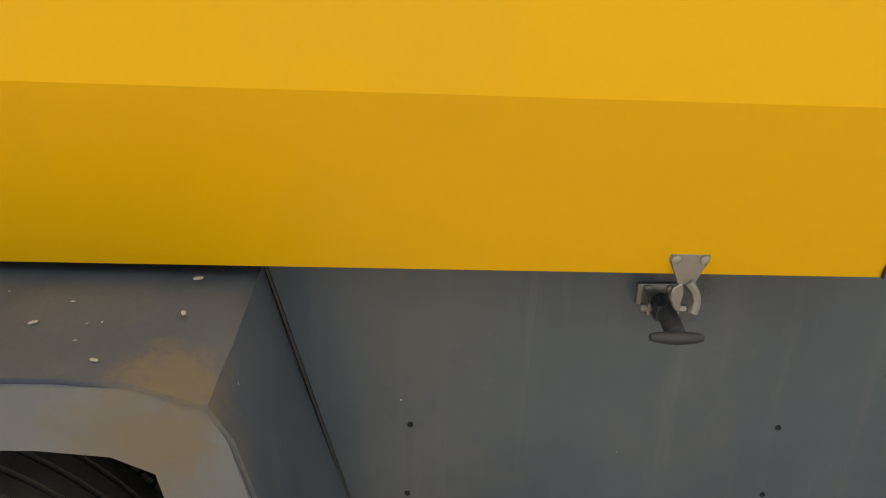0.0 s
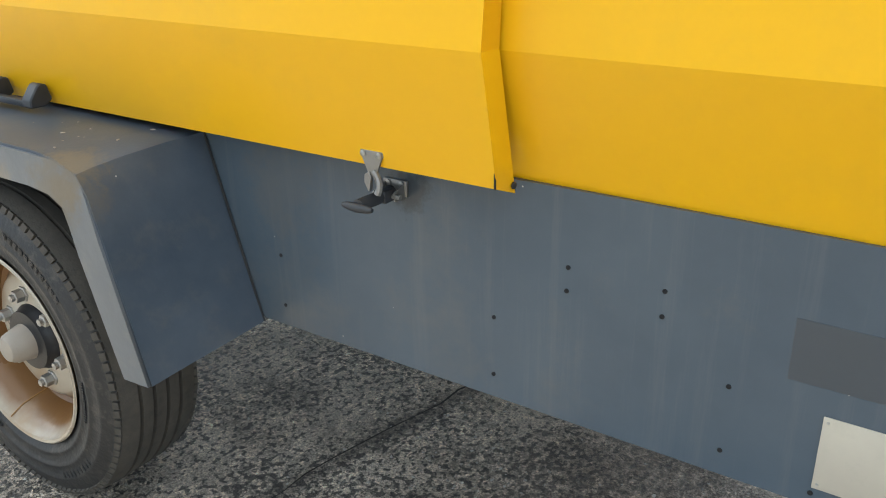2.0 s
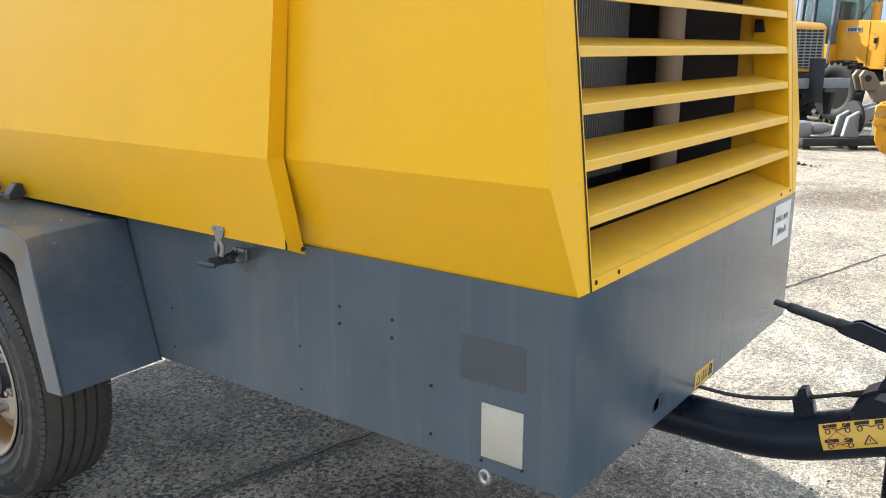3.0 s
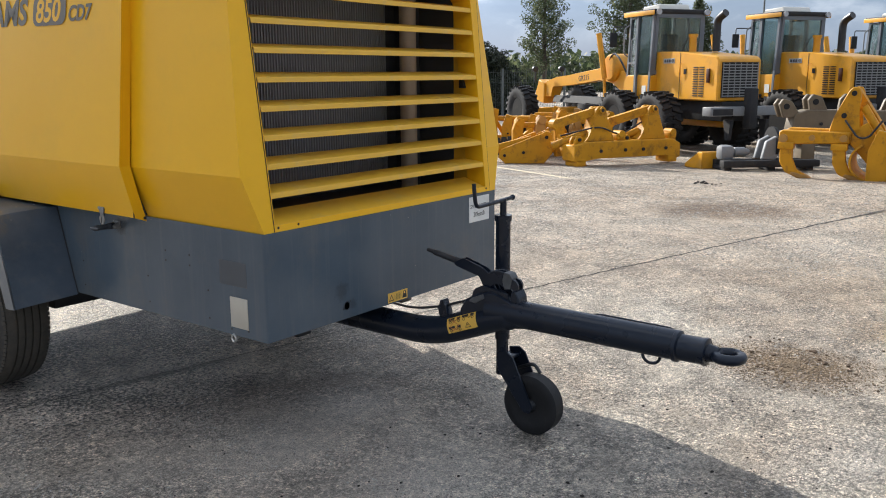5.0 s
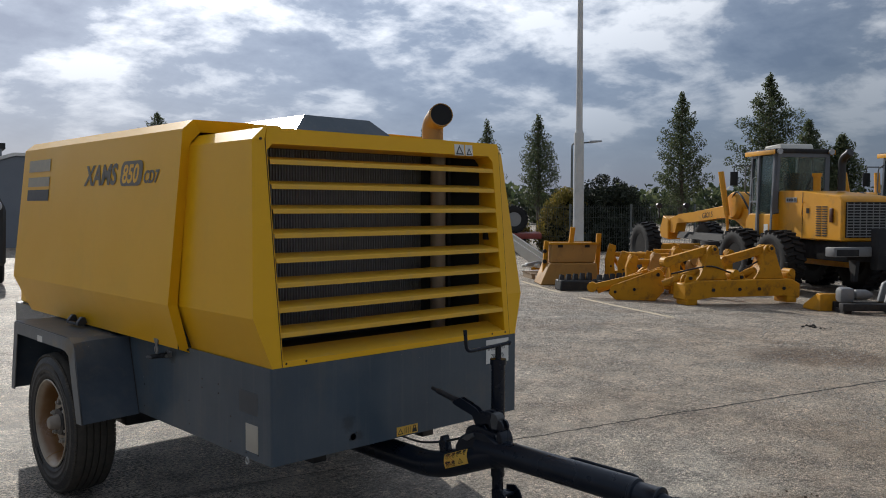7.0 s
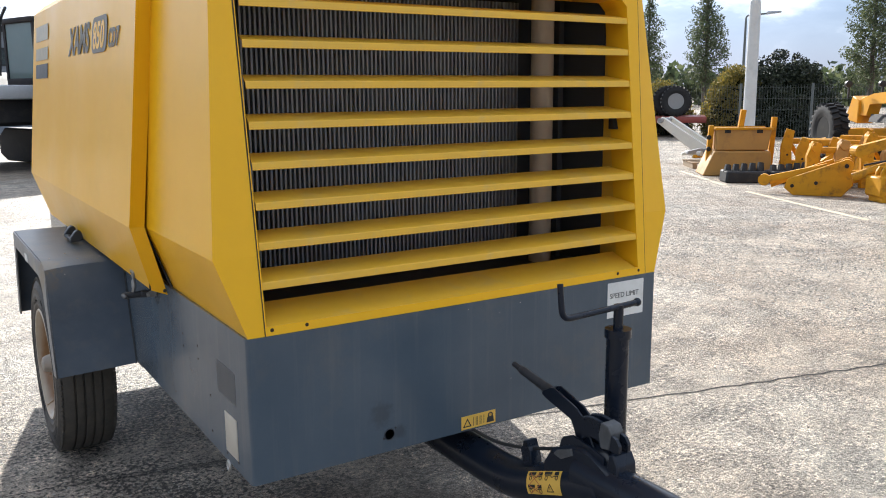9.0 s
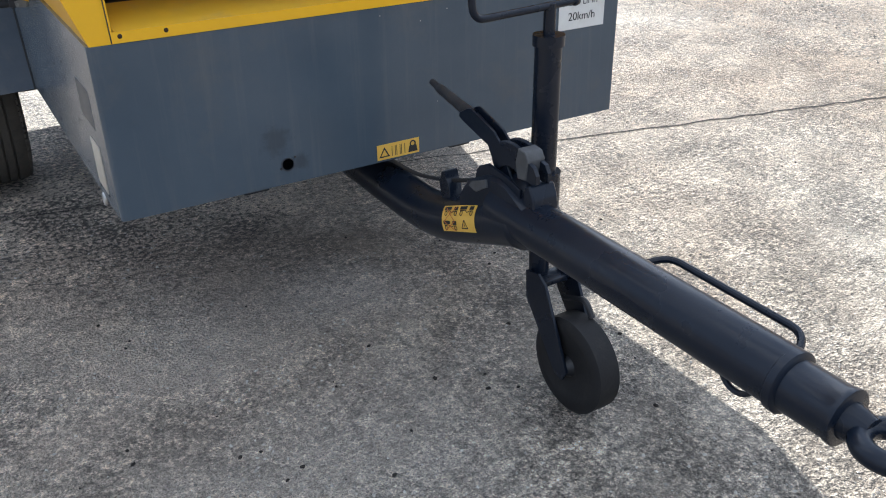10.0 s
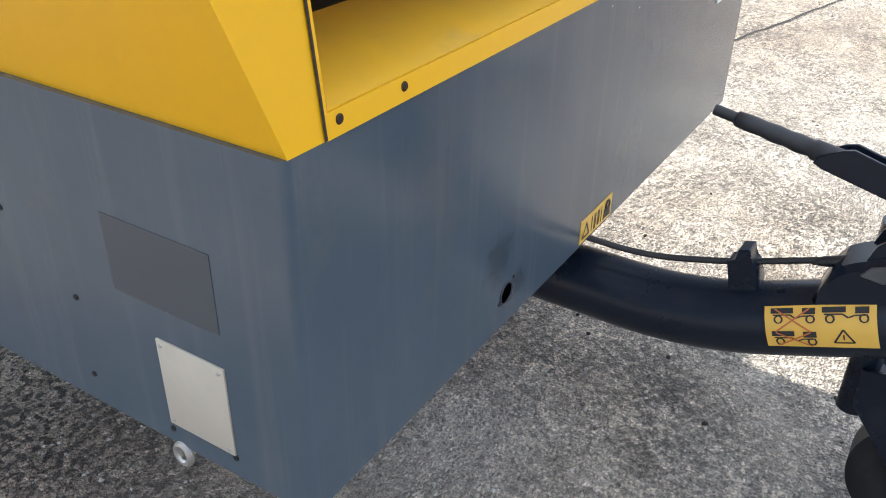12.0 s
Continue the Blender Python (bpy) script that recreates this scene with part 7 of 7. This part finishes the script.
for k in range(11):
    bm = bmesh.new()
    box(bm, (-15 + k * 1.75, -6.04, 3.05), (-15 + k * 1.75 + 1.2, -6.0, 3.85))
    w_ = part("window", bm, M_CHASSIS, hall)
    bm = bmesh.new()
    box(bm, (-15 + k * 1.75 + 0.07, -6.06, 3.12), (-15 + k * 1.75 + 1.13, -6.04, 3.78))
    part("pane", bm, M_GLASS, w_)

part("annex", prism(bmesh.new(), [(2.9, 0), (8.5, 0), (8.5, 4.1), (4.6, 4.1), (2.9, 3.55)], "y", -8.5, -6.4), M_FACADE, hall, "lower grey annex")
part("annex_roof", prism(bmesh.new(), [(2.8, 3.53), (4.55, 4.11), (8.6, 4.11), (8.6, 4.25), (4.5, 4.25), (2.8, 3.69)], "y", -8.6, -6.3), M_WHITE, hall, "pale sloping annex roof")

# unseen hall added to close the near side and block low sky light
near = thing("sky_blocker", "plain grey hall block, unseen, added to cut low sky light", "building")
near.matrix_basis = pose(-44, 0, 0)
bm = bmesh.new()
box(bm, (-8, -45, 0), (0, 40, 6.0))
part("wall", bm, M_FACADE, near, "plain grey clad wall")
bm = bmesh.new()
box(bm, (-8.2, -45.2, 6.0), (0.2, 40.2, 6.3))
part("roof_edge", bm, M_CHASSIS, near)

# ---- poles, fence, trees ----
pole = thing("light_mast", "tall pale grey tapered light mast", "mast")
pole.matrix_basis = at_ground(23.22, 16.47, 0)
bm = bmesh.new()
rod(bm, [(0, 0, 0), (0, 0, 4.6)], [0.21, 0.175], 16)
part("lower_shaft", bm, M_POLE, pole, "pale lower shaft", 50)
bm = bmesh.new()
rod(bm, [(0, 0, 4.55), (0, 0, 16.0)], [0.125, 0.06], 16)
rod(bm, [(0, 0, 4.5), (0, 0, 4.7)], [0.18, 0.13], 16)
part("upper_shaft", bm, M_POLE, pole, "pale upper shaft", 50)
bm = bmesh.new()
box(bm, (-0.9, -0.12, 16.0), (0.9, 0.12, 16.2), 0.03)
part("lamp_bar", bm, M_GREYMET, pole)


def street_lamp(label, x, y, h, rz, arms=1, arm_len=1.1):
    s = thing("street_lamp", label, "street lamp", "street lamps")
    s.matrix_basis = at_ground(x, y, rz)
    bm = bmesh.new()
    rod(bm, [(0, 0, 0), (0, 0, h)], [0.09, 0.05], 10)
    part("shaft", bm, M_WIRE, s, "grey steel shaft")
    for k in range(arms):
        q = 1 if k == 0 else -1
        bm = bmesh.new()
        rod(bm, bend([(0, 0, h - 0.02), (0, 0, h + 0.25), (q * arm_len, 0, h + 0.35)], 0.3, 5), 0.04, 8)
        arm = part("arm", bm, M_WIRE, s)
        bm = bmesh.new()
        prism(bm, [(q * (arm_len - 0.2), h + 0.28), (q * (arm_len + 0.45), h + 0.36), (q * (arm_len + 0.45), h + 0.44), (q * (arm_len - 0.2), h + 0.42)], "y", -0.12, 0.12, 0.02)
        part("lamp_head", bm, M_SILVER, arm, "pale lamp head")
    return s


street_lamp("thin grey street lamp with single arm beyond the fence", 33.2, 24.7, 4.9, -40)
street_lamp("thin grey street lamp with single arm among trees", 44.5, 42.0, 5.3, 140)
street_lamp("grey double-armed street lamp behind the graders", 54.65, 15.2, 6.9, -55, 2, 0.35)

fence = thing("mesh_fence", "green-grey welded mesh fence round the yard", "fence")
f0, f1 = Vector((21.0, 27.5, 0)), Vector((33.0, 6.0, 0))
nf = 10
for k in range(nf + 1):
    p = f0.lerp(f1, k / nf)
    bm = bmesh.new()
    box(bm, (p.x - 0.035, p.y - 0.035, -0.25), (p.x + 0.035, p.y + 0.035, 1.75))
    part("post", bm, M_WIRE, fence)
for k in range(nf):
    bm = bmesh.new()
    a, b_ = f0.lerp(f1, k / nf), f0.lerp(f1, (k + 1) / nf)
    for i in range(26):
        p = a.lerp(b_, i / 26)
        box(bm, (p.x - 0.003, p.y - 0.003, -0.2), (p.x + 0.003, p.y + 0.003, 1.7))
    for z in (0.0, 0.4, 0.8, 1.2, 1.6):
        rod(bm, [(a.x, a.y, z), (b_.x, b_.y, z)], 0.004, 4)
    part("mesh_panel", bm, M_WIRE, fence, "welded wire panel", None)


def leaf_cloud(centres, radii, count, size, seed, name, material, parent, label=""):
    """Many small leaf quads scattered in soft clumps."""
    r = np.random.RandomState(seed)
    centres, radii = np.array(centres, float), np.array(radii, float)
    w = radii ** 2
    pick = r.choice(len(centres), count, p=w / w.sum())
    d = r.normal(size=(count, 3))
    d /= np.linalg.norm(d, axis=1)[:, None]
    pos = centres[pick] + d * (radii[pick] * r.uniform(0.35, 1.0, count) ** 0.6)[:, None]
    u = r.normal(size=(count, 3))
    u /= np.linalg.norm(u, axis=1)[:, None]
    v = np.cross(u, r.normal(size=(count, 3)))
    v /= np.linalg.norm(v, axis=1)[:, None]
    sz = size * r.uniform(0.6, 1.3, count)[:, None]
    u, v = u * sz, v * sz * 0.6
    quads = np.stack([pos - u, pos + v, pos + u, pos - v], 1).reshape(-1, 3)
    me = bpy.data.meshes.new(name)
    me.from_pydata(quads.tolist(), [], [(4 * i, 4 * i + 1, 4 * i + 2, 4 * i + 3) for i in range(count)])
    me.materials.append(material)
    ob = new(name, me)
    ob.parent = parent
    if label:
        ob["label"] = label
    return ob


def conifer_shape(label, x, y, h, spread, seed, count=5200, lean=0.0, low=0.18):
    """A slim poplar-like tree: tapered trunk, rising limbs, gappy crown."""
    r = random.Random(seed)
    t = thing("tree", label, "tree", "trees along the road")
    t.matrix_basis = at_ground(x, y, r.uniform(0, 360))
    bm = bmesh.new()
    pts = [(lean * s + r.uniform(-0.06, 0.06), r.uniform(-0.06, 0.06), h * s) for s in np.linspace(0, 0.97, 9)]
    rod(bm, pts, [0.17 * (1 - 0.9 * s) + 0.015 for s in np.linspace(0, 0.97, 9)], 8)
    centres, radii = [], []
    for k in range(62):
        s = low + (0.98 - low) * (k / 61) ** 0.9
        a = k * 2.4 + r.uniform(-0.5, 0.5)
        prof = math.sin(min(1.0, (1.02 - s) / 0.62) * math.pi / 2) ** 1.25
        reach = spread * prof * r.uniform(0.55, 1.12)
        z0, z1 = h * s, h * s + reach * r.uniform(0.35, 0.75)
        tip = (math.cos(a) * reach, math.sin(a) * reach, z1)
        rod(bm, [(0, 0, z0), (tip[0] * 0.5, tip[1] * 0.5, z0 + (z1 - z0) * 0.4), tip], [0.04, 0.025, 0.01], 5)
        for q in (0.45, 0.75, 1.0):
            centres.append((tip[0] * q, tip[1] * q, z0 + (z1 - z0) * q ** 1.3))
            radii.append((0.20 + 0.34 * prof) * (1.15 - 0.45 * q) * r.uniform(0.8, 1.2))
    centres.append((0, 0, h))
    radii.append(0.16)
    part("trunk", bm, M_BARK, t, "tapered trunk with rising limbs")
    leaf_cloud(centres, radii, int(count * 2.6), 0.068, seed, "crown", M_LEAF, t, "gappy dark green crown")
    return t


conifer_shape("slim dark green poplar tree beyond the yard", 49.14, 27.99, 9.6, 1.75, 3)
conifer_shape("slim poplar tree with open crown", 45.13, 37.21, 8.5, 1.55, 5, 4200)
conifer_shape("broad poplar tree with feathered top", 47.27, 20.94, 9.8, 2.1, 7, 6500)
conifer_shape("low dark tree beside the poplars", 43.30, 16.78, 6.5, 1.3, 8, 4200)
conifer_shape("low dark tree leaning by the graders", 44.10, 15.39, 5.7, 1.3, 9, 4200)
conifer_shape("distant slim tree behind the compressor", 48.68, 45.79, 9.0, 1.3, 12, 3000)
conifer_shape("distant slim tree at the road bend", 40.68, 53.09, 8.8, 1.2, 13, 2500)
conifer_shape("distant thin tree behind the compressor roof", 45.57, 50.20, 8.4, 1.1, 14, 2500)
conifer_shape("round-topped distant tree beyond the hall", 31.42, 70.09, 10.2, 3.0, 15, 5000, low=0.3)


def bush(label, x, y, rx, ry, h, seed, material, count):
    t = thing("bush", label, "bush", "bushes by the fence")
    t.matrix_basis = at_ground(x, y, -38)
    r = random.Random(seed)
    bm = bmesh.new()
    bmesh.ops.create_icosphere(bm, subdivisions=3, radius=1.0)
    for v in bm.verts:
        k = 0.86 + 0.10 * noise.noise(v.co * 2.3 + Vector((seed, 0, 0)))
        v.co = Vector((v.co.x * rx * k, v.co.y * ry * k, max(-0.1, v.co.z) * h * k))
    # solid near-black core: the shade among the leaves, put into its colour
    part("inner_mass", bm, M_BUSH_CORE, t, "near-black core, the bush's inner shade in its colour", 80)
    centres, radii = [], []
    for k in range(300):
        a, e_ = r.uniform(0, 2 * math.pi), math.asin(r.uniform(0.0, 1.0))
        q = r.uniform(0.80, 1.0)
        centres.append((rx * q * math.cos(a) * math.cos(e_), ry * q * math.sin(a) * math.cos(e_), h * q * math.sin(e_)))
        radii.append(r.uniform(0.16, 0.34))
    leaf_cloud(centres, radii, int(count * 3.4), 0.055, seed, "foliage", material, t, "fine leaves")
    return t


bush("large dark rounded evergreen bush by the fence", 28.75, 19.2, 2.15, 1.8, 3.15, 21, M_BUSH, 9000)
bush("yellow-green autumn bush beside the dark one", 27.5, 20.3, 1.4, 1.2, 2.7, 22, M_AUTUMN, 5500)
bush("sparse autumn shrub along the fence", 25.6, 22.6, 1.2, 1.0, 2.1, 23, M_AUTUMN, 3500)
bush("low shrub at the fence foot", 24.2, 24.4, 1.1, 0.9, 1.5, 24, M_LEAF, 2600)

# far belt of trees on the horizon
r = random.Random(31)
centres, radii = [], []
for k in range(420):
    a = radians(-15 + 95 * k / 419)
    d = 92 + r.uniform(-8, 8)
    hgt = 1.2 + 2.4 * (0.5 + 0.5 * noise.noise(Vector((k * 0.045, 0, 0)))) * r.uniform(0.6, 1.2)
    for q in (0.3, 0.75):
        centres.append((d * math.cos(a), d * math.sin(a), hgt * q * 1.3))
        radii.append(r.uniform(1.0, 1.7))
woods = leaf_cloud(centres, radii, 26000, 0.42, 32, "far_woods", M_LEAF, None)
tagged(woods, "distant dark green belt of trees on the horizon", "woods", kind="stuff")

# ---- loose soil and stones ----
r = random.Random(41)


ico = bmesh.new()
bmesh.ops.create_icosphere(ico, subdivisions=1, radius=1.0)
ICO_V, ICO_F = [v.co.copy() for v in ico.verts], [[v.index for v in f.verts] for f in ico.faces]
ico.free()


def clods(name, label, cx, cy, rx, ry, count, size, seed, material, flat=0.55, even=0.7):
    r = random.Random(seed)
    vs, fs = [], []
    for k in range(count):
        a, q = r.uniform(0, 2 * math.pi), r.random() ** even
        x, y = cx + rx * q * math.cos(a), cy + ry * q * math.sin(a)
        s = size * r.uniform(0.25, 1.0) * (1.15 - q * 0.7)
        turn = Matrix.Rotation(r.uniform(0, 6.28), 3, "Z")
        o = Vector((x, y, ground_z(x, y) + s * flat * 0.4))
        fs += [[i + len(vs) for i in f] for f in ICO_F]
        vs += [o + turn @ Vector((v.x * s * r.uniform(0.75, 1.35), v.y * s * r.uniform(0.6, 1.0), v.z * s * flat * r.uniform(0.7, 1.2))) for v in ICO_V]
    me = bpy.data.meshes.new(name)
    me.from_pydata(vs, [], fs)
    me.materials.append(material)
    return tagged(new(name, me), label, "soil", kind="stuff")


clods("soil_heap", "loose brown soil crumbs spread on concrete", 2.46, -1.28, 0.40, 0.52, 3400, 0.0090, 5, M_HEAP, 0.6)
r = random.Random(61)
vs, fs = [], []
for k in range(15):
    x, y = (r.uniform(-0.28, -0.06), r.uniform(1.52, 2.15)) if k > 4 else ((-0.165, 1.512), (-0.080, 1.515), (-0.262, 1.572), (-0.190, 1.655), (-0.225, 1.602))[k]
    q = (0.0042 if k < 4 else 0.0019) * r.uniform(0.7, 1.2)
    turn = Matrix.Rotation(r.uniform(0, 6.28), 3, "Z")
    fs += [[i + len(vs) for i in f] for f in ICO_F]
    vs += [Vector((x, y, 0.9335 + q * 0.1)) + turn @ Vector((v.x * q * 1.5, v.y * q * 0.8, v.z * q * 0.4)) for v in ICO_V]
me = bpy.data.meshes.new("crumbs")
me.from_pydata(vs, [], fs)
me.materials.append(surface("pale_crumbs", (0.40, 0.35, 0.29), (0.33, 0.30, 0.26), 60, 0.8))
tagged(new("crumbs", me), "pale crumbs and dry leaf bits on the mudguard", "crumbs", kind="stuff")
clods("soil_clods", "larger clods of dry brown soil beside the smear", 2.55, -1.38, 0.50, 0.60, 46, 0.022, 12, M_DIRT, 0.7)
clods("soil_crumbs", "small dark crumbs scattered on the yard", 10.1, 2.05, 0.30, 0.25, 9, 0.05, 6, M_CRACK)
clods("gravel", "small loose stones scattered on concrete", 0.6, -1.2, 3.6, 3.0, 420, 0.009, 7, M_CRACK)


def grit_field(name, label, x0, x1, y0, y1, count, size, seed, material):
    """Half-sunk grains of aggregate standing proud of the worn surface, thicker in some patches."""
    r = np.random.RandomState(seed)
    x, y = r.uniform(x0, x1, count), r.uniform(y0, y1, count)
    dens = np.array([noise.noise(Vector((a * 2.2, b_ * 2.2, 3.0))) + 0.5 * noise.noise(Vector((a * 7, b_ * 7, 9.0))) for a, b_ in zip(x, y)])
    keep = dens + r.uniform(-0.45, 0.45, count) > -0.05
    x, y = x[keep], y[keep]
    m = len(x)
    z = np.array([ground_z(a, b_) for a, b_ in zip(x, y)])
    size = size * r.uniform(0.45, 1.3, m)
    t = r.uniform(0, 6.28, m)
    base_ = np.array([(1, 0, 0), (0.2, 0.9, 0), (-1, 0.15, 0), (-0.1, -0.9, 0), (0.1, 0.05, 0.75)])
    v = base_[None] * r.uniform(0.65, 1.3, (m, 5, 1))
    v[:, 4, :2] += r.uniform(-0.4, 0.4, (m, 2))
    c_, s_ = np.cos(t)[:, None], np.sin(t)[:, None]
    vx, vy = v[..., 0] * c_ - v[..., 1] * s_, v[..., 0] * s_ + v[..., 1] * c_
    k = size[:, None]
    pts = np.stack([x[:, None] + vx * k, y[:, None] + vy * k, z[:, None] - 0.0008 + v[..., 2] * k], -1).reshape(-1, 3)
    faces = (np.arange(m)[:, None, None] * 5 + np.array([(0, 1, 4), (1, 2, 4), (2, 3, 4), (3, 0, 4)])[None]).reshape(-1, 3)
    me = bpy.data.meshes.new(name)
    me.from_pydata(pts.tolist(), [], faces.tolist())
    me.materials.append(material)
    return tagged(new(name, me), label, "grit", kind="stuff")


grit_field("grit", "exposed pale and grey aggregate grains in the concrete", -2.5, 6.5, -4.0, 5.0, 100000, 0.0058, 8, M_GRIT)
grit_field("coarse_grit", "coarser aggregate grains further over the yard", 4.5, 12.0, -4.0, 9.0, 60000, 0.010, 9, M_GRIT)
